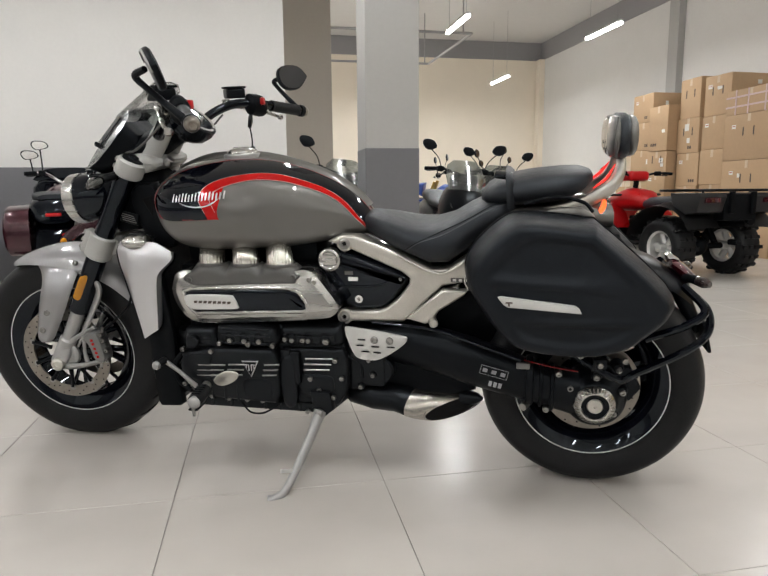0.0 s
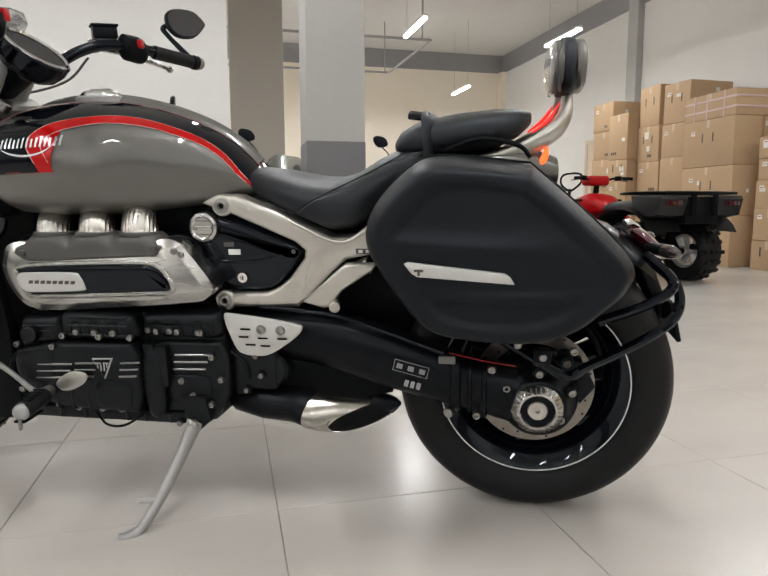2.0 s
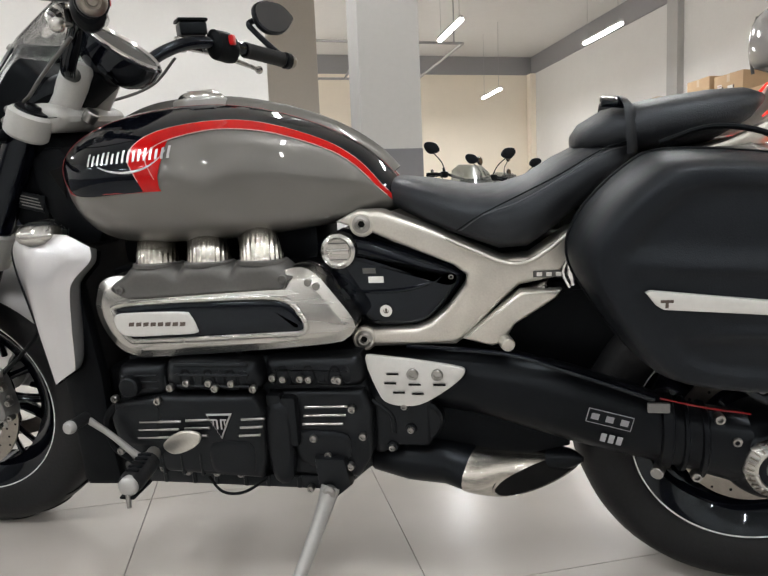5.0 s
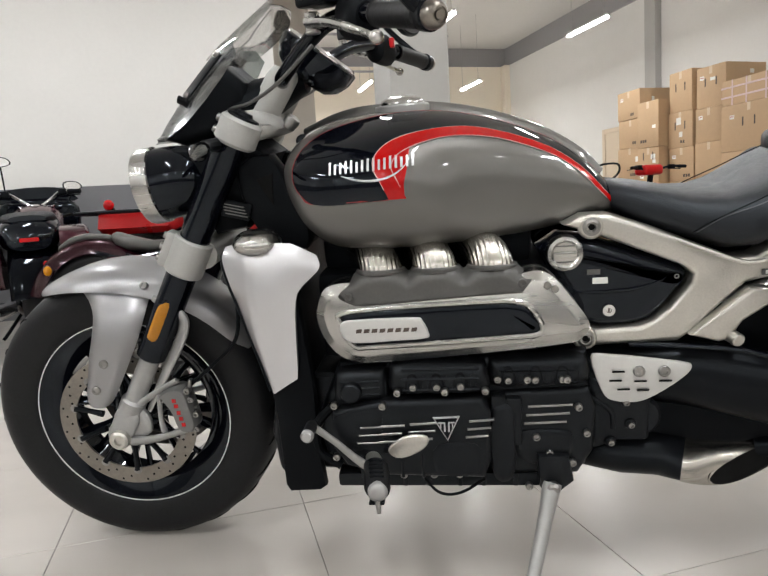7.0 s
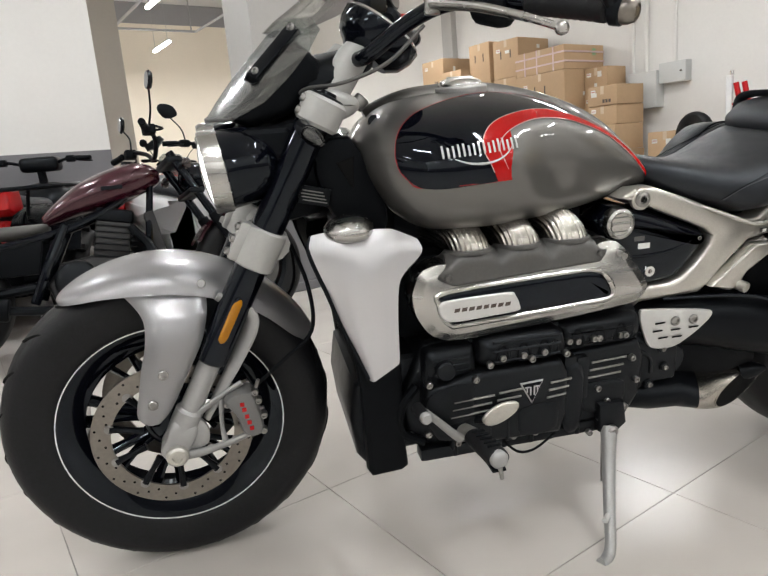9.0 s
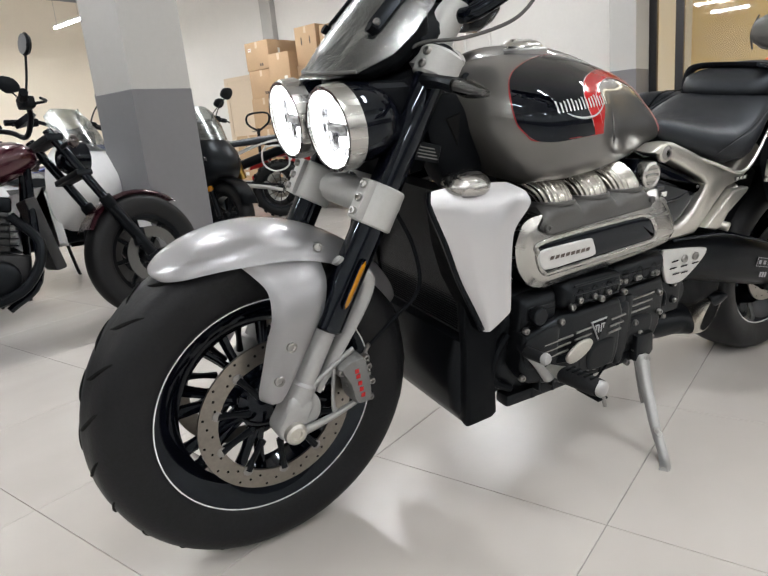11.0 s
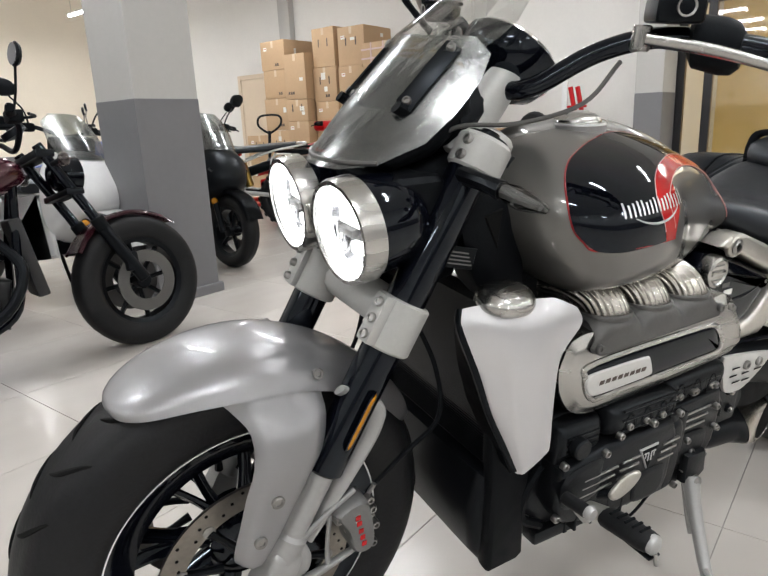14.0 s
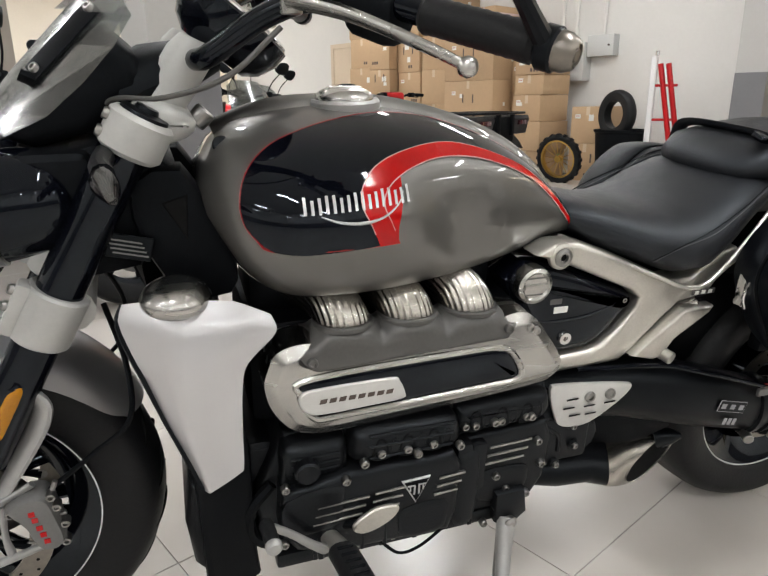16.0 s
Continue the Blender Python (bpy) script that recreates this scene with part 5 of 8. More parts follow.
    for x, y, z in bl:
        for b_ in bolts([(x, s * (y + 0.001), z)], 0.0075, (0, s, 0), 0.007):
            bp("bolt", b_, "bolt", en)
    for x, z, h in ((0.87, 0.345, 0.16), (0.842, 0.37, 0.10)):
        bp("cast_boss", box((x, s * 0.187, z), (0.03, 0.03, h), 0.008, 2), "engine", en)
    bp("cover_step", pillow([(1.185, 0.398), (1.10, 0.412), (1.095, 0.375), (1.10, 0.335), (1.165, 0.325), (1.188, 0.345)], [(0, s * 0.20), (0, s * 0.2228), (0.003, s * 0.2248), (0.007, s * 0.2252)], 3), "engine", en)
    bp("cover_step", pillow([(0.99, 0.335), (0.915, 0.338), (0.908, 0.30), (0.92, 0.272), (0.985, 0.272), (0.998, 0.295)], [(0, s * 0.20), (0, s * 0.2230), (0.003, s * 0.2252), (0.007, s * 0.2256)], 3), "engine", en)
    bp("cover_step", pillow([(0.835, 0.342), (0.745, 0.345), (0.73, 0.322), (0.74, 0.285), (0.79, 0.272), (0.835, 0.29)], [(0, s * 0.17), (0, s * 0.187), (0.003, s * 0.190), (0.007, s * 0.1905)], 3), "engine", en)
    bp("cover_step", pillow([(0.885, 0.40), (0.845, 0.405), (0.84, 0.345), (0.845, 0.255), (0.88, 0.25), (0.892, 0.33)], [(0, s * 0.17), (0, s * 0.200), (0.004, s * 0.206), (0.008, s * 0.207)], 3), "engine", en)
    bp("oil_fitting", rod((1.15, s * 0.205, 0.445), (1.15, s * 0.225, 0.445), 0.020, seg=18), "engine", en)
    bp("rear_case", pillow([(0.70, 0.425), (0.645, 0.420), (0.615, 0.398), (0.605, 0.355), (0.62, 0.315), (0.655, 0.295), (0.70, 0.29)], [(0, s * 0.08), (0, s * 0.140), (0.005, s * 0.152), (0.014, s * 0.158), (0.022, s * 0.159)], 4), "engine", en)
    for x, z in ((0.628, 0.392), (0.618, 0.345), (0.655, 0.308)):
        bp("case_lug", lathe(smooth_profile([(0, 0.010), (0.008, 0.010), (0.011, 0.006), (0.013, -0.02)], 2), (x, s * 0.156, z), (0, s, 0), 16), "engine", en)
        for b_ in bolts([(x, s * 0.166, z)], 0.0065, (0, s, 0), 0.006):
            bp("bolt", b_, "bolt", en)
    bp("case_rib", tube([(0.690, s * 0.158, 0.400), (0.655, s * 0.160, 0.372), (0.650, s * 0.160, 0.335)], 0.005, 8, 4), "engine", en)
    bp("front_case", pillow([(1.185, 0.468), (1.17, 0.482), (1.10, 0.484), (1.082, 0.476), (1.080, 0.425), (1.10, 0.415), (1.17, 0.412), (1.187, 0.425)], [(0, s * 0.14), (0, s * 0.185), (0.004, s * 0.197), (0.010, s * 0.203), (0.016, s * 0.205)], 3), "engine", en)
    for k in range(3):
        bp("case_rib", rod((1.172, s * 0.2055, 0.436 + 0.013 * k), (1.096, s * 0.2055, 0.437 + 0.013 * k), 0.0022, seg=6), "engine", en)
    for z in (0.448, 0.470, 0.490):
        bp("case_line", rod((1.05, s * 0.2165, z), (0.905, s * 0.2165, z), 0.003, seg=6), "engine", en)
    bp("output_boss", rod((0.60, s * 0.08, 0.355), (0.60, s * 0.155, 0.355), 0.042, seg=24), "engine", en)
    bp("clutch_housing", box((0.635, s * 0.10, 0.36), (0.11, 0.12, 0.11), 0.015, 3), "engine", en)
    bp("sump_rib", box((0.99, s * 0.165, 0.238), (0.42, 0.04, 0.03), 0.008, 2), "engine", en)
    for k in range(6):
        bp("sump_fin", box((0.84 + 0.055 * k + 0.008 * (k % 2), s * 0.165, 0.238), (0.010, 0.045, 0.026), 0.002, 1), "engine", en)
    for x in (1.14, 1.10, 1.06, 1.02):
        bp("case_rib", box((x, s * 0.212, 0.29), (0.007, 0.022, 0.05), 0.002, 1), "engine", en)
    # intake tract: ribbed bright runners above the big brushed cover
    ic = bp("intake_cover", pillow([(1.206, 0.595), (1.200, 0.622), (1.186, 0.648), (1.150, 0.658), (1.10, 0.652), (1.00, 0.650), (0.86, 0.652), (0.812, 0.664), (0.785, 0.664), (0.762, 0.648), (0.736, 0.615), (0.708, 0.575), (0.703, 0.553), (0.718, 0.535), (0.75, 0.525), (0.92, 0.510), (1.10, 0.499), (1.14, 0.502), (1.172, 0.518), (1.197, 0.555)], [(0.012, s * 0.10), (0.004, s * 0.14), (0, s * 0.165), (0.002, s * 0.182), (0.008, s * 0.197), (0.014, s * 0.205), (0.019, s * 0.2085)], 5), "brushed", None, "brushed aluminium intake cover", 60)
    bp("slot", pillow([(1.154, 0.582), (1.135, 0.602), (0.90, 0.611), (0.835, 0.609), (0.812, 0.598), (0.793, 0.566), (0.800, 0.553), (0.85, 0.549), (1.09, 0.539), (1.135, 0.543)], [(0, s * 0.195), (0, s * 0.2100), (0.004, s * 0.2122), (0.010, s * 0.2136), (0.018, s * 0.2142)], 4), "gloss", ic, "gloss black slot panel")
    bp("slot_frame", tube([(x, s * 0.2100, z) for x, z in ((1.157, 0.582), (1.138, 0.606), (0.90, 0.615), (0.833, 0.613), (0.808, 0.600), (0.788, 0.566), (0.797, 0.549), (0.85, 0.545), (1.09, 0.535), (1.138, 0.539))], 0.0055, 8, 5, True), "brushed", ic, "rounded lip round the slot")
    np_ = bp("name_plate", pillow([(1.160, 0.572), (1.154, 0.587), (1.125, 0.591), (1.02, 0.592), (1.004, 0.585), (0.994, 0.562), (0.998, 0.551), (1.05, 0.548), (1.12, 0.545), (1.148, 0.550)], [(0, s * 0.208), (0, s * 0.2155), (0.0015, s * 0.2175), (0.004, s * 0.218)], 3), "alu_white", ic, "pale metal name plate with dark bars")
    for k in range(8):
        xk = 1.130 - 0.0148 * k
        bp("print_bar", plate([(xk, 0.5655), (xk - 0.0105, 0.566), (xk - 0.0125, 0.5735), (xk - 0.002, 0.573)], s * 0.2178, s * 0.2187, 0, 1), "ink", np_, smooth=0)
    rings = []
    for i_ in range(73):
        u = i_ / 72
        xm = 1.14 - 0.33 * u
        zlo = spline([(0.80, 0.628), (0.96, 0.621), (1.115, 0.614), (1.16, 0.616)], xm)
        ring = []
        for yy, zz in [(0.12, zlo)] + [(0.200, zlo), (0.211, zlo + 0.002), (0.2145, zlo + 0.006)] + [(0.2145 - 0.0006 * q, zlo + 0.006 + (0.640 - zlo) * q / 6) for q in range(1, 7)] + [(0.208, 0.650), (0.202, 0.653), (0.195, 0.655), (0.187, 0.656), (0.178, 0.657), (0.168, 0.657), (0.155, 0.656), (0.14, 0.655), (0.12, 0.653)]:
            xl = spline([(0.60, 1.112), (0.617, 1.128), (0.633, 1.157), (0.645, 1.152), (0.66, 1.128)], min(zz, 0.66))
            xr = 0.828 - (min(zz, 0.66) - 0.625) * 0.85
            x = xl + (xr - xl) * u
            up = 0.0
            for xi in (1.081, 0.977, 0.873):
                d = math.hypot(x - xi, (yy - 0.166) * 0.95)
                t = max(0.0, min(1.0, (0.068 - d) / 0.028))
                up = max(up, t * t * (3 - 2 * t))
            lift = max(0.0, min(1.0, (zz - 0.632) / 0.02))
            ring.append((x, s * (yy + (0.004 * up * lift if yy > 0.2 else 0)), zz + 0.0195 * up * lift))
        rings.append(ring)
    tp = bp("top_plate", loft(rings), "greycap", ic, "dark grey top plate swelling round three sockets", 50)
    for b_ in bolts([(1.138, s * 0.2145, 0.634), (0.822, s * 0.2145, 0.648)], 0.008, (0, s, 0), 0.004):
        bp("bolt", b_, "greycap", ic)
    for b_ in bolts([(0.778, s * 0.207, 0.640), (0.728, s * 0.200, 0.556), (0.765, s * 0.204, 0.632)], 0.007, (0, s, 0), 0.004):
        bp("bolt", b_, "bolt", ic)
    for x, z in ((1.08, 0.500), (0.93, 0.509), (0.80, 0.521)):
        bp("cover_clip", box((x, s * 0.185, z), (0.014, 0.02, 0.010), 0.003, 1), "satin", ic)
    for k, x in enumerate((1.081, 0.977, 0.873)):
        path = [(x, s * 0.166, 0.660), (x, s * 0.165, 0.672), (x + 0.008, s * 0.150, 0.690), (x + 0.026, s * 0.116, 0.703), (x + 0.050, s * 0.06, 0.706)]
        ring_path = smooth_path(path, 6)
        rings = []
        for i_, c_ in enumerate(ring_path):
            dr = (ring_path[min(i_ + 1, len(ring_path) - 1)] - ring_path[max(i_ - 1, 0)]).normalized()
            e1 = Vector((1, 0, 0))
            e2 = dr.cross(e1).normalized()
            rings.append([tuple(c_ + 0.0412 * (1 + 0.020 * math.cos(26 * 2 * math.pi * j / 156)) * (e1 * math.cos(2 * math.pi * j / 156) + e2 * math.sin(2 * math.pi * j / 156))) for j in range(156)])
        ir = bp("intake_runner", loft(rings), "steel", None, "fluted bright steel intake runner", 60)
        bp("runner_socket", lathe([(0.0418, -0.004), (0.0465, -0.004), (0.0470, 0.002), (0.0455, 0.0045), (0.0418, 0.005)], (x, s * 0.166, 0.672), (0, -s * 0.10, 1), 40), "greycap", ir, "grey socket ring")
bp("throttle_body_area", box((1.0, 0, 0.70), (0.42, 0.16, 0.09), 0.02, 2), "matte", None, "black airbox under the tank")
bp("crankcase_top", box((0.98, 0, 0.57), (0.48, 0.24, 0.18), 0.02, 2), "matte", en)
# front of the engine
bp("front_cover", box((1.215, 0, 0.35), (0.06, 0.30, 0.22), 0.02, 3), "engine", en)
bp("oil_pipe", tube([(1.20, 0.175, 0.40), (1.235, 0.18, 0.36), (1.235, 0.175, 0.30), (1.19, 0.18, 0.27)], 0.010, 8, 5), "matte", en)
for k in range(3):
    bp("header_pipe", tube([(0.93 - 0.1 * k, -0.18, 0.44), (0.92 - 0.1 * k, -0.235, 0.40), (0.86 - 0.1 * k, -0.235, 0.30), (0.70, -0.20, 0.27)], 0.024, 12, 6), "steel", en, "bright exhaust header")
bp("wire", tube([(1.02, 0.20, 0.25), (0.99, 0.21, 0.225), (0.95, 0.205, 0.222), (0.90, 0.20, 0.25)], 0.003, 6, 5), "matte", en, "loose black wire")

# frame triangle and side panels ---------------------------------------------------
for s in (1, -1):
    Y = lambda a, b: (s * a, s * b)
    fr = bp("side_frame", plate([(0.74, 0.735), (0.705, 0.752), (0.66, 0.752), (0.58, 0.722), (0.52, 0.696), (0.445, 0.662), (0.40, 0.664), (0.335, 0.710), (0.30, 0.715), (0.285, 0.69), (0.33, 0.655), (0.35, 0.625), (0.415, 0.612), (0.445, 0.585), (0.505, 0.522), (0.53, 0.503), (0.70, 0.498), (0.715, 0.512), (0.71, 0.53), (0.60, 0.535), (0.575, 0.545), (0.545, 0.570), (0.51, 0.615), (0.508, 0.632), (0.53, 0.650), (0.68, 0.715)], *Y(0.085, 0.142), 0.010, 3), "cast", None, "cast aluminium frame plate")
    for x, z in ((0.690, 0.730), (0.700, 0.515)):
        fb = bp("bolt", lathe([(0.0065, 0.001), (0.0075, 0.006), (0.0105, 0.0065), (0.0135, 0.004), (0.0165, 0.0035), (0.0175, -0.004), (0.0065, -0.004)], (x, s * 0.142, z), (0, s, 0), 24, True), "bolt", fr, "large socket bolt")
        bp("bolt_socket", lathe([(0, 0.002), (0.0066, 0.002), (0.0066, -0.002), (0, -0.002)], (x, s * 0.142, z), (0, s, 0), 6), "groove", fb, smooth=0)
        bp("bolt_lug", lathe([(0, 0.001), (0.019, 0.001), (0.023, -0.002), (0.024, -0.010), (0, -0.010)], (x, s * 0.1425, z), (0, s, 0), 28), "cast", fr)
    sp = bp("side_panel", plate([(0.785, 0.690), (0.745, 0.715), (0.69, 0.708), (0.53, 0.648), (0.512, 0.632), (0.518, 0.612), (0.565, 0.555), (0.605, 0.534), (0.69, 0.535), (0.735, 0.585), (0.765, 0.645)], *Y(0.05, 0.122), 0.012, 5), "gloss", None, "gloss black triangular side panel")
    bp("panel_face", pillow([(0.778, 0.690), (0.745, 0.710), (0.69, 0.703), (0.61, 0.674), (0.535, 0.645), (0.517, 0.631), (0.523, 0.612), (0.567, 0.559), (0.605, 0.539), (0.688, 0.540), (0.731, 0.588), (0.758, 0.645)], [(0, s * 0.11), (0, s * 0.120), (0.003, s * 0.1265), (0.009, s * 0.1305), (0.020, s * 0.1325), (0.034, s * 0.1332)], 5), "gloss", sp, smooth=60)
    bp("panel_crease", tube([(0.730, s * 0.1290, 0.612), (0.700, s * 0.1318, 0.604), (0.62, s * 0.1330, 0.606), (0.565, s * 0.1305, 0.620), (0.545, s * 0.1285, 0.628)], [0.001, 0.0035, 0.004, 0.003, 0.001], 10, 6), "gloss", sp)
    bp("key_lock", lathe([(0, 0.004), (0.004, 0.004), (0.005, 0.006), (0.0115, 0.006), (0.013, 0.0), (0, 0.0)], (0.656, s * 0.133, 0.568), (0, s, 0), 20), "chrome", sp, "small key lock")
    bp("key_slot", box((0.656, s * 0.1375, 0.568), (0.003, 0.002, 0.009)), "ink", sp, smooth=0)
    st_ = bp("sticker", box((0.672, s * 0.1335, 0.626), (0.028, 0.001, 0.012)), "label", sp, "small white sticker", 0)
    bp("sticker", box((0.684, s * 0.1335, 0.643), (0.024, 0.001, 0.010)), "greycap", sp, "small grey sticker", 0)
    for b_ in bolts([(0.535, s * 0.130, 0.628)], 0.005, (0, s, 0), 0.004):
        bp("bolt", b_, "bolt", sp)
    cc = bp("side_cap", lathe([(0, 0.012), (0.022, 0.012), (0.026, 0.015), (0.032, 0.012), (0.0345, 0.004), (0.0345, -0.012), (0, -0.012)], (0.737, s * 0.132, 0.682), (0, s, 0.02), 32), "brushed", None, "brushed round filler cap")
    bp("cap_bar", box((0.737, s * 0.145, 0.682), (0.042, 0.006, 0.010), 0.003, 2), "brushed", cc)
    for dz in (-0.015, 0.015):
        bp("cap_groove", box((0.737, s * 0.1445, 0.682 + dz), (0.034, 0.001, 0.0022), 0.0004, 1), "greycap", cc, smooth=0)
    bp("hanger_peg", rod((0.450, s * 0.135, 0.520), (0.436, s * 0.176, 0.513), 0.0125, seg=18), "cast", fr, "round peg end")
    bp("footpeg_hanger", plate([(0.515, 0.520), (0.415, 0.607), (0.345, 0.607), (0.355, 0.592), (0.425, 0.545), (0.445, 0.512), (0.465, 0.506)], *Y(0.13, 0.162), 0.008, 3), "cast", None, "cast passenger peg hanger")
    lb = bp("warning_label", box((0.365, s * 0.144, 0.632), (0.055, 0.002, 0.011), 0.0005, 1), "greycap", None, "small warning label")
    for k in range(3):
        bp("label_mark", box((0.382 - 0.016 * k, s * 0.1455, 0.632), (0.009, 0.0008, 0.007)), "label", lb, smooth=0)
    # heat shield plate
    hs = bp("heat_shield", plate([(0.695, 0.486), (0.665, 0.492), (0.535, 0.474), (0.513, 0.463), (0.53, 0.44), (0.575, 0.408), (0.61, 0.394), (0.655, 0.398), (0.675, 0.42)], *Y(0.162, 0.172), 0.0035, 2, 3), "alu_white", None, "pale perforated heat shield")
    for x, z in ((0.645, 0.457), (0.650, 0.439), (0.605, 0.437), (0.560, 0.437), (0.635, 0.421), (0.600, 0.419)):
        bp("slot", tube([(x + 0.011, s * 0.1722, z), (x - 0.011, s * 0.1722, z)], 0.0046, 8, 2, flat=0.3), "groove", hs)
    for b_ in bolts([(0.608, s * 0.172, 0.458), (0.563, s * 0.172, 0.457)], 0.011, (0, s, 0), 0.006):
        bp("bolt", b_, "bolt", hs)
bp("inner_frame", box((0.52, 0, 0.60), (0.40, 0.13, 0.16), 0.02, 2), "matte", None, "black inner frame")
bp("rear_shock", tube([(0.55, 0.03, 0.40), (0.42, 0.03, 0.52), (0.33, 0.03, 0.62)], 0.035, 14, 4), "matte", None, "black rear shock absorber")
bp("shock_reservoir", rod((0.44, 0.10, 0.565), (0.36, 0.13, 0.60), 0.022, seg=18), "chrome", None, "bright shock reservoir")

# foot controls and side stand --------------------------------------------------------
for s in (1, -1):
    pg = bp("footpeg", tube([(1.125, s * 0.20, 0.305), (1.112, s * 0.235, 0.312), (1.106, s * 0.262, 0.314)], [0.016, 0.014, 0.018], 12, 4), "cast", None, "rider footpeg")
    bp("peg_rubber", loft([[(1.107 - 0.16 * (y - 0.253) + 0.024 * q * math.cos(a), s * y, 0.314 + 0.019 * q * math.sin(a)) for a in [2 * math.pi * k / 18 for k in range(18)]] for y, q in ((0.256, 0.85), (0.262, 1), (0.335, 1), (0.345, 0.9))]), "rubber", pg, "black peg rubber")
    for k in range(5):
        bp("rubber_rib", box((1.104 - 0.0025 * k, s * (0.272 + 0.014 * k), 0.3330), (0.026, 0.005, 0.004), 0.001, 1), "matte", pg)
    bp("peg_tip", lathe([(0, 0.007), (0.010, 0.006), (0.016, 0.003), (0.018, 0.0), (0.018, -0.010), (0, -0.010)], (1.091, s * 0.350, 0.314), (-0.15, s, 0.0), 20), "alu_grey", pg, "bright peg tip")
    bp("peg_sole", box((1.094, s * 0.325, 0.2945), (0.028, 0.06, 0.005), 0.002, 2), "satin", pg)
    bp("feeler", rod((1.092, s * 0.352, 0.300), (1.090, s * 0.358, 0.278), 0.005, 0.004, seg=8), "bolt", pg)
    ar = bp("pedal_arm", tube([(1.128, s * 0.236, 0.300), (1.150, s * 0.242, 0.322), (1.185, s * 0.25, 0.362), (1.222, s * 0.262, 0.400)], [0.013, 0.0105, 0.009, 0.0105], 12, 5, flat=0.6), "alu_grey", None, "pale alloy foot lever")
    bp("pedal_pad", rod((1.222, s * 0.258, 0.399), (1.219, s * 0.308, 0.403), 0.0115, seg=18), "rubber", ar, "black rubber toe piece")
    bp("pad_end", lathe([(0, 0.006), (0.009, 0.005), (0.0122, 0.0), (0.0122, -0.006), (0, -0.006)], (1.2185, s * 0.312, 0.4035), (0, s, 0.05), 18), "alu_grey", ar)
    hg = bp("heel_guard", pillow([(1.083, 0.334), (1.072, 0.350), (1.045, 0.365), (1.015, 0.366), (1.004, 0.356), (1.015, 0.338), (1.045, 0.322), (1.07, 0.320)], [(0, s * 0.236), (0, s * 0.240), (0.002, s * 0.2425), (0.006, s * 0.2435)], 4), "cast", None, "pale alloy heel guard")
    bp("guard_stay", rod((1.09, s * 0.215, 0.325), (1.07, s * 0.238, 0.335), 0.009, seg=10), "satin", hg)
    bp("pedal_link", rod((1.10, s * 0.215, 0.29), (0.97, s * 0.215, 0.285), 0.006, seg=8), "bolt", None, "gear linkage rod")
sd = bp("side_stand", tube([(0.772, 0.20, 0.240), (0.79, 0.235, 0.185), (0.82, 0.295, 0.105), (0.845, 0.345, 0.055), (0.868, 0.368, 0.043), (0.885, 0.376, 0.046)], [0.019, 0.0145, 0.0125, 0.0115, 0.013, 0.011], 14, 6), "alu_grey", None, "silver side stand resting on the floor")
bp("stand_tang", rod((0.828, 0.305, 0.098), (0.855, 0.335, 0.112), 0.006, seg=8), "alu_white", sd)
bp("stand_bracket", plate([(0.80, 0.30), (0.74, 0.30), (0.73, 0.245), (0.765, 0.215), (0.795, 0.23)], 0.175, 0.205, 0.008, 2), "engine", sd)
bp("stand_bolt", lathe([(0, 0.01), (0.008, 0.01), (0.013, 0.006), (0.014, -0.004), (0, -0.004)], (0.772, 0.212, 0.236), (0, 1, 0), 16), "bolt", sd)
bp("stand_spring", tube([(0.775, 0.185, 0.235), (0.80, 0.23, 0.165), (0.81, 0.25, 0.14)], 0.006, 8, 3), "bolt", sd)

# swing arm, exhaust ---------------------------------------------------------------
sa = bp("swing_arm", loft([[tuple(Vector((x, y0 + ry * math.cos(2 * math.pi * j / 18), z + rz * math.sin(2 * math.pi * j / 18)))) for j in range(18)] for x, y0, ry, z, rz in ((0.72, 0.085, 0.055, 0.435, 0.05), (0.60, 0.095, 0.055, 0.432, 0.060), (0.50, 0.108, 0.052, 0.425, 0.066), (0.42, 0.126, 0.053, 0.415, 0.070), (0.33, 0.143, 0.050, 0.396, 0.072), (0.22, 0.150, 0.046, 0.366, 0.066), (0.15, 0.152, 0.044, 0.345, 0.060), (0.05, 0.150, 0.048, 0.322, 0.066), (-0.03, 0.145, 0.045, 0.312, 0.06), (-0.06, 0.14, 0.03, 0.31, 0.035))]), "satin", None, "satin black shaft drive swing arm")
fd = bp("final_drive", lathe(smooth_profile([(0, 0.05), (0.050, 0.05), (0.060, 0.040), (0.078, 0.025), (0.086, -0.01), (0.080, -0.05)], 2), (0.0, 0.148, 0.315), (0, 1, 0), 40), "satin", sa, "black final drive housing")
hub_ = bp("hub_cap", lathe([(0.034, 0.013), (0.036, 0.0165), (0.040, 0.0165), (0.053, 0.006), (0.055, 0.0), (0.055, -0.012), (0.034, -0.012)], (0.004, 0.196, 0.309), (0, 1, 0), 48, True), "brushed", fd, "machined round hub cap")
bp("cap_insert", lathe([(0.022, 0.011), (0.024, 0.012), (0.0345, 0.012), (0.0345, -0.01), (0.022, -0.01)], (0.004, 0.196, 0.309), (0, 1, 0), 40, True), "satin", hub_, "black ring in the hub cap")
bp("axle_nut", lathe([(0, 0.006), (0.004, 0.006), (0.0045, 0.013), (0.019, 0.013), (0.0215, 0.010), (0.0215, -0.01), (0, -0.01)], (0.004, 0.196, 0.309), (0, 1, 0), 32), "cast", hub_, "bright axle nut")
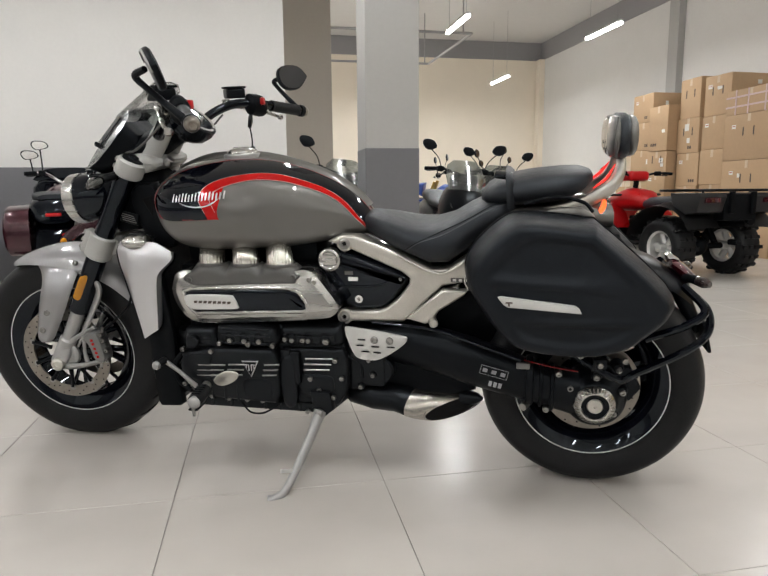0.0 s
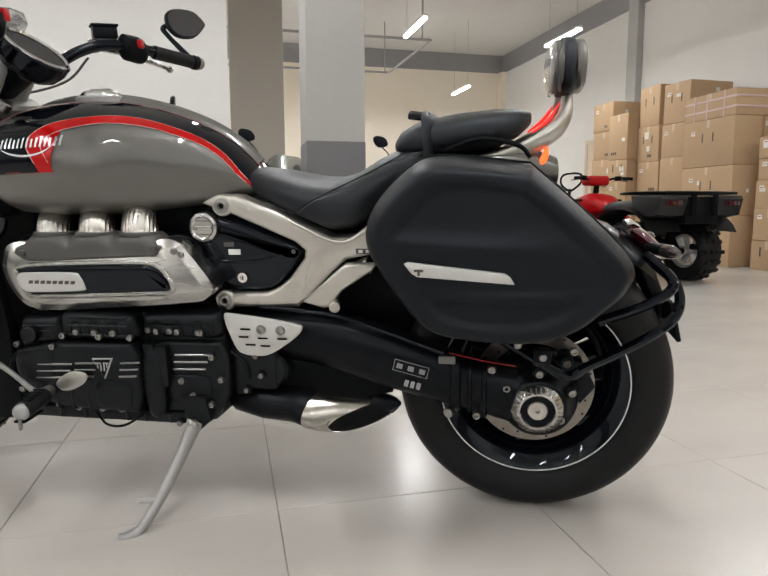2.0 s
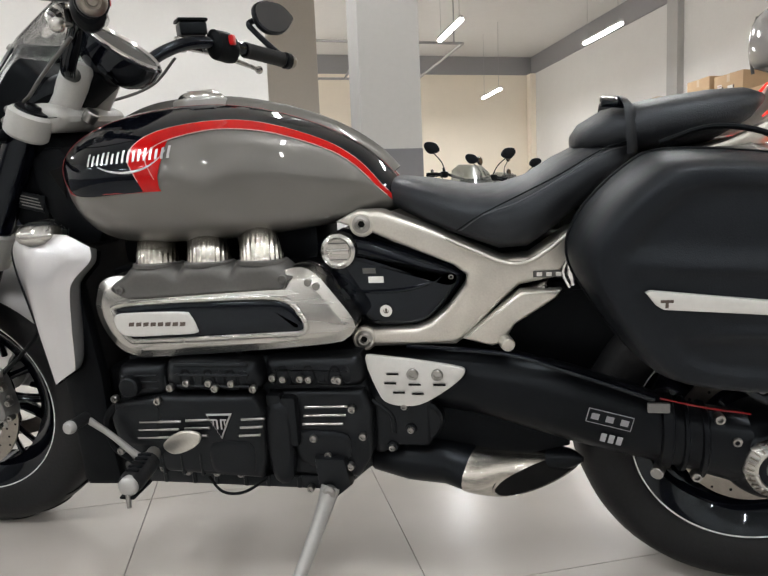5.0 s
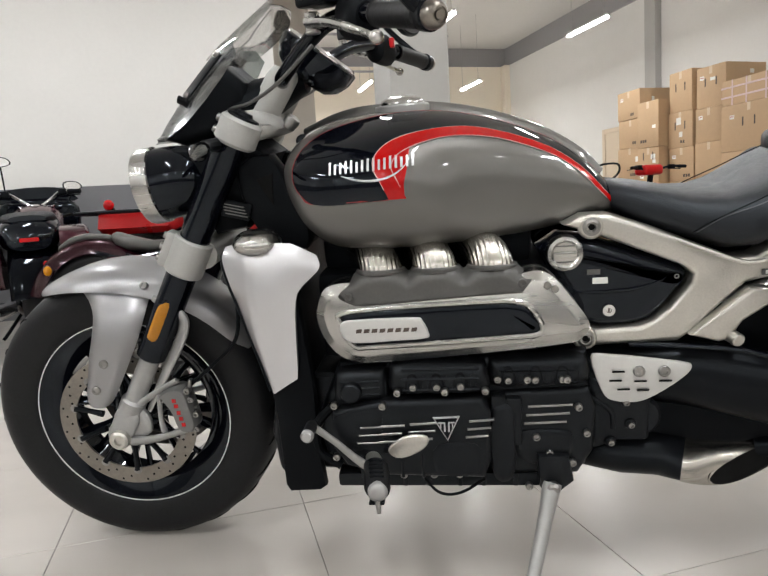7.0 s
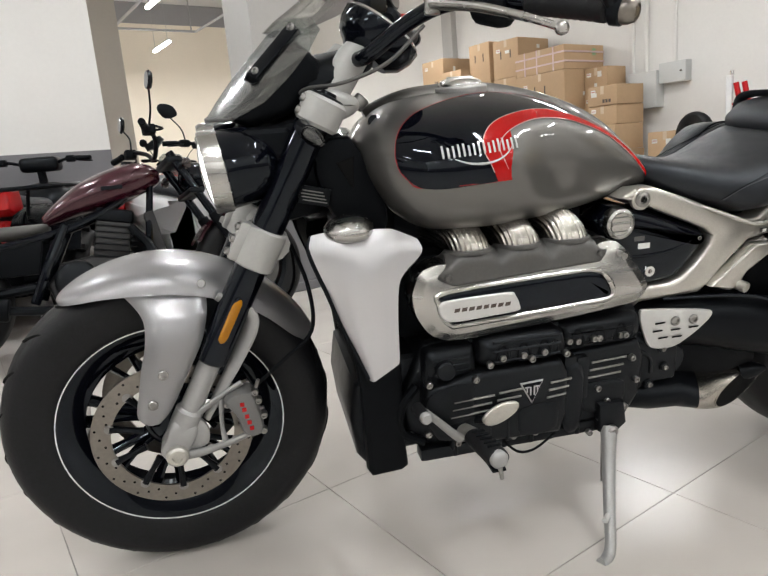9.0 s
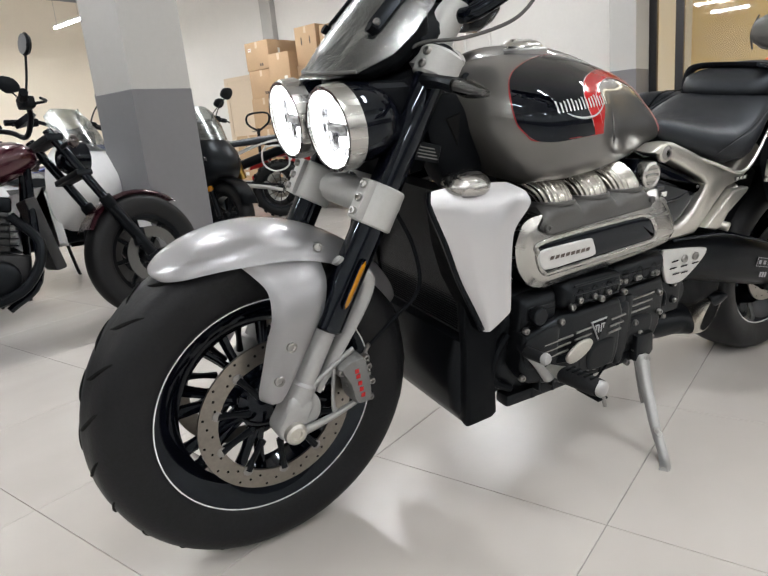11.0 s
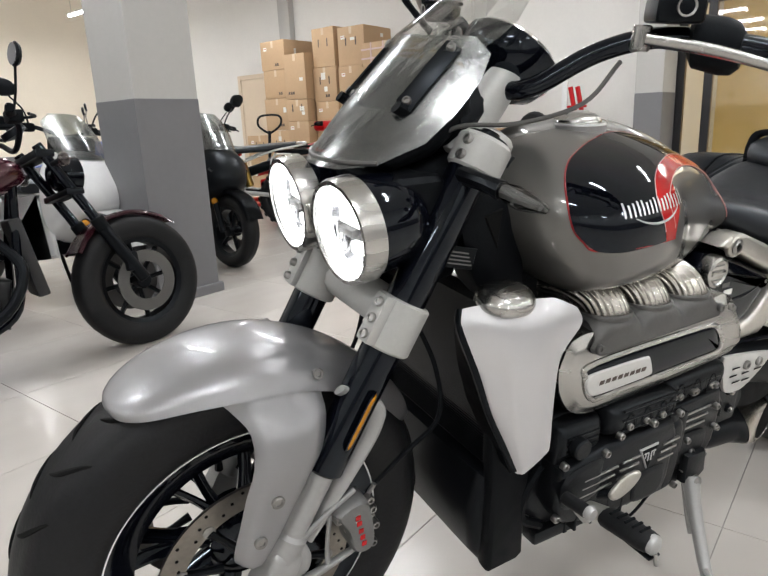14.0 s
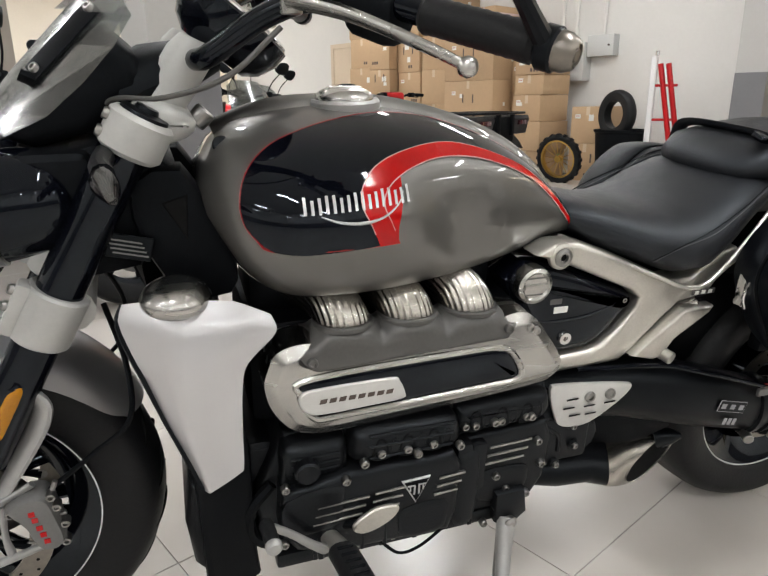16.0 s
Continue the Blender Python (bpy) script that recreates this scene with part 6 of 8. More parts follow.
for k in range(30):
    a = 2 * math.pi * k / 30
    bp("cap_notch", box((0, 0, 0), (0.011, 0.0016, 0.0028), 0, 1, Matrix.Translation((0.004 + 0.0468 * math.cos(a), 0.2078, 0.309 + 0.0468 * math.sin(a))) @ Matrix.Rotation(-a, 4, "Y") @ Matrix.Rotation(radians(-38), 4, "Z")), "disc", hub_, smooth=0)
for x, z in ((-0.066, 0.346), (-0.046, 0.283), (0.002, 0.385), (-0.052, 0.410), (0.068, 0.35)):
    bp("housing_lug", lathe(smooth_profile([(0, 0.012), (0.010, 0.012), (0.014, 0.006), (0.017, -0.03)], 2), (x, 0.176, z), (0, 1, 0), 18), "satin", fd)
    for b_ in bolts([(x, 0.188, z)], 0.0085, (0, 1, 0), 0.008):
        bp("bolt", b_, "bolt", fd)
for x, r_, wd in ((0.175, 0.072, 0.022), (0.145, 0.068, 0.012), (0.115, 0.070, 0.014)):
    bp("arm_collar", loft([[(x + o, 0.150 + (r_ * 0.72 - q) * math.cos(2 * math.pi * j / 24), 0.352 - (0.175 - x) * 0.3 + (r_ - q) * math.sin(2 * math.pi * j / 24)) for j in range(24)] for o, q in ((-wd / 2, 0.006), (-wd / 2 + 0.003, 0), (wd / 2 - 0.003, 0), (wd / 2, 0.006))]), "satin", sa, "black collar round the arm")
for x, z in ((0.10, 0.395), (0.13, 0.29)):
    for b_ in bolts([(x, 0.195, z)], 0.009, (0, 1, 0), 0.012):
        bp("bolt", b_, "bolt", sa)
bp("fluid_plug", rod((0.180, 0.17, 0.29), (0.192, 0.195, 0.288), 0.011, seg=12), "bolt", sa)
tilt = Matrix.Rotation(radians(-14), 4, "Y")
wl = bp("warning_label", box((0.270, 0.1965, 0.388), (0.076, 0.001, 0.026), 0.0003, 1, tilt), "thread", sa, "small warning label with white rim")
bp("label_field", box((0.270, 0.1972, 0.388), (0.073, 0.0008, 0.023), 0.0002, 1, tilt), "satin", wl, smooth=0)
for k in range(3):
    bp("label_mark", box((0.294 - 0.024 * k, 0.1977, 0.3940 - 0.006 * k), (0.013, 0.0006, 0.011), 0, 1, tilt), "thread", wl, smooth=0)
    bp("label_mark", box((0.280 - 0.013 * k, 0.1965, 0.3545 - 0.003 * k), (0.009, 0.0008, 0.015), 0, 1, tilt), "thread", wl, smooth=0)
bp("pump_cap", box((0.193, 0.196, 0.411), (0.036, 0.008, 0.018), 0.003, 2), "caliper", sa, "small grey cap")
bp("cable", tube([(0.62, 0.14, 0.50), (0.45, 0.165, 0.495), (0.36, 0.18, 0.475), (0.20, 0.195, 0.425)], 0.0045, 8, 6), "gloss", sa, "black hose along the arm")
bp("cable", tube([(0.19, 0.19, 0.425), (0.12, 0.198, 0.413), (0.05, 0.19, 0.40)], 0.0017, 8, 5), "redline", sa, "thin red cable")
bp("caliper_clamp", plate([(-0.02, 0.41), (-0.09, 0.40), (-0.12, 0.34), (-0.09, 0.30), (-0.04, 0.36)], 0.10, 0.15, 0.01, 2), "satin", sa, "black rear brake caliper")
bp("collector_box", plate([(0.74, 0.40), (0.45, 0.38), (0.325, 0.36), (0.325, 0.29), (0.40, 0.27), (0.70, 0.25)], -0.10, 0.118, 0.02, 2), "matte", None, "black exhaust collector box")


def slash_ring(q, grow=1.0, fat=1.0):
    """A ring that passes from the round body (q = 0) to the slash-cut oval mouth (q = 1)."""
    out = []
    for j in range(40):
        a = 2 * math.pi * j / 40
        ca, sa_ = math.cos(a), math.sin(a)
        p = Vector((0.56, 0.085 + 0.082 * ca, 0.258 + 0.050 * sa_))
        m_ = Vector((0.385 + 0.080 * grow * ca - 0.012 * sa_, 0.136 + 0.024 * ca - 0.012 * sa_, 0.243 - 0.020 * ca + 0.026 * grow * sa_))
        w = p.lerp(m_, q)
        w.y += 0.012 * math.sin(math.pi * q) * max(0.0, ca)
        out.append(w)
    mid = sum(out, Vector()) / 40
    return [mid + (w - mid) * fat for w in out]


front_rings = [[(x, y0 + ry * math.cos(2 * math.pi * j / 40), z + rz * math.sin(2 * math.pi * j / 40)) for j in range(40)] for x, y0, ry, z, rz in ((0.735, 0.05, 0.05, 0.272, 0.030), (0.70, 0.07, 0.078, 0.268, 0.044), (0.63, 0.08, 0.084, 0.262, 0.051))]
ex = bp("silencer", loft(front_rings + [slash_ring(q) for q in (0.0, 0.12, 0.22, 0.32, 0.42)], True), "satin", None, "satin black silencer", 50)
bp("silencer_sleeve", loft([slash_ring(0.36, 1, 0.99), slash_ring(0.36, 1, 1.03), slash_ring(0.45, 1, 1.03), slash_ring(0.6, 1, 1.03), slash_ring(0.8, 1, 1.02), slash_ring(0.96, 1, 1.01), slash_ring(1.0, 1, 0.985), slash_ring(0.995, 1, 0.965), slash_ring(0.9, 1, 0.93)], False), "steel", ex, "brushed stainless silencer mouth", 50)
bp("outlet", loft([slash_ring(0.985, 1, 0.955), slash_ring(0.85, 1, 0.86), slash_ring(0.6, 1, 0.6)], True), "groove", ex, "dark slash-cut outlet")
bp("silencer_tail", tube([(0.36, 0.10, 0.262), (0.325, 0.115, 0.270), (0.305, 0.125, 0.274)], [0.028, 0.018, 0.006], 12, 4), "satin", ex)

# rear wheel ---------------------------------------------------------------------
RC = Vector((0.005, 0, 0.316))
rw = wheel_parts(RC, 0.313, 0.225, 0.206, 9, bp, 0.08, fat=2.4, dish=-0.05)
brake_disc(RC, 0.085, 0.100, 0.134, bp, rw, 24, False)

# seat, pillion pad, back rest ------------------------------------------------------
def pad(rows, n=22, p=3.0):
    """A cushion: x, half width, bottom, top, roundness."""
    return loft([oval((x, 0, (zb + zt) / 2), hw, (zt - zb) / 2, n, pp) for x, hw, zb, zt, pp in rows])


seat = bp("seat", pad([(0.665, 0.05, 0.765, 0.795, 2.2), (0.64, 0.085, 0.745, 0.805, 2.6), (0.58, 0.125, 0.715, 0.796, 2.8), (0.51, 0.160, 0.690, 0.780, 2.8), (0.45, 0.180, 0.668, 0.778, 2.8), (0.40, 0.182, 0.670, 0.792, 2.8), (0.35, 0.172, 0.705, 0.822, 2.8), (0.30, 0.155, 0.745, 0.845, 2.8), (0.25, 0.14, 0.785, 0.852, 2.6), (0.215, 0.10, 0.815, 0.845, 2.2)]), "leather", None, "black stitched vinyl rider seat", 60)
for s in (1, -1):
    for o in (0.0, 0.007):
        pts = [(0.52 - o, 0.158, 0.715), (0.48 - o, 0.172, 0.742), (0.42 - o, 0.176, 0.770 - o), (0.35, 0.165, 0.802 - o), (0.28, 0.146, 0.838 - o), (0.23, 0.125, 0.848 - o)]
        bp("stitching", tube([(x, s * (y + 0.006), z) for x, y, z in pts], 0.0008 if o else 0.0012, 6, 6), "stitch" if o else "matte", seat, "fine grey stitching" if o else "sewn seam")
    bp("seat_trim", tube([(x, s * y, z) for x, y, z in ((0.66, 0.075, 0.745), (0.58, 0.118, 0.715), (0.50, 0.155, 0.683), (0.43, 0.172, 0.658), (0.38, 0.172, 0.672), (0.30, 0.155, 0.735), (0.22, 0.13, 0.80))], 0.0045, 8, 6), "cast", seat, "pale trim under the seat")
pil = bp("pillion_seat", pad([(0.315, 0.06, 0.835, 0.862, 2.2), (0.30, 0.11, 0.825, 0.880, 2.6), (0.26, 0.135, 0.822, 0.902, 2.8), (0.18, 0.145, 0.826, 0.915, 3), (0.10, 0.145, 0.838, 0.922, 3), (0.055, 0.135, 0.862, 0.922, 2.8), (0.03, 0.10, 0.885, 0.915, 2.4)]), "leather", None, "black padded pillion seat", 60)
bp("strap", tube([(0.235, 0.142, 0.828), (0.238, 0.140, 0.875), (0.24, 0.115, 0.908), (0.24, 0.0, 0.914), (0.24, -0.115, 0.908), (0.238, -0.140, 0.875), (0.235, -0.142, 0.828)], 0.014, 8, 5, flat=0.25), "leather", pil, "black strap over the pillion seat")
bp("buckle", box((0.258, 0.10, 0.910), (0.045, 0.030, 0.012), 0.004, 2, Matrix.Rotation(radians(-8), 4, "Y") @ Matrix.Rotation(radians(-18), 4, "X")), "gloss", pil, "black buckle")
bp("seat_base", pad([(0.30, 0.13, 0.76, 0.83, 3), (0.15, 0.14, 0.76, 0.832, 3), (0.05, 0.12, 0.77, 0.85, 3), (-0.03, 0.08, 0.76, 0.82, 2.4)]), "tank", None, "grey tail panel under the pillion seat")
for s in (1, -1):
    bp("tail_panel", plate([(0.22, 0.785), (0.16, 0.822), (0.06, 0.830), (0.02, 0.80), (0.05, 0.775)], s * 0.11, s * 0.15, 0.012, 3, 2), "tank", None, "grey metallic tail panel")
    bp("backrest_stay", tube([(0.17, s * 0.10, 0.808), (0.08, s * 0.10, 0.825), (0.0, s * 0.085, 0.862), (-0.035, s * 0.06, 0.895), (-0.045, s * 0.04, 0.935), (-0.042, s * 0.03, 0.965)], [0.016, 0.020, 0.023, 0.023, 0.019, 0.014], 14, 6, flat=0.65), "cast", None, "cast alloy back rest stay")
    bp("tie_cord", tube([(0.20, s * 0.165, 0.842), (0.13, s * 0.178, 0.862), (0.06, s * 0.185, 0.850), (0.035, s * 0.19, 0.826)], 0.0045, 8, 5), "matte", None, "black elastic cord over the pannier")
    lit = bp("rear_light_strip", tube([(0.030, s * 0.090, 0.779), (0.014, s * 0.091, 0.800), (0.000, s * 0.090, 0.823), (-0.003, s * 0.086, 0.842)], [0.004, 0.0075, 0.0085, 0.005], 8, 5, flat=0.7), "amber_on", None, "glowing orange rear marker")
    bp("red_side_lens", tube([(0.026, s * 0.082, 0.872), (-0.006, s * 0.073, 0.897), (-0.028, s * 0.054, 0.930)], [0.002, 0.005, 0.002], 8, 4, flat=0.6), "tail_on", None, "lit red lens along the stay")
def padded(cx, rows, n=28):
    """An upright cushion: height, half width, half thickness, with full rounded edges."""
    def e(v):
        return math.copysign(abs(v) ** 0.62, v)
    return loft([[(cx + tx * e(math.cos(2 * math.pi * k / n)), hw * e(math.sin(2 * math.pi * k / n)), z) for k in range(n)] for z, hw, tx in rows])


br = bp("backrest", padded(-0.040, ((0.944, 0.05, 0.010), (0.951, 0.090, 0.017), (0.968, 0.115, 0.021), (0.99, 0.124, 0.022), (1.015, 0.124, 0.022), (1.038, 0.112, 0.020), (1.053, 0.085, 0.015), (1.060, 0.045, 0.008))), "leather", None, "black padded pillion back rest", 60)
for o, nm in ((0.018, "front_shell"), (-0.020, "back_shell")):
    bp(nm, padded(-0.040 + o, ((0.949, 0.048, 0.008), (0.956, 0.086, 0.013), (0.970, 0.110, 0.017), (0.99, 0.120, 0.018), (1.015, 0.120, 0.018), (1.036, 0.108, 0.016), (1.049, 0.081, 0.012), (1.055, 0.042, 0.007))), "tank", br, "grey padded shell", 60)
for s in (1, -1):
    bp("piping", tube([(-0.022, s * 0.11, 0.95), (-0.016, s * 0.118, 1.0), (-0.022, s * 0.105, 1.05)], 0.003, 6, 5), "greycap", br, "grey piping")

# panniers --------------------------------------------------------------------------
BAG = [(0.342, 0.685), (0.325, 0.745), (0.265, 0.808), (0.205, 0.832), (0.06, 0.818), (0.02, 0.800), (-0.132, 0.66), (-0.140, 0.605), (-0.095, 0.555), (-0.04, 0.513), (0.05, 0.492), (0.18, 0.500), (0.245, 0.53), (0.312, 0.62)]


def bag_ring(y, k, dx=0.0, dz=0.0):
    cx, cz = 0.10, 0.665
    pts = smooth_path([(cx + (x - cx) * k + dx, y, cz + (z - cz) * k + dz) for x, z in BAG], 4, True)
    return [tuple(p) for p in pts]


for s in (1, -1):
    sp_ = [(0.165, 0.94), (0.20, 1.0), (0.225, 1.012), (0.228, 1.0), (0.232, 1.0), (0.235, 1.010), (0.28, 1.0), (0.32, 0.975), (0.345, 0.94), (0.360, 0.90), (0.3655, 0.875)]
    rings = [bag_ring(s * y, k) for y, k in sp_]
    for q in range(1, 30):
        k = 0.875 * (1 - q / 30)
        ring = []
        for x, y, z in bag_ring(0, k):
            dome = 0.3655 + 0.014 * (1 - (k / 0.875) ** 2)
            inner = 1 / (1 + math.exp((k - 0.74) / 0.016))
            ridge = max(math.exp(-((z - 0.682 + (0.1 - x) * 0.04) / 0.016) ** 2), math.exp(-((z - 0.596) / 0.014) ** 2), 0.55 if 0.60 < z < 0.68 else 0)
            ring.append((x, s * (dome - 0.0125 * inner * (1 - ridge)), z))
        rings.append(ring)
    bg = bp("pannier", loft(rings), "bagskin", None, "black vinyl covered hard pannier", 50)
    bp("lid_seam", tube([Vector(p) for p in bag_ring(s * 0.230, 1.010)[::4]], 0.0035, 6, 4, True), "matte", bg, "black lid seam")
    em = bp("lid_badge", plate([(0.258, 0.655), (0.252, 0.658), (0.085, 0.640), (0.075, 0.634), (0.068, 0.621), (0.235, 0.632), (0.245, 0.638)], s * 0.372, s * 0.3825, 0.002, 2), "alu_white", bg, "brushed metal badge strip")
    bp("badge_mark", box((0.232, s * 0.3829, 0.644), (0.016, 0.001, 0.004)), "ink", em, smooth=0)
    bp("badge_mark", box((0.232, s * 0.3829, 0.640), (0.004, 0.001, 0.010)), "ink", em, smooth=0)
    bp("latch", box((0.335, s * 0.20, 0.655), (0.012, 0.02, 0.06), 0.004, 2), "chrome", bg, "bright latch")
    bp("latch_wire", tube([(0.338, s * 0.215, 0.68), (0.348, s * 0.215, 0.65), (0.338, s * 0.215, 0.625)], 0.003, 6, 4), "chrome", bg)

# tail ------------------------------------------------------------------------------
rm = bp("rear_mudguard", loft([[(RC.x + rr * math.cos(radians(a)), hw * math.sin((2 * k / 12 - 1) * 1.3) / math.sin(1.3), RC.z + (rr - 0.05 * abs(2 * k / 12 - 1) ** 2.5) * math.sin(radians(a))) for k in range(13)] for a, rr, hw in ((70, 0.40, 0.12), (100, 0.395, 0.125), (114, 0.388, 0.12), (124, 0.38, 0.105), (131, 0.375, 0.08))], caps=False, closed=False), "satin", None, "satin black rear mudguard")
bp("hugger", plate([(0.56, 0.50), (0.42, 0.60), (0.26, 0.68), (0.16, 0.62), (0.19, 0.50), (0.26, 0.43), (0.34, 0.40), (0.52, 0.40)], -0.075, 0.075, 0.02, 2), "matte", None, "black inner mudguard ahead of the rear wheel")
bp("hugger_rib", tube([(0.50, 0.078, 0.53), (0.40, 0.08, 0.585), (0.30, 0.08, 0.60)], 0.012, 8, 4), "matte", None, "black hose beside the shock")
bp("tail_arm", tube([(-0.16, 0, 0.62), (-0.215, 0, 0.60), (-0.245, 0, 0.54), (-0.27, 0, 0.49), (-0.275, 0, 0.46)], [0.035, 0.03, 0.022, 0.018, 0.014], 12, 5), "satin", None, "black plate holder arm")
bp("plate_holder", box((-0.288, 0, 0.47), (0.010, 0.16, 0.09), 0.004, 2, Matrix.Rotation(radians(14), 4, "Y")), "matte", None, "black plate holder")
tl = bp("tail_light", loft([oval((-0.192, 0, 0.664), 0.042, 0.010, 16), oval((-0.21, 0, 0.652), 0.055, 0.018, 16), oval((-0.235, 0, 0.632), 0.055, 0.022, 16), oval((-0.262, 0, 0.612), 0.045, 0.016, 16), oval((-0.272, 0, 0.604), 0.03, 0.008, 16)]), "tail_red", None, "dark red tail light")
bp("light_cap", loft([oval((-0.185, 0, 0.674), 0.03, 0.004, 12), oval((-0.198, 0, 0.676), 0.034, 0.007, 12), oval((-0.214, 0, 0.668), 0.024, 0.004, 12)]), "chrome", tl, "bright lamp cap")
for s in (1, -1):
    ts = bp("rear_signal", tube([(-0.225, s * 0.045, 0.628), (-0.238, s * 0.062, 0.628), (-0.250, s * 0.078, 0.627)], [0.013, 0.012, 0.0135], 12, 4), "satin", None, "black rear indicator")
    bp("signal_lens", tube([(-0.250, s * 0.078, 0.627), (-0.262, s * 0.096, 0.626), (-0.272, s * 0.110, 0.625)], [0.0135, 0.0145, 0.008], 12, 4), "smoke", ts, "smoked indicator lens")
    rk = bp("pannier_rail", tube([(0.08, s * 0.20, 0.46), (-0.04, s * 0.225, 0.40), (-0.09, s * 0.235, 0.425), (-0.20, s * 0.235, 0.49), (-0.25, s * 0.21, 0.53), (-0.255, s * 0.17, 0.575), (-0.22, s * 0.12, 0.61)], 0.010, 10, 7), "gloss", None, "gloss black tubular pannier rail")
    bp("upper_rail", tube([(-0.10, s * 0.235, 0.515), (-0.19, s * 0.24, 0.555), (-0.235, s * 0.22, 0.59), (-0.20, s * 0.15, 0.63)], 0.010, 10, 6), "gloss", rk)
    bp("rail_clamp", box((0.0, s * 0.215, 0.435), (0.035, 0.02, 0.03), 0.005, 2), "satin", rk)
    for b_ in bolts([(0.0, s * 0.226, 0.435), (-0.06, s * 0.226, 0.45), (0.05, s * 0.226, 0.46)], 0.008, (0, s, 0)):
        bp("bolt", b_, "bolt", rk)
    bp("pannier_frame", box((0.10, s * 0.17, 0.60), (0.26, 0.03, 0.20), 0.008, 2), "matte", None, "black pannier mounting frame")
bp("under_tray", box((0.12, 0, 0.70), (0.34, 0.22, 0.12), 0.02, 2), "matte", None, "black under tray")


# ---------------------------------------------------------------- cartons along the east wall
def carton(size, m, label="brown corrugated cardboard carton, taped shut", marks=2, seed=0):
    """A closed carton standing on its base, with flaps, tape and paper labels. size: x, y, z."""
    rng = random.Random(seed)
    sx, sy, sz = size
    c = thing("carton", m, label, "box", "stacked cartons")
    part("body", box((0, 0, sz / 2), (sx, sy, sz - 0.004), 0.006, 2), "card", c)
    part("flap", box((-sx / 4, 0, sz - 0.001), (sx / 2 - 0.003, sy - 0.006, 0.004)), "card", c, smooth=0)
    part("flap", box((sx / 4, 0, sz - 0.001), (sx / 2 - 0.003, sy - 0.006, 0.004)), "card", c, smooth=0)
    part("tape", box((-sx / 2 - 0.0008, 0, sz - 0.05), (0.0015, 0.05, 0.10)), "tape", c, "strip of clear tape", 0)
    part("tape", box((0, 0, sz + 0.0018), (0.05, sy, 0.0015)), "tape", c, "strip of clear tape", 0)
    for k in range(marks):
        w, h = rng.uniform(0.04, 0.09), rng.uniform(0.04, 0.10)
        z = rng.uniform(0.3, 0.8) * sz
        if rng.random() < 0.55:
            lb = part("paper_label", box((-sx / 2 - 0.001, rng.uniform(-0.3, 0.3) * sy, z), (0.0015, w, h)), "label", c, "white paper label", 0)
        else:
            lb = part("paper_label", box((rng.uniform(-0.3, 0.3) * sx, -sy / 2 - 0.001, z), (w, 0.0015, h)), "label", c, "white paper label", 0)
    if rng.random() < 0.4:
        y0 = rng.choice((0.32, -0.05, -0.12))
        for j in range(rng.choice((2, 3))):
            part("print_bar", box((-sx / 2 - 0.001, sy * y0 - j * 0.045, 0.1 * sz + 0.03), (0.0015, 0.032, 0.042)), "ink", c, smooth=0)
    if rng.random() < 0.3:
        for y0 in (-0.09, 0.09):
            part("hand_slot", box((-sx / 2 - 0.001, y0, 0.62 * sz), (0.0015, 0.022, 0.11), 0.0005, 1), "ink", c, "dark hand slot", 0)
    if rng.random() < 0.6:
        lb = part("paper_label", box((-sx / 2 - 0.0012, 0.30 * sy, 0.74 * sz), (0.0015, 0.07, 0.05)), "label", c, "white paper label", 0)
        part("print_bar", box((-sx / 2 - 0.0022, 0.30 * sy, 0.75 * sz), (0.0008, 0.05, 0.008)), "redlens", lb, smooth=0)
    if rng.random() < 0.35:
        part("green_label", box((0.25 * sx, -sy / 2 - 0.0012, 0.72 * sz), (0.07, 0.0015, 0.09)), "green", c, "green printed label", 0)
    return c


def stack(x, y, sx, sy, heights, turn=0.0, seed=1, strapped=False):
    z, rng = 0.0, random.Random(seed)
    for k, h in enumerate(heights):
        c = carton((sx * rng.uniform(0.95, 1.0), sy * rng.uniform(0.95, 1.0), h), pose(x + rng.uniform(-0.015, 0.015), y + rng.uniform(-0.015, 0.015), z, 0, 0, turn + rng.uniform(-2, 2)), marks=rng.choice((0, 1, 1, 2)), seed=seed * 10 + k)
        z += h + 0.003
        if strapped and k == len(heights) - 1:
            for q in (0.33, 0.72):
                part("strapping", box((0, 0, h * q), (sx + 0.004, sy + 0.004, 0.022), 0.001, 1), "strap", c, "pale pink packing strap", 0)
            for q in (-0.28, 0.05, 0.30):
                part("strapping", box((0, sy * q, h / 2), (sx + 0.006, 0.02, h + 0.006), 0.001, 1), "strap", c, "pale pink packing strap", 0)


stack(6.01, 7.55, 0.64, 0.57, (0.43, 0.55, 0.49, 0.43, 0.43), 0, 1)
stack(5.74, 7.01, 0.35, 0.42, (0.38, 0.36, 0.36, 0.32, 0.66), 5, 9)
stack(6.20, 7.01, 0.46, 0.40, (0.53, 0.55, 0.51), 1, 12)
stack(6.09, 6.55, 0.64, 0.46, (0.43, 0.47, 0.47, 0.49, 0.55), 0, 2)
stack(6.13, 6.05, 0.69, 0.48, (0.49, 0.43, 0.47, 0.45, 0.53), 1, 13)
stack(6.15, 5.35, 0.81, 0.89, (0.62, 0.60, 0.58, 0.31), 0, 3, True)
stack(6.34, 4.74, 0.44, 0.36, (0.34, 0.38, 0.34, 0.40, 0.32), 3, 4)
stack(6.10, 4.42, 0.56, 0.46, (0.34, 0.36, 0.32, 0.24, 0.24), -3, 5)
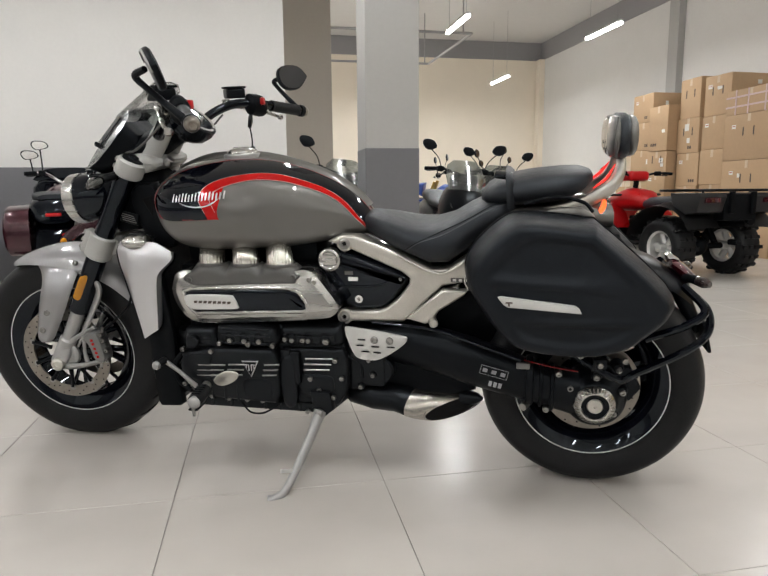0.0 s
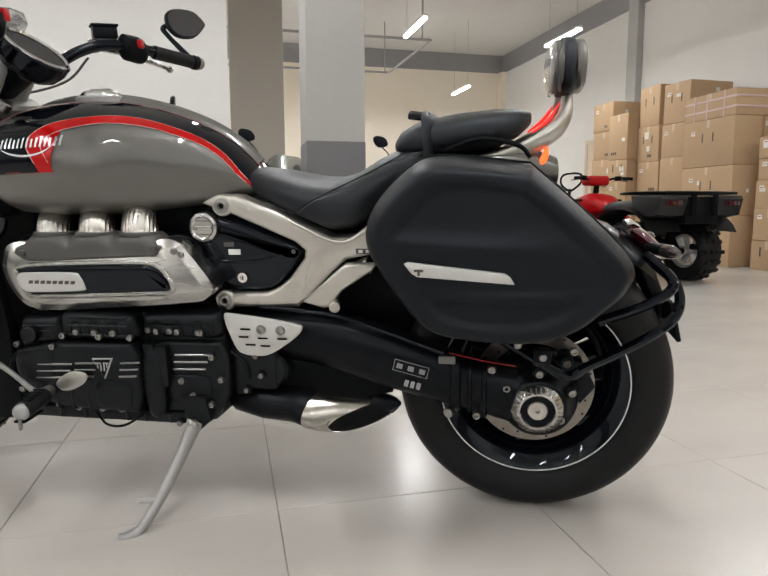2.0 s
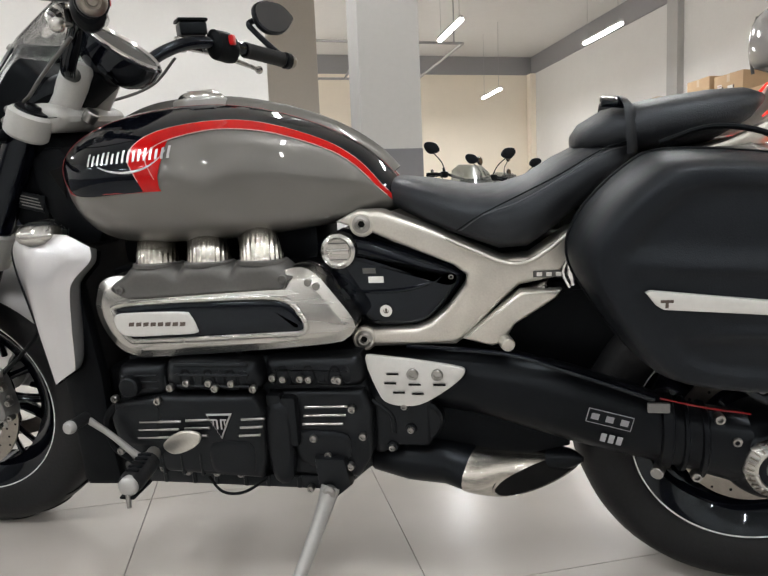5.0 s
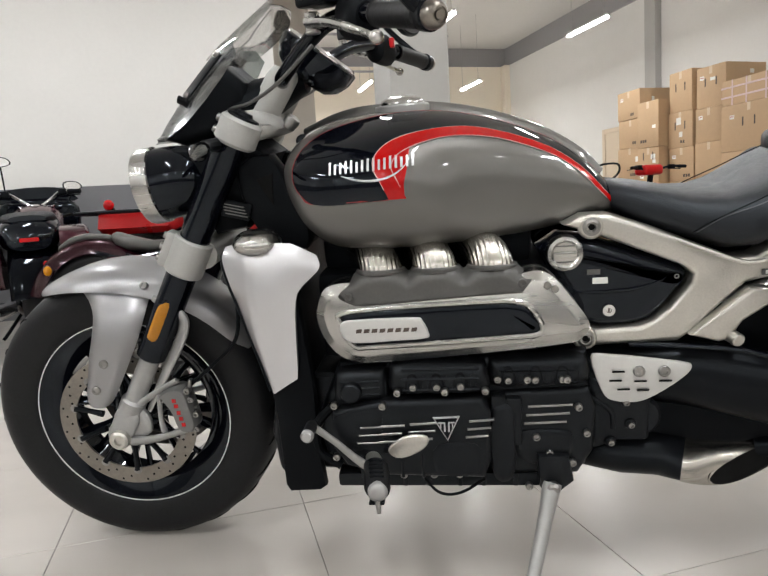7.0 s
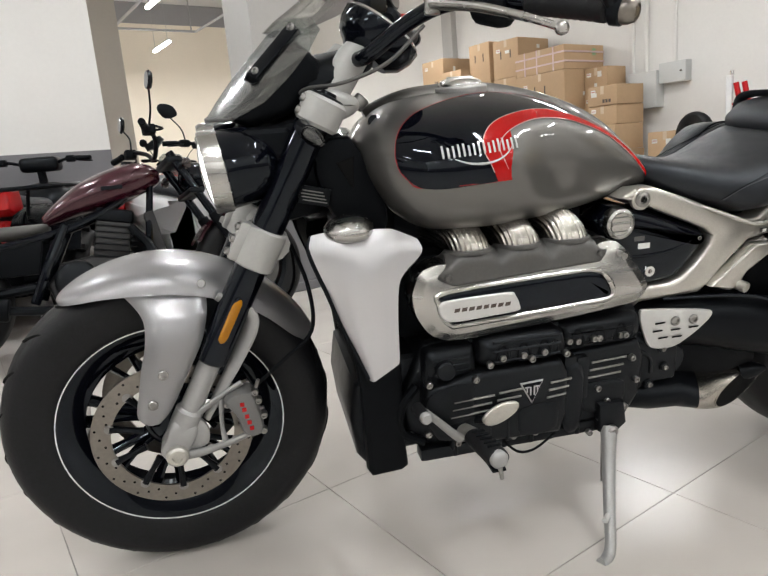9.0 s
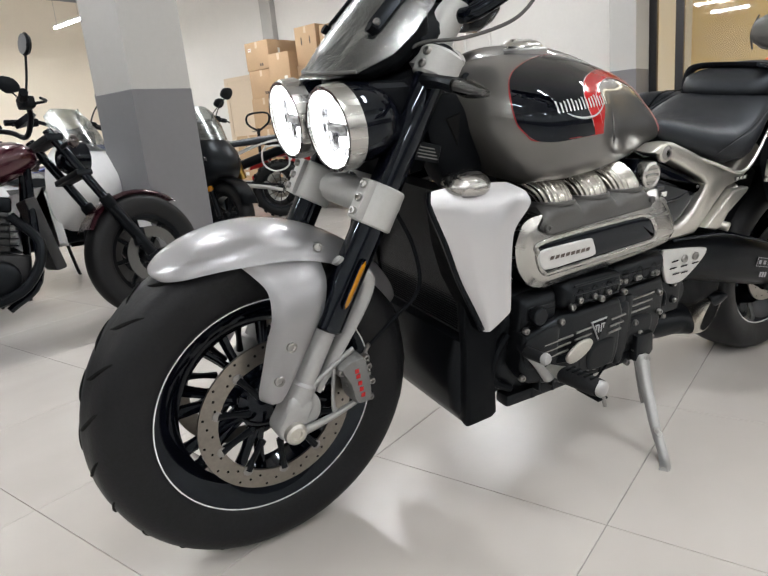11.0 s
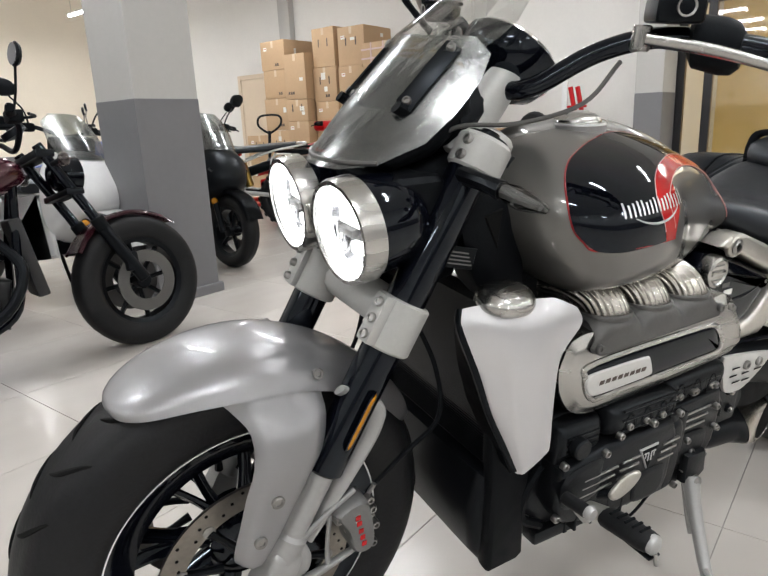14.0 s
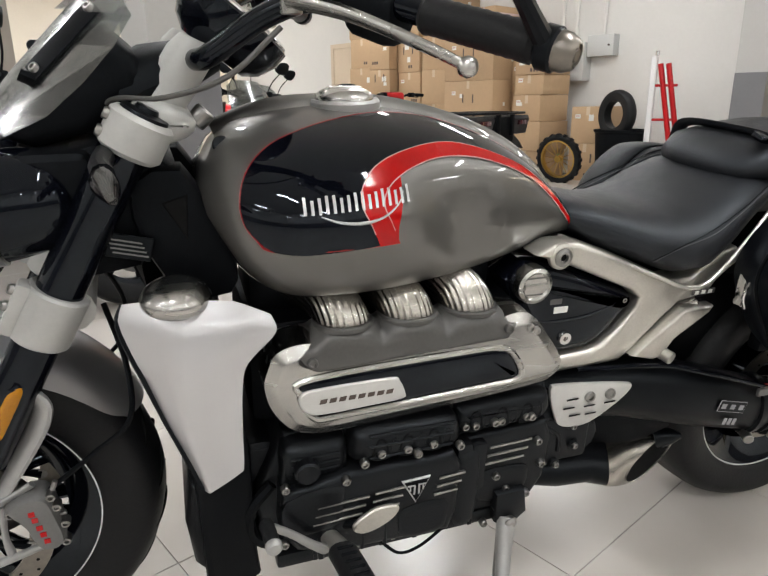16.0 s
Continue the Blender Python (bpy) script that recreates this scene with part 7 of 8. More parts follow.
stack(6.24, 3.67, 0.52, 0.44, (0.45, 0.43), 2, 6)
stack(6.20, 8.28, 0.62, 0.62, (0.48, 0.43), 0, 7)


# ---------------------------------------------------------------- other machines
def wheel(c, r, w, rim, parent, rim_mat="satin", spokes=5, knobs=0, turn=0.0, spoke_r=0.012, tyre="rubber"):
    rot = Matrix.Translation(c) @ Matrix.Rotation(radians(turn), 4, "Z")
    o = Vector((0, 0, 0))
    wh = part("wheel", moved(lathe([(rim - 0.02, -w * 0.3), (rim + 0.004, -w * 0.38), (rim, w * 0.0), (rim + 0.004, w * 0.38), (rim - 0.02, w * 0.3)], o, (0, 1, 0), 36, True), rot), rim_mat, parent)
    part("tyre", moved(lathe(smooth_profile(tyre_profile(r, w, rim), 2), o, (0, 1, 0), 48), rot), tyre, wh, "black tyre")
    part("hub", moved(rod((0, -w * 0.45, 0), (0, w * 0.45, 0), 0.04, seg=16), rot), rim_mat, wh)
    for k in range(spokes):
        a = 2 * math.pi * k / spokes
        part("spoke", moved(tube([(0.03 * math.cos(a), 0, 0.03 * math.sin(a)), ((rim - 0.01) * math.cos(a + 0.1), 0, (rim - 0.01) * math.sin(a + 0.1))], spoke_r, 6, 2), rot), rim_mat, wh)
    if knobs:
        kb = []
        for k in range(knobs):
            a = 2 * math.pi * k / knobs
            for s in ((-0.38, -0.13, 0.13, 0.38) if k % 2 else (-0.26, 0.0, 0.26)):
                rr = r - 0.012 * abs(s) / 0.38
                kb.append(box((0, 0, 0), (0.035, w * 0.19, 0.026), 0, 1, rot @ Matrix.Rotation(-a, 4, "Y") @ Matrix.Translation((rr, s * w, 0)) @ Matrix.Rotation(radians(90), 4, "Y")))
        tagged(part("tread_block", join(*kb), tyre, wh, "knobbly tread", 0), kind="stuff")
    return wh


def bars_and_mirrors(parent, x, z, half=0.36, rise=0.06, back=0.12, mirrors="round", mat="satin"):
    hb = part("handlebar", tube([(x - back, -half, z), (x - back * 0.4, -half * 0.6, z + 0.01), (x, -0.12, z - rise * 0.3), (x + 0.01, 0, z - rise), (x, 0.12, z - rise * 0.3), (x - back * 0.4, half * 0.6, z + 0.01), (x - back, half, z)], 0.012, 8, 5), mat, parent, "black handlebar")
    for s in (1, -1):
        part("grip", rod((x - back * 0.7, s * half * 0.74, z + 0.006), (x - back, s * half * 1.02, z), 0.018, seg=10), "matte", hb)
        part("lever", tube([(x - back * 0.3, s * half * 0.62, z), (x - back * 0.5 + 0.05, s * half * 0.85, z - 0.015), (x - back * 0.8 + 0.04, s * half * 1.0, z - 0.02)], 0.006, 6, 4), "satin", hb)
        part("switch_box", box((x - back * 0.45, s * half * 0.62, z + 0.005), (0.06, 0.06, 0.05), 0.012, 2), "matte", hb)
        if mirrors:
            st = part("mirror", tube([(x - back * 0.4, s * half * 0.6, z + 0.02), (x - back * 0.3, s * half * 0.7, z + 0.10), (x - back * 0.4, s * half * 0.9, z + 0.17)], 0.005, 6, 4), "satin", hb, "black mirror")
            cc = (x - back * 0.4, s * half * 0.95, z + 0.21)
            if mirrors == "round":
                part("mirror_head", lathe([(0, 0.010), (0.04, 0.008), (0.048, 0.0), (0.04, -0.012), (0, -0.018)], cc, (-1, 0, 0.1), 20), "satin", st)
                part("mirror_glass", lathe([(0, 0.0115), (0.041, 0.0105), (0.041, 0.008)], cc, (-1, 0, 0.1), 20), "mirror", st)
            else:
                hd = [(-0.06, -0.02), (-0.03, 0.04), (0.05, 0.05), (0.07, 0.01), (0.02, -0.045)]
                mt = Matrix.Translation(cc) @ Matrix.Rotation(radians(90 + s * 10), 4, "Z")
                part("mirror_head", moved(plate([(s * a, b) for a, b in hd], -0.014, 0.01, 0.006, 2, 3), mt), "satin", st)
                part("mirror_glass", moved(plate([(s * a * 0.9, b * 0.9) for a, b in hd], 0.009, 0.0115, 0, 1, 3), mt), "mirror", st)
    return hb


def arc_guard(c, r, hw, a0, a1, n=10, th=0.004, turn=0.0, skirt=0.06):
    rings = []
    for k in range(n + 1):
        a = radians(a0 + (a1 - a0) * k / n)
        ring = []
        for j in range(13):
            q = 2 * j / 12 - 1
            f = 1 - skirt * abs(q) ** 4
            ring.append((r * math.cos(a) * f, hw * math.sin(1.4 * q) / math.sin(1.4), r * math.sin(a) * f))
        rings.append(ring)
    bm = loft(rings, caps=False, closed=False)
    bmesh.ops.solidify(bm, geom=bm.faces[:], thickness=th)
    return moved(bm, Matrix.Translation(c) @ Matrix.Rotation(radians(turn), 4, "Z"))


def cruiser(m, paint, label, steer=0.0, group="parked motorcycles", mirrors="round", saddle="leather"):
    c = thing("cruiser", m, label, "motorcycle", group)
    wb, r = 1.49, 0.315
    wheel((0, 0, r), r, 0.16, 0.20, c, "satin", 6)
    turn = Matrix.Translation((1.06, 0, 0.72)) @ Matrix.Rotation(radians(steer), 4, Vector((-0.47, 0, 0.88))) @ Matrix.Translation((-1.06, 0, -0.72))

    def tp(name, bm, mat, parent=c, label=""):
        return part(name, moved(bm, turn), mat, parent, label)

    fc = turn @ Vector((wb, 0, r))
    wheel(tuple(fc), r, 0.125, 0.205, c, "satin", 8, turn=steer * 0.9)
    part("brake_disc", moved(lathe([(0.09, 0.075), (0.145, 0.075), (0.145, 0.081), (0.09, 0.081)], (0, 0, 0), (0, 1, 0), 40, True), Matrix.Translation(fc) @ Matrix.Rotation(radians(steer * 0.9), 4, "Z")), "greycap", c, "dark steel brake disc")
    part("brake_disc", moved(lathe([(0.09, -0.075), (0.145, -0.075), (0.145, -0.081), (0.09, -0.081)], (0, 0, 0), (0, 1, 0), 40, True), Matrix.Translation(fc) @ Matrix.Rotation(radians(steer * 0.9), 4, "Z")), "greycap", c, "dark steel brake disc")
    for s in (1, -1):
        tp("fork_tube", rod((wb - 0.02, s * 0.10, r), (wb - 0.17, s * 0.10, r + 0.27), 0.029, seg=16), "satin")
        tp("fork_tube", rod((wb - 0.16, s * 0.10, r + 0.25), (wb - 0.37, s * 0.10, r + 0.64), 0.022, seg=16), "gloss")
        tp("fork_gaiter", rod((wb - 0.16, s * 0.10, r + 0.25), (wb - 0.19, s * 0.10, r + 0.31), 0.031, seg=16), "matte")
        tp("caliper", box((wb - 0.07, s * 0.105, r + 0.09), (0.06, 0.035, 0.09), 0.012, 2), "satin")
    tp("yoke", box((wb - 0.35, 0, r + 0.60), (0.08, 0.25, 0.035), 0.01, 2), "satin")
    tp("yoke", box((wb - 0.26, 0, r + 0.43), (0.08, 0.25, 0.03), 0.01, 2), "satin")
    tp("front_mudguard", arc_guard((wb, 0, r), r + 0.022, 0.078, 50, 150), paint, c, "short painted front mudguard")
    hl = tp("headlight", lathe(smooth_profile([(0, -0.09), (0.05, -0.08), (0.08, -0.03), (0.085, 0.02), (0.078, 0.035), (0, 0.045)]), (wb - 0.22, 0, r + 0.52), (1, 0, -0.05), 28), "gloss", c, "round black headlight")
    tp("lens", lathe(smooth_profile([(0, 0.055), (0.05, 0.05), (0.076, 0.038)]), (wb - 0.22, 0, r + 0.52), (1, 0, -0.05), 28), "greycap", hl)
    hb = bars_and_mirrors(c, 1.06, 1.03, 0.37, 0.08, 0.12, mirrors)
    for o in [hb] + list(hb.children):
        o.data.transform(turn)
    for o in hb.children:
        for q in o.children:
            q.data.transform(turn)
    tp("gauge", lathe([(0, 0.03), (0.05, 0.028), (0.055, 0.0), (0, -0.02)], (1.09, 0, 1.02), (-0.5, 0, 0.8), 20), "satin")
    for s in (1, -1):
        tp("signal", rod((wb - 0.33, s * 0.12, r + 0.55), (wb - 0.33, s * 0.20, r + 0.55), 0.012), "matte")
        tp("signal_lens", lathe(smooth_profile([(0, 0.02), (0.025, 0.01), (0.03, -0.01), (0.015, -0.025), (0, -0.027)]), (wb - 0.32, s * 0.22, r + 0.55), (1, 0, 0), 16), "smoke")
    # tank with a long teardrop
    tk = [(0.50, 0.05, 0.64, 0.70), (0.56, 0.08, 0.655, 0.755), (0.66, 0.115, 0.68, 0.83), (0.78, 0.14, 0.705, 0.885), (0.90, 0.145, 0.735, 0.92), (0.99, 0.125, 0.77, 0.925), (1.05, 0.085, 0.80, 0.90), (1.075, 0.04, 0.82, 0.87)]
    rows = [oval((x, 0, (a + b) / 2), hw, (b - a) / 2, 24, 2.4) for x, hw, a, b in tk]
    cols = list(zip(*[smooth_path(list(q), 4) for q in zip(*rows)]))
    t = part("fuel_tank", loft([list(q) for q in cols]), paint, c, "painted teardrop tank", 60)
    part("filler_cap", lathe([(0, 0.015), (0.03, 0.013), (0.034, 0.0), (0, 0.0)], (0.93, 0, 0.922), (0.1, 0, 1), 24), "satin", t)
    part("badge", box((0.84, -0.142, 0.80), (0.10, 0.006, 0.02), 0.002, 1), "satin", t)
    part("seat", pad([(0.52, 0.06, 0.62, 0.665, 2.4), (0.45, 0.11, 0.60, 0.665, 2.8), (0.32, 0.15, 0.595, 0.665, 3), (0.20, 0.155, 0.61, 0.70, 3), (0.13, 0.12, 0.64, 0.725, 2.6), (0.10, 0.06, 0.67, 0.72, 2.2)]), saddle, c, "padded solo seat", 60)
    rf = part("rear_mudguard", arc_guard((0, 0, r), r + 0.062, 0.112, 38, 168, 20, skirt=0.24), paint, c, "painted rear mudguard")
    part("pillion_pad", pad([(0.11, 0.05, 0.660, 0.690, 2.4), (0.06, 0.075, 0.672, 0.716, 2.6), (-0.04, 0.080, 0.680, 0.726, 2.8), (-0.13, 0.075, 0.660, 0.708, 2.8), (-0.20, 0.05, 0.628, 0.668, 2.4), (-0.215, 0.03, 0.620, 0.640, 2.2)]), saddle, c, "slim padded pillion seat", 60)
    part("tail_light", box((-0.27, 0, 0.56), (0.05, 0.10, 0.05), 0.015, 3), "redlens", rf)
    # frame and engine
    for s in (1, -1):
        part("frame_tube", tube([(1.04, s * 0.04, 0.86), (0.80, s * 0.09, 0.70), (0.52, s * 0.13, 0.60), (0.22, s * 0.15, 0.56), (0.05, s * 0.15, 0.60)], 0.017, 10, 5), "gloss", c, "black frame tube")
        part("frame_tube", tube([(1.02, s * 0.05, 0.80), (0.98, s * 0.12, 0.55), (0.94, s * 0.14, 0.30), (0.80, s * 0.14, 0.20)], 0.017, 10, 5), "gloss", c)
        part("frame_tube", tube([(0.60, s * 0.13, 0.64), (0.50, s * 0.15, 0.45), (0.42, s * 0.15, 0.28)], 0.022, 10, 5), "gloss", c)
        part("swing_arm", tube([(0.46, s * 0.13, 0.36), (0.2, s * 0.13, 0.34), (0, s * 0.125, r)], 0.024, 10, 4), "satin", c)
        part("shock", tube([(0.12, s * 0.16, 0.36), (0.24, s * 0.16, 0.58)], 0.03, 12, 4), "matte", c, "black coil shock")
        part("side_cover", plate([(0.50, 0.58), (0.24, 0.54), (0.30, 0.42), (0.46, 0.42)], s * 0.12, s * 0.155, 0.012, 2), "matte", c)
        part("engine_cover", lathe(smooth_profile([(0, 0.05), (0.07, 0.048), (0.10, 0.03), (0.105, 0.0), (0.105, -0.04)]), (0.62, s * 0.13, 0.36), (0, s, 0), 32), "engine", c, "round engine cover")
        part("engine_cover", lathe(smooth_profile([(0, 0.045), (0.05, 0.043), (0.075, 0.03), (0.08, 0.0), (0.08, -0.04)]), (0.80, s * 0.13, 0.34), (0, s, 0), 32), "engine", c)
        part("footpeg", rod((0.70, s * 0.15, 0.27), (0.70, s * 0.30, 0.28), 0.014), "matte", c)
    eg = part("engine", plate([(0.94, 0.42), (0.90, 0.22), (0.52, 0.22), (0.48, 0.36), (0.56, 0.46), (0.70, 0.48)], -0.13, 0.13, 0.02, 3), "caseblack", c, "black engine cases")
    part("cylinder", box((0.80, 0, 0.53), (0.17, 0.20, 0.22), 0.02, 2, Matrix.Rotation(radians(12), 4, "Y")), "caseblack", c)
    for k in range(6):
        part("cooling_fin", box((0.80 + 0.006 * k, 0, 0.46 + 0.03 * k), (0.20, 0.225, 0.006), 0.002, 1, Matrix.Rotation(radians(12), 4, "Y")), "engine", eg)
    part("cylinder_head", box((0.83, 0, 0.665), (0.18, 0.21, 0.07), 0.02, 3, Matrix.Rotation(radians(12), 4, "Y")), "satin", c)
    part("radiator", box((1.02, 0, 0.50), (0.05, 0.24, 0.34), 0.012, 2, Matrix.Rotation(radians(-10), 4, "Y")), "radiator", c, "black radiator")
    ep = part("exhaust", tube([(0.90, -0.10, 0.60), (0.98, -0.16, 0.45), (0.85, -0.19, 0.27), (0.55, -0.20, 0.24), (0.30, -0.20, 0.27)], 0.022, 10, 6), "satin", c, "black exhaust pipe")
    part("silencer", rod((0.32, -0.205, 0.27), (-0.16, -0.22, 0.37), 0.055, 0.05, 24), "matte", ep)
    part("end_cap", lathe([(0.0, 0.015), (0.02, 0.015), (0.025, 0.03), (0.045, 0.03), (0.052, 0.0)], (-0.16, -0.22, 0.37), (-1, -0.03, 0.2), 24), "satin", ep, "black end cap")
    part("side_stand", tube([(0.62, 0.16, 0.22), (0.55, 0.26, 0.06), (0.54, 0.30, 0.012)], 0.012, 8, 4), "satin", c)
    for s in (1, -1):
        part("rear_signal", lathe(smooth_profile([(0, 0.02), (0.022, 0.01), (0.026, -0.01), (0, -0.025)]), (-0.22, s * 0.16, 0.52), (-1, 0, 0), 16), "amber", rf)
        part("signal_stalk", rod((-0.22, s * 0.05, 0.52), (-0.22, s * 0.14, 0.52), 0.008), "matte", rf)
    return c


cruiser(pose(-1.40, 2.84, 0, 0, 0, -13) @ pose(0, 0, 0, -6, 0, 0), "maroon", "maroon bobber motorcycle with black engine on its side stand", steer=14, saddle="greycap")


def tourer(m, paint, label):
    """A low touring machine: side cases, tail with a lamp strip, wide bars, a bluff fairing with a short dark screen."""
    c = thing("touring_motorcycle", m, label, "motorcycle", "parked motorcycles")
    wheel((0, 0, 0.31), 0.31, 0.17, 0.20, c, "satin", 6)
    wheel((1.32, 0, 0.31), 0.31, 0.13, 0.205, c, "satin", 8)
    part("rear_mudguard", arc_guard((0, 0, 0.31), 0.40, 0.13, 35, 172, 16), "gloss", c, "gloss black rear mudguard")
    tl = part("tail_panel", pad([(0.10, 0.16, 0.72, 0.83, 3), (-0.06, 0.17, 0.68, 0.85, 3), (-0.20, 0.16, 0.63, 0.82, 3), (-0.27, 0.12, 0.64, 0.78, 2.6)]), "gloss", c, "black rounded tail panel", 60)
    part("tail_light", box((-0.272, 0, 0.705), (0.03, 0.105, 0.026), 0.008, 2), "redlens", tl, "lit red tail light")
    part("seat", pad([(0.52, 0.08, 0.66, 0.74, 2.6), (0.42, 0.15, 0.66, 0.75, 3), (0.24, 0.18, 0.68, 0.77, 3), (0.12, 0.17, 0.72, 0.83, 3), (-0.10, 0.15, 0.80, 0.875, 3), (-0.20, 0.10, 0.81, 0.85, 2.4)]), "leather", c, "black stepped seat", 60)
    t = part("fuel_tank", pad([(0.50, 0.09, 0.66, 0.76, 2.4), (0.60, 0.15, 0.66, 0.86, 2.4), (0.75, 0.18, 0.68, 0.93, 2.4), (0.90, 0.17, 0.72, 0.95, 2.4), (1.00, 0.10, 0.76, 0.91, 2.4)]), paint, c, "maroon fuel tank", 60)
    part("filler_cap", lathe([(0, 0.015), (0.03, 0.013), (0.034, 0.0), (0, 0.0)], (0.80, 0, 0.935), (0, 0, 1), 24), "chrome", t)
    for k in (1, -1):
        cs = part("side_case", pillow([(0.30, 0.46), (0.26, 0.72), (0.05, 0.78), (-0.24, 0.74), (-0.30, 0.56), (-0.22, 0.42)], [(0.0, k * 0.16), (0.0, k * 0.30), (0.012, k * 0.325), (0.03, k * 0.335)], 4), paint, c, "maroon hard side case", 60)
        part("badge", box((-0.05, k * 0.337, 0.68), (0.09, 0.006, 0.035), 0.003, 1), "badge", cs, "small silver badge")
        part("fork_tube", rod((1.30, k * 0.10, 0.31), (1.02, k * 0.10, 0.95), 0.026, seg=16), "chrome", c)
        part("frame_tube", tube([(0.98, k * 0.05, 0.80), (0.96, k * 0.13, 0.40), (0.80, k * 0.14, 0.20), (0.30, k * 0.14, 0.22), (0.05, k * 0.13, 0.31)], 0.018, 10, 5), "gloss", c, "black frame tube")
        part("footboard", box((0.62, k * 0.27, 0.24), (0.34, 0.12, 0.02), 0.008, 2), "matte", c)
        part("exhaust", rod((0.75, k * 0.21, 0.22), (-0.30, k * 0.25, 0.28), 0.045, 0.05, 20), "chrome", c, "chromed silencer")
    part("engine", plate([(0.94, 0.62), (0.90, 0.22), (0.46, 0.22), (0.44, 0.50), (0.62, 0.66)], -0.15, 0.15, 0.02, 3), "caseblack", c, "black engine cases")
    part("front_mudguard", arc_guard((1.32, 0, 0.31), 0.335, 0.085, 30, 160), paint, c, "maroon front mudguard")
    fa = part("fairing", pad([(1.02, 0.27, 0.72, 0.98, 3.2), (1.06, 0.30, 0.70, 1.00, 3.2), (1.14, 0.29, 0.70, 0.99, 3), (1.22, 0.22, 0.72, 0.95, 2.8), (1.28, 0.12, 0.76, 0.89, 2.6)]), "gloss", c, "bluff black fairing", 60)
    part("windscreen", plate([(-0.26, 0.97), (-0.25, 1.03), (-0.19, 1.075), (0, 1.09), (0.19, 1.075), (0.25, 1.03), (0.26, 0.97)], -0.004, 0.004, 0.002, 1, 3), "gloss", fa, "short dark screen").data.transform(Matrix.Translation((1.10, 0, 0)) @ Matrix.Rotation(radians(90), 4, "Z"))
    hb = bars_and_mirrors(c, 0.98, 1.03, 0.31, 0.10, 0.16, None, "chrome")
    for root, cc in (((0.93, 0.19, 1.05), (0.96, 0.20, 1.27)), ((0.90, 0.26, 1.04), (0.92, 0.28, 1.185)), ((1.04, -0.22, 0.97), (1.03, -0.26, 1.075))):
        st = part("mirror", tube([root, ((root[0] + cc[0]) / 2 + 0.03, (root[1] + cc[1]) / 2, (root[2] + cc[2]) / 2 - 0.02), (cc[0] + 0.02, cc[1], cc[2] - 0.02)], 0.006, 8, 4), "satin", hb, "black mirror on a bent stalk")
        hd = [(-0.07, -0.01), (-0.045, 0.038), (0.04, 0.045), (0.066, 0.012), (0.03, -0.034)]
        mt = Matrix.Translation(cc) @ Matrix.Rotation(radians(98), 4, "Z")
        part("mirror_head", moved(plate(hd, -0.012, 0.009, 0.006, 2, 3), mt), "satin", st)
        part("mirror_glass", moved(plate([(a * 0.86, b * 0.84) for a, b in hd], 0.008, 0.0105, 0, 1, 3), mt), "chrome", st, "bright mirror glass")
    part("side_stand", tube([(0.62, 0.14, 0.22), (0.55, 0.26, 0.06), (0.54, 0.30, 0.012)], 0.012, 8, 4), "satin", c)
    return c


tourer(pose(-1.83, 3.42, 0, 0, 0, 100) @ pose(0, 0, 0, -1, 0, 0), "maroon", "maroon and black touring motorcycle parked facing the wall")
cruiser(pose(-2.78, 3.18, 0, 0, 0, 97) @ pose(0, 0, 0, -6, 0, 0), "maroon", "maroon cruiser motorcycle parked against the white wall", steer=-10)
cruiser(pose(-3.6, 2.7, 0, 0, 0, 82) @ pose(0, 0, 0, -6, 0, 0), "gloss", "black cruiser motorcycle parked beside a maroon one", steer=-10)


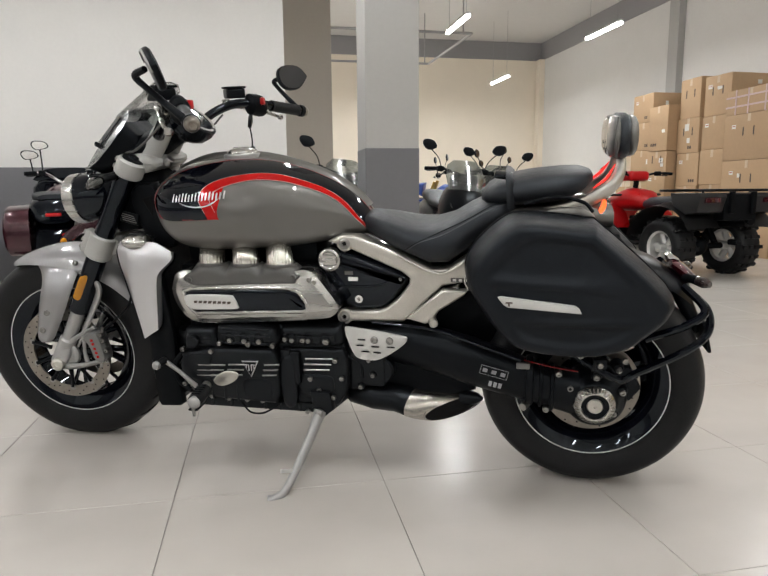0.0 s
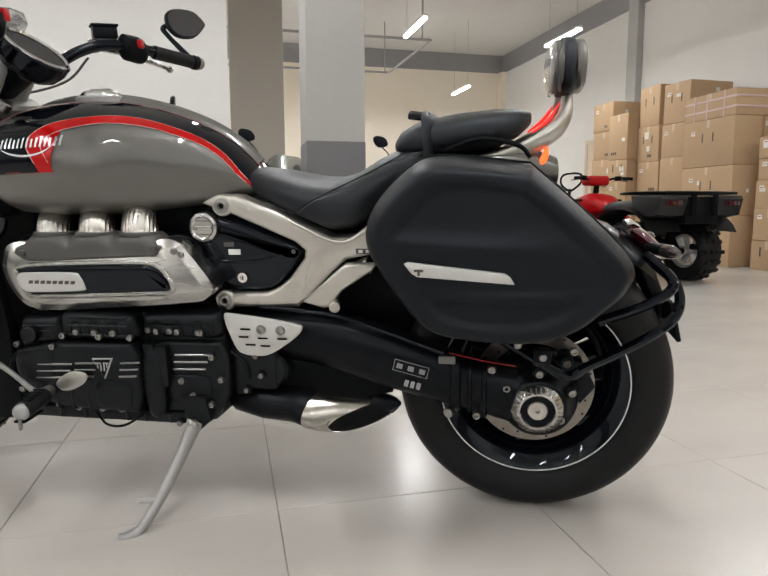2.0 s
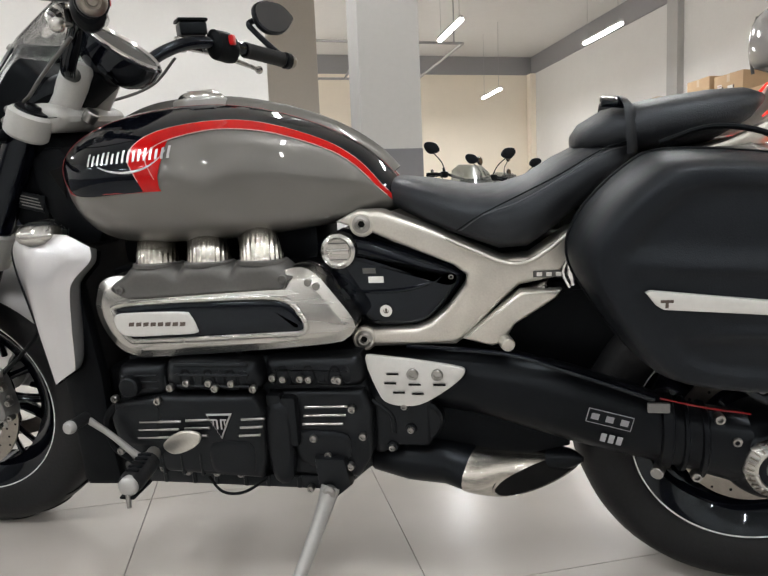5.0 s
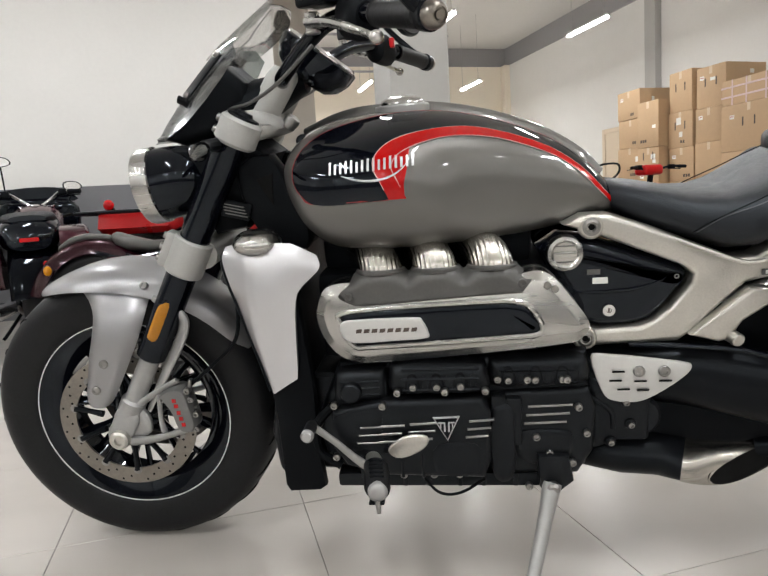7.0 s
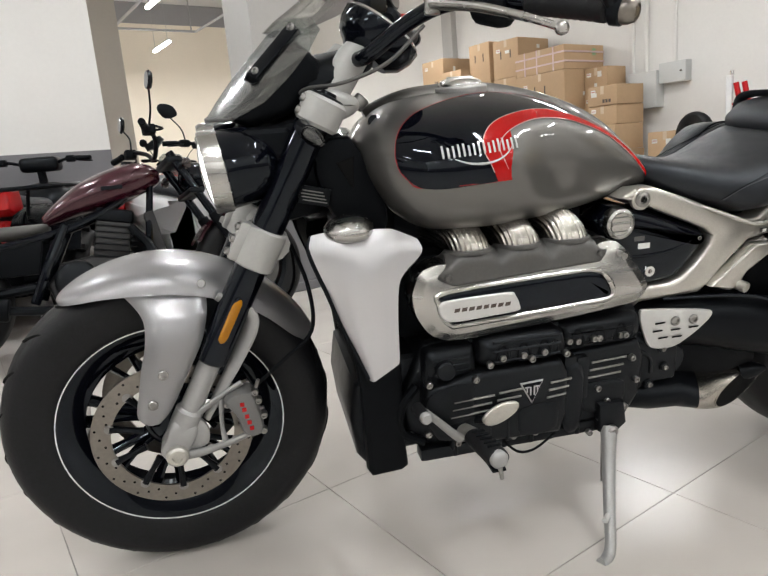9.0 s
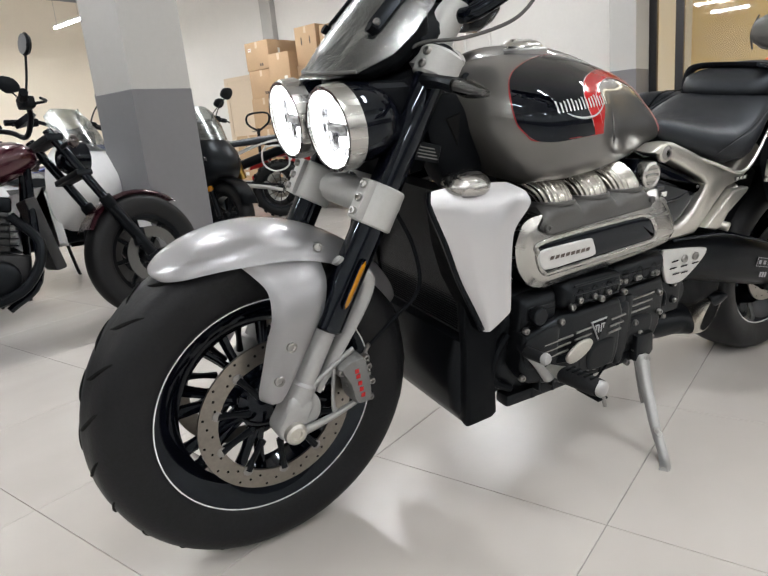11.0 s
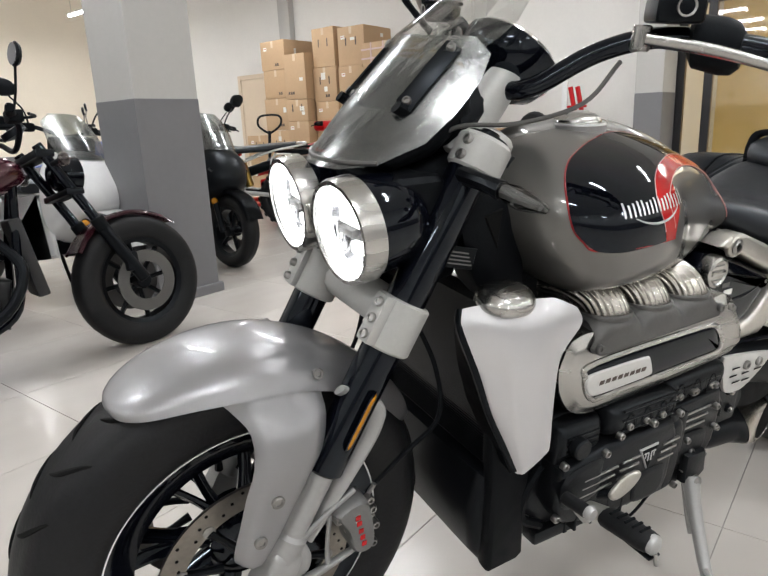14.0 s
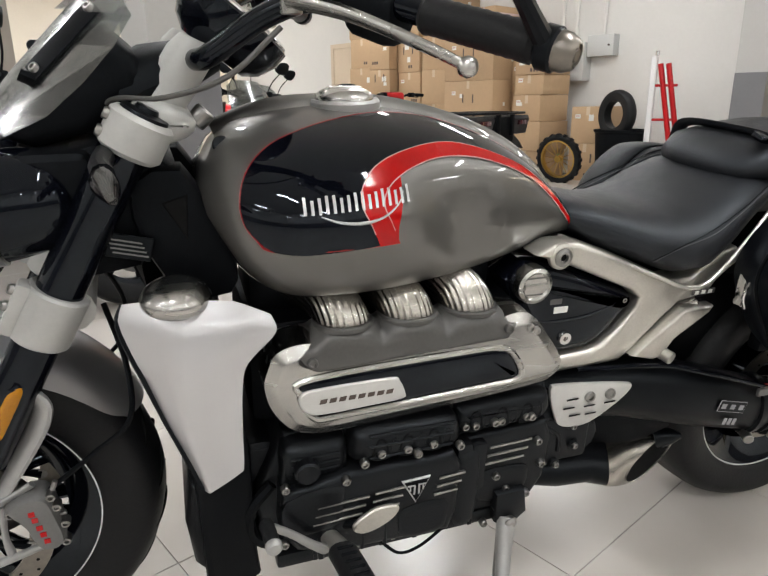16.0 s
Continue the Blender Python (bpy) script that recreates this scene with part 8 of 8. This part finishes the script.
def quad(m, paint, label, cover=None, tail="matte"):
    q = thing("quad_bike", m, label, "quad bike", "quad bikes")
    r, w, tr, wb = 0.29, 0.25, 0.40, 1.22
    for x, s in ((0, 1), (0, -1), (wb, 1), (wb, -1)):
        wheel((x, s * tr, r), r, w if x == 0 else w * 0.85, 0.165, q, "alu_white", 6, 18, spoke_r=0.032)
    part("axle", rod((0, -tr + 0.05, r), (0, tr - 0.05, r), 0.03), "matte", q)
    part("axle", rod((wb, -tr + 0.05, r), (wb, tr - 0.05, r), 0.025), "matte", q)
    part("differential", lathe(smooth_profile([(0, -0.09), (0.07, -0.07), (0.1, 0), (0.07, 0.07), (0, 0.09)]), (0.02, 0, r), (0, 1, 0), 20), "matte", q)
    part("chassis", box((0.6, 0, 0.36), (1.0, 0.26, 0.16), 0.03, 2), "matte", q, "black chassis")
    part("engine", box((0.62, 0, 0.46), (0.42, 0.30, 0.24), 0.04, 2), "engine", q)
    for s in (1, -1):
        rings = []
        for k in range(13):
            a = radians(8 + 150 * k / 12)
            rings.append([(0.42 * math.cos(a), s * (0.16 + 0.38 * j / 6), r + 0.06 + (0.40 - 0.05 * (j / 6) ** 2) * math.sin(a)) for j in range(7)])
        bm = loft(rings, caps=False, closed=False)
        bmesh.ops.solidify(bm, geom=bm.faces[:], thickness=0.006)
        part("rear_wing", bm, "gloss" if cover else "caseblack", q, "dark rear wing")
        rings = []
        for k in range(13):
            a = radians(25 + 140 * k / 12)
            rings.append([(wb + 0.40 * math.cos(a), s * (0.14 + 0.38 * j / 6), r + 0.05 + (0.40 - 0.05 * (j / 6) ** 2) * math.sin(a)) for j in range(7)])
        bm = loft(rings, caps=False, closed=False)
        bmesh.ops.solidify(bm, geom=bm.faces[:], thickness=0.006)
        part("front_wing", bm, paint, q, "painted front wing")
        if not cover:
            part("rear_lamp_panel", plate([(-0.475, 0.79), (-0.46, 0.822), (-0.10, 0.822), (-0.14, 0.70), (-0.30, 0.62), (-0.44, 0.645)], s * 0.18, s * 0.50, 0.02, 2), "caseblack", q, "dark grey rear corner panel")
            part("tail_light", plate([(-0.485, 0.735), (-0.482, 0.775), (-0.44, 0.775), (-0.44, 0.725)], s * 0.26, s * 0.44, 0.010, 2), "tail_red", q, "dark red tail light")
        part("front_lamp", lathe(smooth_profile([(0, 0.02), (0.05, 0.01), (0.06, -0.03), (0, -0.06)]), (wb + 0.40, s * 0.24, 0.62), (1, 0, 0), 20), "greycap", q)
        part("footwell", box((0.62, s * 0.33, 0.30), (0.50, 0.24, 0.02), 0.006, 1), "matte", q)
        part("suspension", tube([(0.10, s * 0.12, 0.62), (0.04, s * 0.26, 0.30)], 0.03, 10, 3), "matte", q)
    part("tail_box", box((-0.40, 0, 0.69), (0.13, 0.40, 0.25), 0.03, 2) if not cover else plate([(-0.50, 0.74), (-0.47, 0.84), (-0.30, 0.85), (-0.27, 0.73), (-0.44, 0.70)], -0.25, 0.25, 0.02, 3), tail, q, "tail panel")
    if tail != "matte":
        st = part("lamp_stalk", tube([(-0.40, 0.17, 0.845), (-0.42, 0.175, 0.87), (-0.44, 0.18, 0.885)], 0.014, 10, 4), "matte", q, "black lamp stalk")
        part("round_lamp", lathe(smooth_profile([(0, 0.025), (0.022, 0.02), (0.032, 0.010), (0.034, -0.008), (0.02, -0.022), (0, -0.026)]), (-0.445, 0.18, 0.892), (-1, 0, 0.1), 24), "redlens", st, "round red rear lamp")
    for s in (1, -1) if not cover else ():
        part("rack_post", box((-0.478, s * 0.13, 0.74), (0.035, 0.05, 0.22), 0.012, 2), "matte", q, "thick black rack post")
    part("tail_label", box((-0.452, 0.0, 0.62), (0.004, 0.12, 0.03)), "label", q, smooth=0)
    part("seat", pad([(0.72, 0.10, 0.66, 0.74, 2.6), (0.60, 0.14, 0.64, 0.78, 3), (0.35, 0.16, 0.64, 0.79, 3), (0.05, 0.17, 0.66, 0.82, 3), (-0.15, 0.15, 0.68, 0.81, 2.8), (-0.20, 0.10, 0.70, 0.78, 2.4)]), "leather", q, "black padded seat", 60)
    part("tank_cover", pad([(0.66, 0.08, 0.66, 0.74, 2.6), (0.78, 0.17, 0.64, 0.85, 2.8), (0.95, 0.20, 0.62, 0.88, 2.8), (1.15, 0.18, 0.62, 0.82, 2.8), (1.40, 0.14, 0.60, 0.70, 2.6), (1.52, 0.08, 0.60, 0.65, 2.4)]), cover or paint, q, "painted tank cover", 60)
    bars_and_mirrors(q, 0.92, 1.03, 0.38, 0.05, 0.10, None)
    part("handlebar_pod", box((0.96, 0, 1.01), (0.17, 0.27, 0.11), 0.045, 4), cover or paint, q, "painted instrument pod")
    part("steering_post", rod((0.96, 0, 0.80), (0.93, 0, 1.0), 0.03), "matte", q)
    for x0, x1, z, hw in ((-0.45, 0.10, 0.845, 0.42), (1.0, 1.55, 0.80, 0.40)):
        rk = part("rack", tube([(x0, -hw, z), (x1, -hw, z), (x1, hw, z), (x0, hw, z)], 0.013, 8, 3, True), "satin", q, "black tubular rack")
        for k in range(5):
            part("rack_bar", rod((x0 + 0.02, -hw + hw * 0.4 * (k + 0.5), z), (x1 - 0.02, -hw + hw * 0.4 * (k + 0.5), z), 0.009, seg=8), "satin", rk)
        for s in (1, -1):
            part("rack_leg", rod((x0 + 0.15, s * hw * 0.7, z), (x0 + 0.2, s * hw * 0.6, z - 0.16), 0.011, seg=8), "satin", rk)
    part("exhaust", rod((0.25, -0.24, 0.50), (-0.38, -0.24, 0.56), 0.055, seg=18), "satin", q)
    part("hitch", box((-0.42, 0, 0.36), (0.12, 0.06, 0.05), 0.01, 1), "matte", q)
    return q


quad(pose(3.97, 3.84, 0, 0, 0, 98), "redplastic", "red quad bike with black racks and knobbly tyres")
quad(pose(-1.03, 3.74, 0, 0, 0, 66), "redplastic", "red quad bike with black rear rack behind the cruiser", "satin", "redplastic")


def scooter(m, paint, label, mirrors="leaf"):
    s_ = thing("scooter", m, label, "scooter", "parked scooters")
    wb, r = 1.40, 0.27
    wheel((0, 0, r), r, 0.14, 0.17, s_, "satin", 5)
    wheel((wb, 0, r), r, 0.12, 0.18, s_, "satin", 5, spoke_r=0.016)
    part("brake_disc", lathe([(0.07, 0.065), (0.12, 0.065), (0.12, 0.07), (0.07, 0.07)], (wb, 0, r), (0, 1, 0), 32, True), "disc", s_)
    for s in (1, -1):
        part("fork_leg", rod((wb, s * 0.085, r), (wb - 0.16, s * 0.085, r + 0.40), 0.022), "satin", s_)
        part("lower_panel", plate([(1.10, 0.30), (1.02, 0.62), (0.80, 0.40), (0.30, 0.36), (-0.05, 0.50), (-0.10, 0.66), (0.30, 0.62), (0.70, 0.46), (0.78, 0.26)], s * 0.14, s * 0.20, 0.02, 3), paint, s_, "painted side panel")
        part("headlamp", plate([(1.39, 0.70), (1.30, 0.80), (1.22, 0.82), (1.26, 0.72)], s * 0.05, s * 0.17, 0.012, 3), "lensglass", s_, "clear headlamp")
        part("headlamp_bowl", plate([(1.375, 0.705), (1.30, 0.79), (1.23, 0.81), (1.26, 0.725)], s * 0.055, s * 0.16, 0.008, 2), "reflector", s_)
        part("marker", lathe(smooth_profile([(0, 0.015), (0.02, 0.008), (0.024, -0.01), (0, -0.02)]), (wb - 0.08, s * 0.10, r + 0.22), (0.6, s * 0.8, 0), 14), "amber", s_, "amber marker")
    fr = [(1.44, 0.03, 0.60, 0.66), (1.42, 0.11, 0.57, 0.72), (1.34, 0.19, 0.52, 0.84), (1.24, 0.22, 0.46, 0.90), (1.12, 0.22, 0.38, 0.94), (1.02, 0.17, 0.34, 0.92)]
    part("front_fairing", loft([oval((x, 0, (a + b) / 2), hw, (b - a) / 2, 24, 2.4) for x, hw, a, b in fr]), paint, s_, "painted front fairing", 60)
    part("front_mudguard", arc_guard((wb, 0, r), r + 0.035, 0.075, 20, 130, 12), "satin" if paint != "white" else paint, s_, "front mudguard")
    ws = part("windscreen", screen_sheet([(1.32, 0.86, 0.16, 0.08), (1.24, 0.98, 0.18, 0.09), (1.16, 1.08, 0.16, 0.08), (1.12, 1.13, 0.10, 0.05)], 10), "screen", s_, "smoked windscreen")
    part("dashboard", box((1.12, 0, 0.94), (0.14, 0.24, 0.12), 0.03, 2), "matte", s_)
    part("floor_board", box((0.86, 0, 0.34), (0.42, 0.34, 0.10), 0.03, 2), "matte", s_)
    part("body", pad([(0.72, 0.10, 0.36, 0.62, 2.6), (0.55, 0.17, 0.40, 0.70, 3), (0.25, 0.20, 0.42, 0.74, 3), (-0.05, 0.18, 0.50, 0.76, 3), (-0.28, 0.10, 0.62, 0.78, 2.6)]), paint, s_, "painted body", 60)
    part("seat", pad([(0.70, 0.08, 0.66, 0.72, 2.6), (0.58, 0.14, 0.68, 0.76, 3), (0.38, 0.16, 0.70, 0.79, 3), (0.28, 0.16, 0.72, 0.86, 3), (0.0, 0.15, 0.75, 0.88, 3), (-0.22, 0.09, 0.78, 0.86, 2.6)]), "leather", s_, "black stepped seat", 60)
    part("tail_light", box((-0.30, 0, 0.72), (0.05, 0.18, 0.05), 0.015, 2), "redlens", s_)
    part("exhaust", rod((0.35, -0.20, 0.24), (-0.22, -0.22, 0.36), 0.055, seg=18), "matte", s_)
    part("engine", box((0.25, 0.02, 0.30), (0.50, 0.22, 0.18), 0.04, 2), "engine", s_)
    part("side_stand", tube([(0.72, 0.14, 0.26), (0.66, 0.24, 0.06), (0.65, 0.27, 0.012)], 0.012, 8, 4), "satin", s_)
    bars_and_mirrors(s_, 1.08, 1.04, 0.34, 0.04, 0.10, mirrors)
    return s_


scooter(pose(1.47, 4.95, 0, 0, 0, -93) @ pose(0, 0, 0, -5, 0, 0), "satin", "dark grey maxi scooter parked beside the pillar")
scooter(pose(2.24, 5.95, 0, 0, 0, -96) @ pose(0, 0, 0, -5, 0, 0), "white", "white scooter parked in the second row")
scooter(pose(0.10, 4.75, 0, 0, 0, -80) @ pose(0, 0, 0, -5, 0, 0), "white", "white scooter parked behind the pillar")
scooter(pose(1.02, 8.4, 0, 0, 0, -88) @ pose(0, 0, 0, -5, 0, 0), "redplastic", "red scooter parked in the room behind", "round")


def dirt_bike(m, paint, label):
    d = thing("dirt_bike", m, label, "motorcycle", "off-road motorcycles")
    wb, r = 1.36, 0.30
    wheel((0, 0, r), r, 0.13, 0.21, d, "satin", 12, 22, spoke_r=0.004)
    wheel((wb, 0, r + 0.01), r + 0.01, 0.10, 0.23, d, "satin", 12, 22, spoke_r=0.004)
    for s in (1, -1):
        part("fork_leg", rod((wb, s * 0.09, r), (wb - 0.30, s * 0.09, 1.0), 0.024), "gold", d, "gold fork leg")
        part("swing_arm", tube([(0.50, s * 0.09, 0.40), (0.2, s * 0.10, 0.36), (-0.03, s * 0.10, r)], [0.03, 0.028, 0.022], 10, 4, flat=0.7), "alu_white", d, "pale alloy swing arm")
        part("frame_tube", tube([(1.05, s * 0.06, 0.86), (0.7, s * 0.12, 0.72), (0.45, s * 0.12, 0.45), (0.55, s * 0.10, 0.30)], 0.016, 8, 4), "satin", d)
        part("tail_rail", tube([(0.42, s * 0.10, 0.70), (0.12, s * 0.13, 0.80), (-0.12, s * 0.13, 0.84), (-0.22, s * 0.05, 0.85)], 0.011, 8, 5), "alu_white", d, "pale luggage rail")
        part("pannier_hoop", tube([(0.10, s * 0.19, 0.76), (-0.10, s * 0.20, 0.76), (-0.14, s * 0.20, 0.58), (0.0, s * 0.20, 0.52), (0.12, s * 0.20, 0.60)], 0.009, 8, 4, True), "alu_white", d, "pale pannier hoop")
        part("shroud", plate([(1.08, 0.86), (0.80, 0.90), (0.72, 0.74), (0.92, 0.60)], s * 0.10, s * 0.17, 0.015, 3, 2), paint, d, "painted tank shroud")
    part("tank", pad([(1.05, 0.06, 0.80, 0.90, 2.4), (0.95, 0.11, 0.74, 0.96, 2.6), (0.78, 0.12, 0.74, 0.95, 2.6), (0.62, 0.08, 0.76, 0.88, 2.4)]), paint, d, "painted tank", 60)
    part("seat", pad([(0.70, 0.08, 0.80, 0.88, 2.6), (0.45, 0.11, 0.78, 0.84, 3), (0.15, 0.11, 0.79, 0.86, 3), (-0.12, 0.08, 0.82, 0.87, 2.6)]), "leather", d, "dark seat", 60)
    part("rear_mudguard", plate([(0.10, 0.78), (-0.20, 0.80), (-0.38, 0.74), (-0.36, 0.71), (-0.15, 0.74)], -0.07, 0.07, 0.01, 2), "matte", d)
    part("front_mudguard", plate([(wb + 0.26, 0.70), (wb + 0.05, 0.76), (wb - 0.22, 0.70), (wb - 0.1, 0.74)], -0.06, 0.06, 0.008, 2), paint, d)
    part("headlight", plate([(1.30, 0.98), (1.34, 0.84), (1.26, 0.80), (1.22, 0.98)], -0.10, 0.10, 0.03, 3), paint, d)
    part("engine", box((0.70, 0, 0.42), (0.36, 0.24, 0.34), 0.04, 3), "engine", d)
    part("shock", tube([(0.38, 0.0, 0.44), (0.44, 0.0, 0.70)], 0.04, 12, 4), "gold", d, "gold coil shock")
    part("exhaust", rod((0.40, -0.16, 0.56), (-0.16, -0.17, 0.72), 0.05, seg=18), "satin", d)
    part("chain_guard", rod((0.42, 0.08, 0.42), (0.0, 0.08, 0.36), 0.012), "satin", d)
    part("brake_disc", lathe([(0.07, -0.06), (0.11, -0.06), (0.11, -0.055), (0.07, -0.055)], (0, 0, r), (0, 1, 0), 32, True), "disc", d)
    part("tail_light", box((-0.36, 0, 0.70), (0.03, 0.10, 0.04), 0.01, 2), "redlens", d)
    pl = part("number_plate", box((-0.36, 0, 0.56), (0.006, 0.19, 0.15), 0.002, 1), "label", d, "white plate with dark bars")
    for k in range(2):
        for j in range(3):
            part("plate_bar", box((-0.364, -0.055 + 0.055 * j, 0.535 + 0.055 * k), (0.002, 0.035, 0.028)), "ink", pl, smooth=0)
    part("side_stand", tube([(0.55, 0.12, 0.32), (0.5, 0.24, 0.06), (0.49, 0.27, 0.012)], 0.01, 8, 4), "satin", d)
    bars_and_mirrors(d, 1.02, 1.10, 0.36, 0.05, 0.10, "round")
    return d


dirt_bike(pose(3.06, 4.66, 0, 0, 0, 132) @ pose(0, 0, 0, -6, 0, 0), "satin", "black off-road motorcycle with pale luggage rails")
dirt_bike(pose(3.08, 6.5, 0, 0, 0, 150) @ pose(0, 0, 0, -6, 0, 0), "blue", "blue off-road motorcycle in the second row")
dirt_bike(pose(3.86, 6.85, 0, 0, 0, 120) @ pose(0, 0, 0, -6, 0, 0), "redplastic", "red off-road motorcycle in the second row")

# pallet truck
pt = thing("pallet_truck", pose(4.55, 6.5, 0, 0, 0, 200), "black hand pallet truck with a loop handle", "pallet truck")
part("handle", tube([(0, -0.14, 1.18), (0.02, -0.17, 1.06), (0.03, -0.03, 0.96), (0.03, 0.03, 0.96), (0.02, 0.17, 1.06), (0, 0.14, 1.18)], 0.015, 8, 4, True), "satin", pt)
part("shaft", rod((0.03, 0, 0.98), (0.14, 0, 0.24), 0.022), "satin", pt)
part("pump", box((0.16, 0, 0.22), (0.18, 0.2, 0.26), 0.03, 2), "redplastic", pt)
for s in (1, -1):
    part("fork", box((0.80, s * 0.19, 0.08), (1.15, 0.16, 0.05), 0.01, 2), "redplastic", pt)
    part("roller", rod((1.25, s * 0.19 - 0.04, 0.04), (1.25, s * 0.19 + 0.04, 0.04), 0.04), "matte", pt)
part("steer_wheel", rod((0.14, -0.08, 0.09), (0.14, 0.08, 0.09), 0.09), "matte", pt)

# odds and ends by the east wall
sw_ = thing("spare_wheel", pose(5.66, 3.78, 0, 0, 0, 92) @ pose(0, 0, 0, -8, 0, 0), "gold rimmed spoked motorcycle wheel leaning on cartons", "wheel")
wheel((0, 0, 0.29), 0.29, 0.09, 0.225, sw_, "gold", 14, 20, spoke_r=0.004)
tb = thing("tub", pose(5.80, 3.12, 0), "large black plastic tub", "tub")
part("body", lathe([(0, 0.01), (0.22, 0.01), (0.23, 0.03), (0.27, 0.60), (0.29, 0.62), (0.29, 0.64), (0.26, 0.64), (0.22, 0.05), (0, 0.04)], (0, 0, 0), (0, 0, 1), 32), "matte", tb)
part("tyre", moved(lathe(smooth_profile([(0.15, -0.05), (0.24, -0.06), (0.27, 0), (0.24, 0.06), (0.15, 0.05)]), (0, 0, 0), (0, 1, 0), 32, True), Matrix.Translation((0, 0.06, 0.80)) @ Matrix.Rotation(radians(70), 4, "Z")), "rubber", tb, "black tyre standing in the tub")
rf_ = thing("steel_stand", pose(5.82, 2.64, 0, 0, 0, 10), "red and white painted tubular steel stand", "stand")
part("post", box((0, 0.16, 0.70), (0.06, 0.06, 1.40), 0.006, 1), "white", rf_, "white painted post")
part("foot", box((0, 0, 0.03), (0.5, 0.5, 0.06), 0.01, 1), "white", rf_)
for y0, y1 in ((0.10, -0.16), (0.02, -0.24)):
    part("brace", rod((0, y0, 1.32), (0.02, y1, 0.05), 0.028, seg=10), "redplastic", rf_, "red painted brace")
for z in (0.35, 0.75, 1.1):
    part("rung", rod((0, 0.14, z), (0.01, -0.08 - 0.1 * (1.2 - z), z), 0.014, seg=8), "redplastic", rf_)
part("knob", rod((0, 0.14, 1.40), (0, 0.14, 1.45), 0.02), "chrome", rf_)


# ---------------------------------------------------------------- floor tiles, last
TILE, GAP = 0.6, 0.002


def tile_mesh():
    bm = box((0, 0, 0.0025), (TILE - GAP, TILE - GAP, 0.005))
    top = [e for e in bm.edges if all(v.co.z > 0 for v in e.verts)]
    bmesh.ops.bevel(bm, geom=top, offset=0.0008, segments=1, affect="EDGES")
    me = bpy.data.meshes.new("tile")
    bm.to_mesh(me)
    bm.free()
    me.materials.append(M["tile"])
    return me


tile_me = tile_mesh()
far = []
for i in range(-14, 12):
    for j in range(-11, 22):
        cx, cy = (i + 0.5) * TILE, (j + 0.5) * TILE
        if not (X0 - 0.3 < cx < X1 + 0.3 and Y0 - 0.3 < cy < Y1 + 0.3):
            continue
        if -6 <= i < 11 and -5 <= j < 12:
            t = new("tile", tile_me)
            t.parent = slab
            t.location = (cx, cy, -0.005)
        else:
            far.append(box((cx, cy, -0.0025), (TILE - GAP, TILE - GAP, 0.005)))
tagged(part("far_tiles", join(*far), "tile", slab, "", 0), kind="stuff")
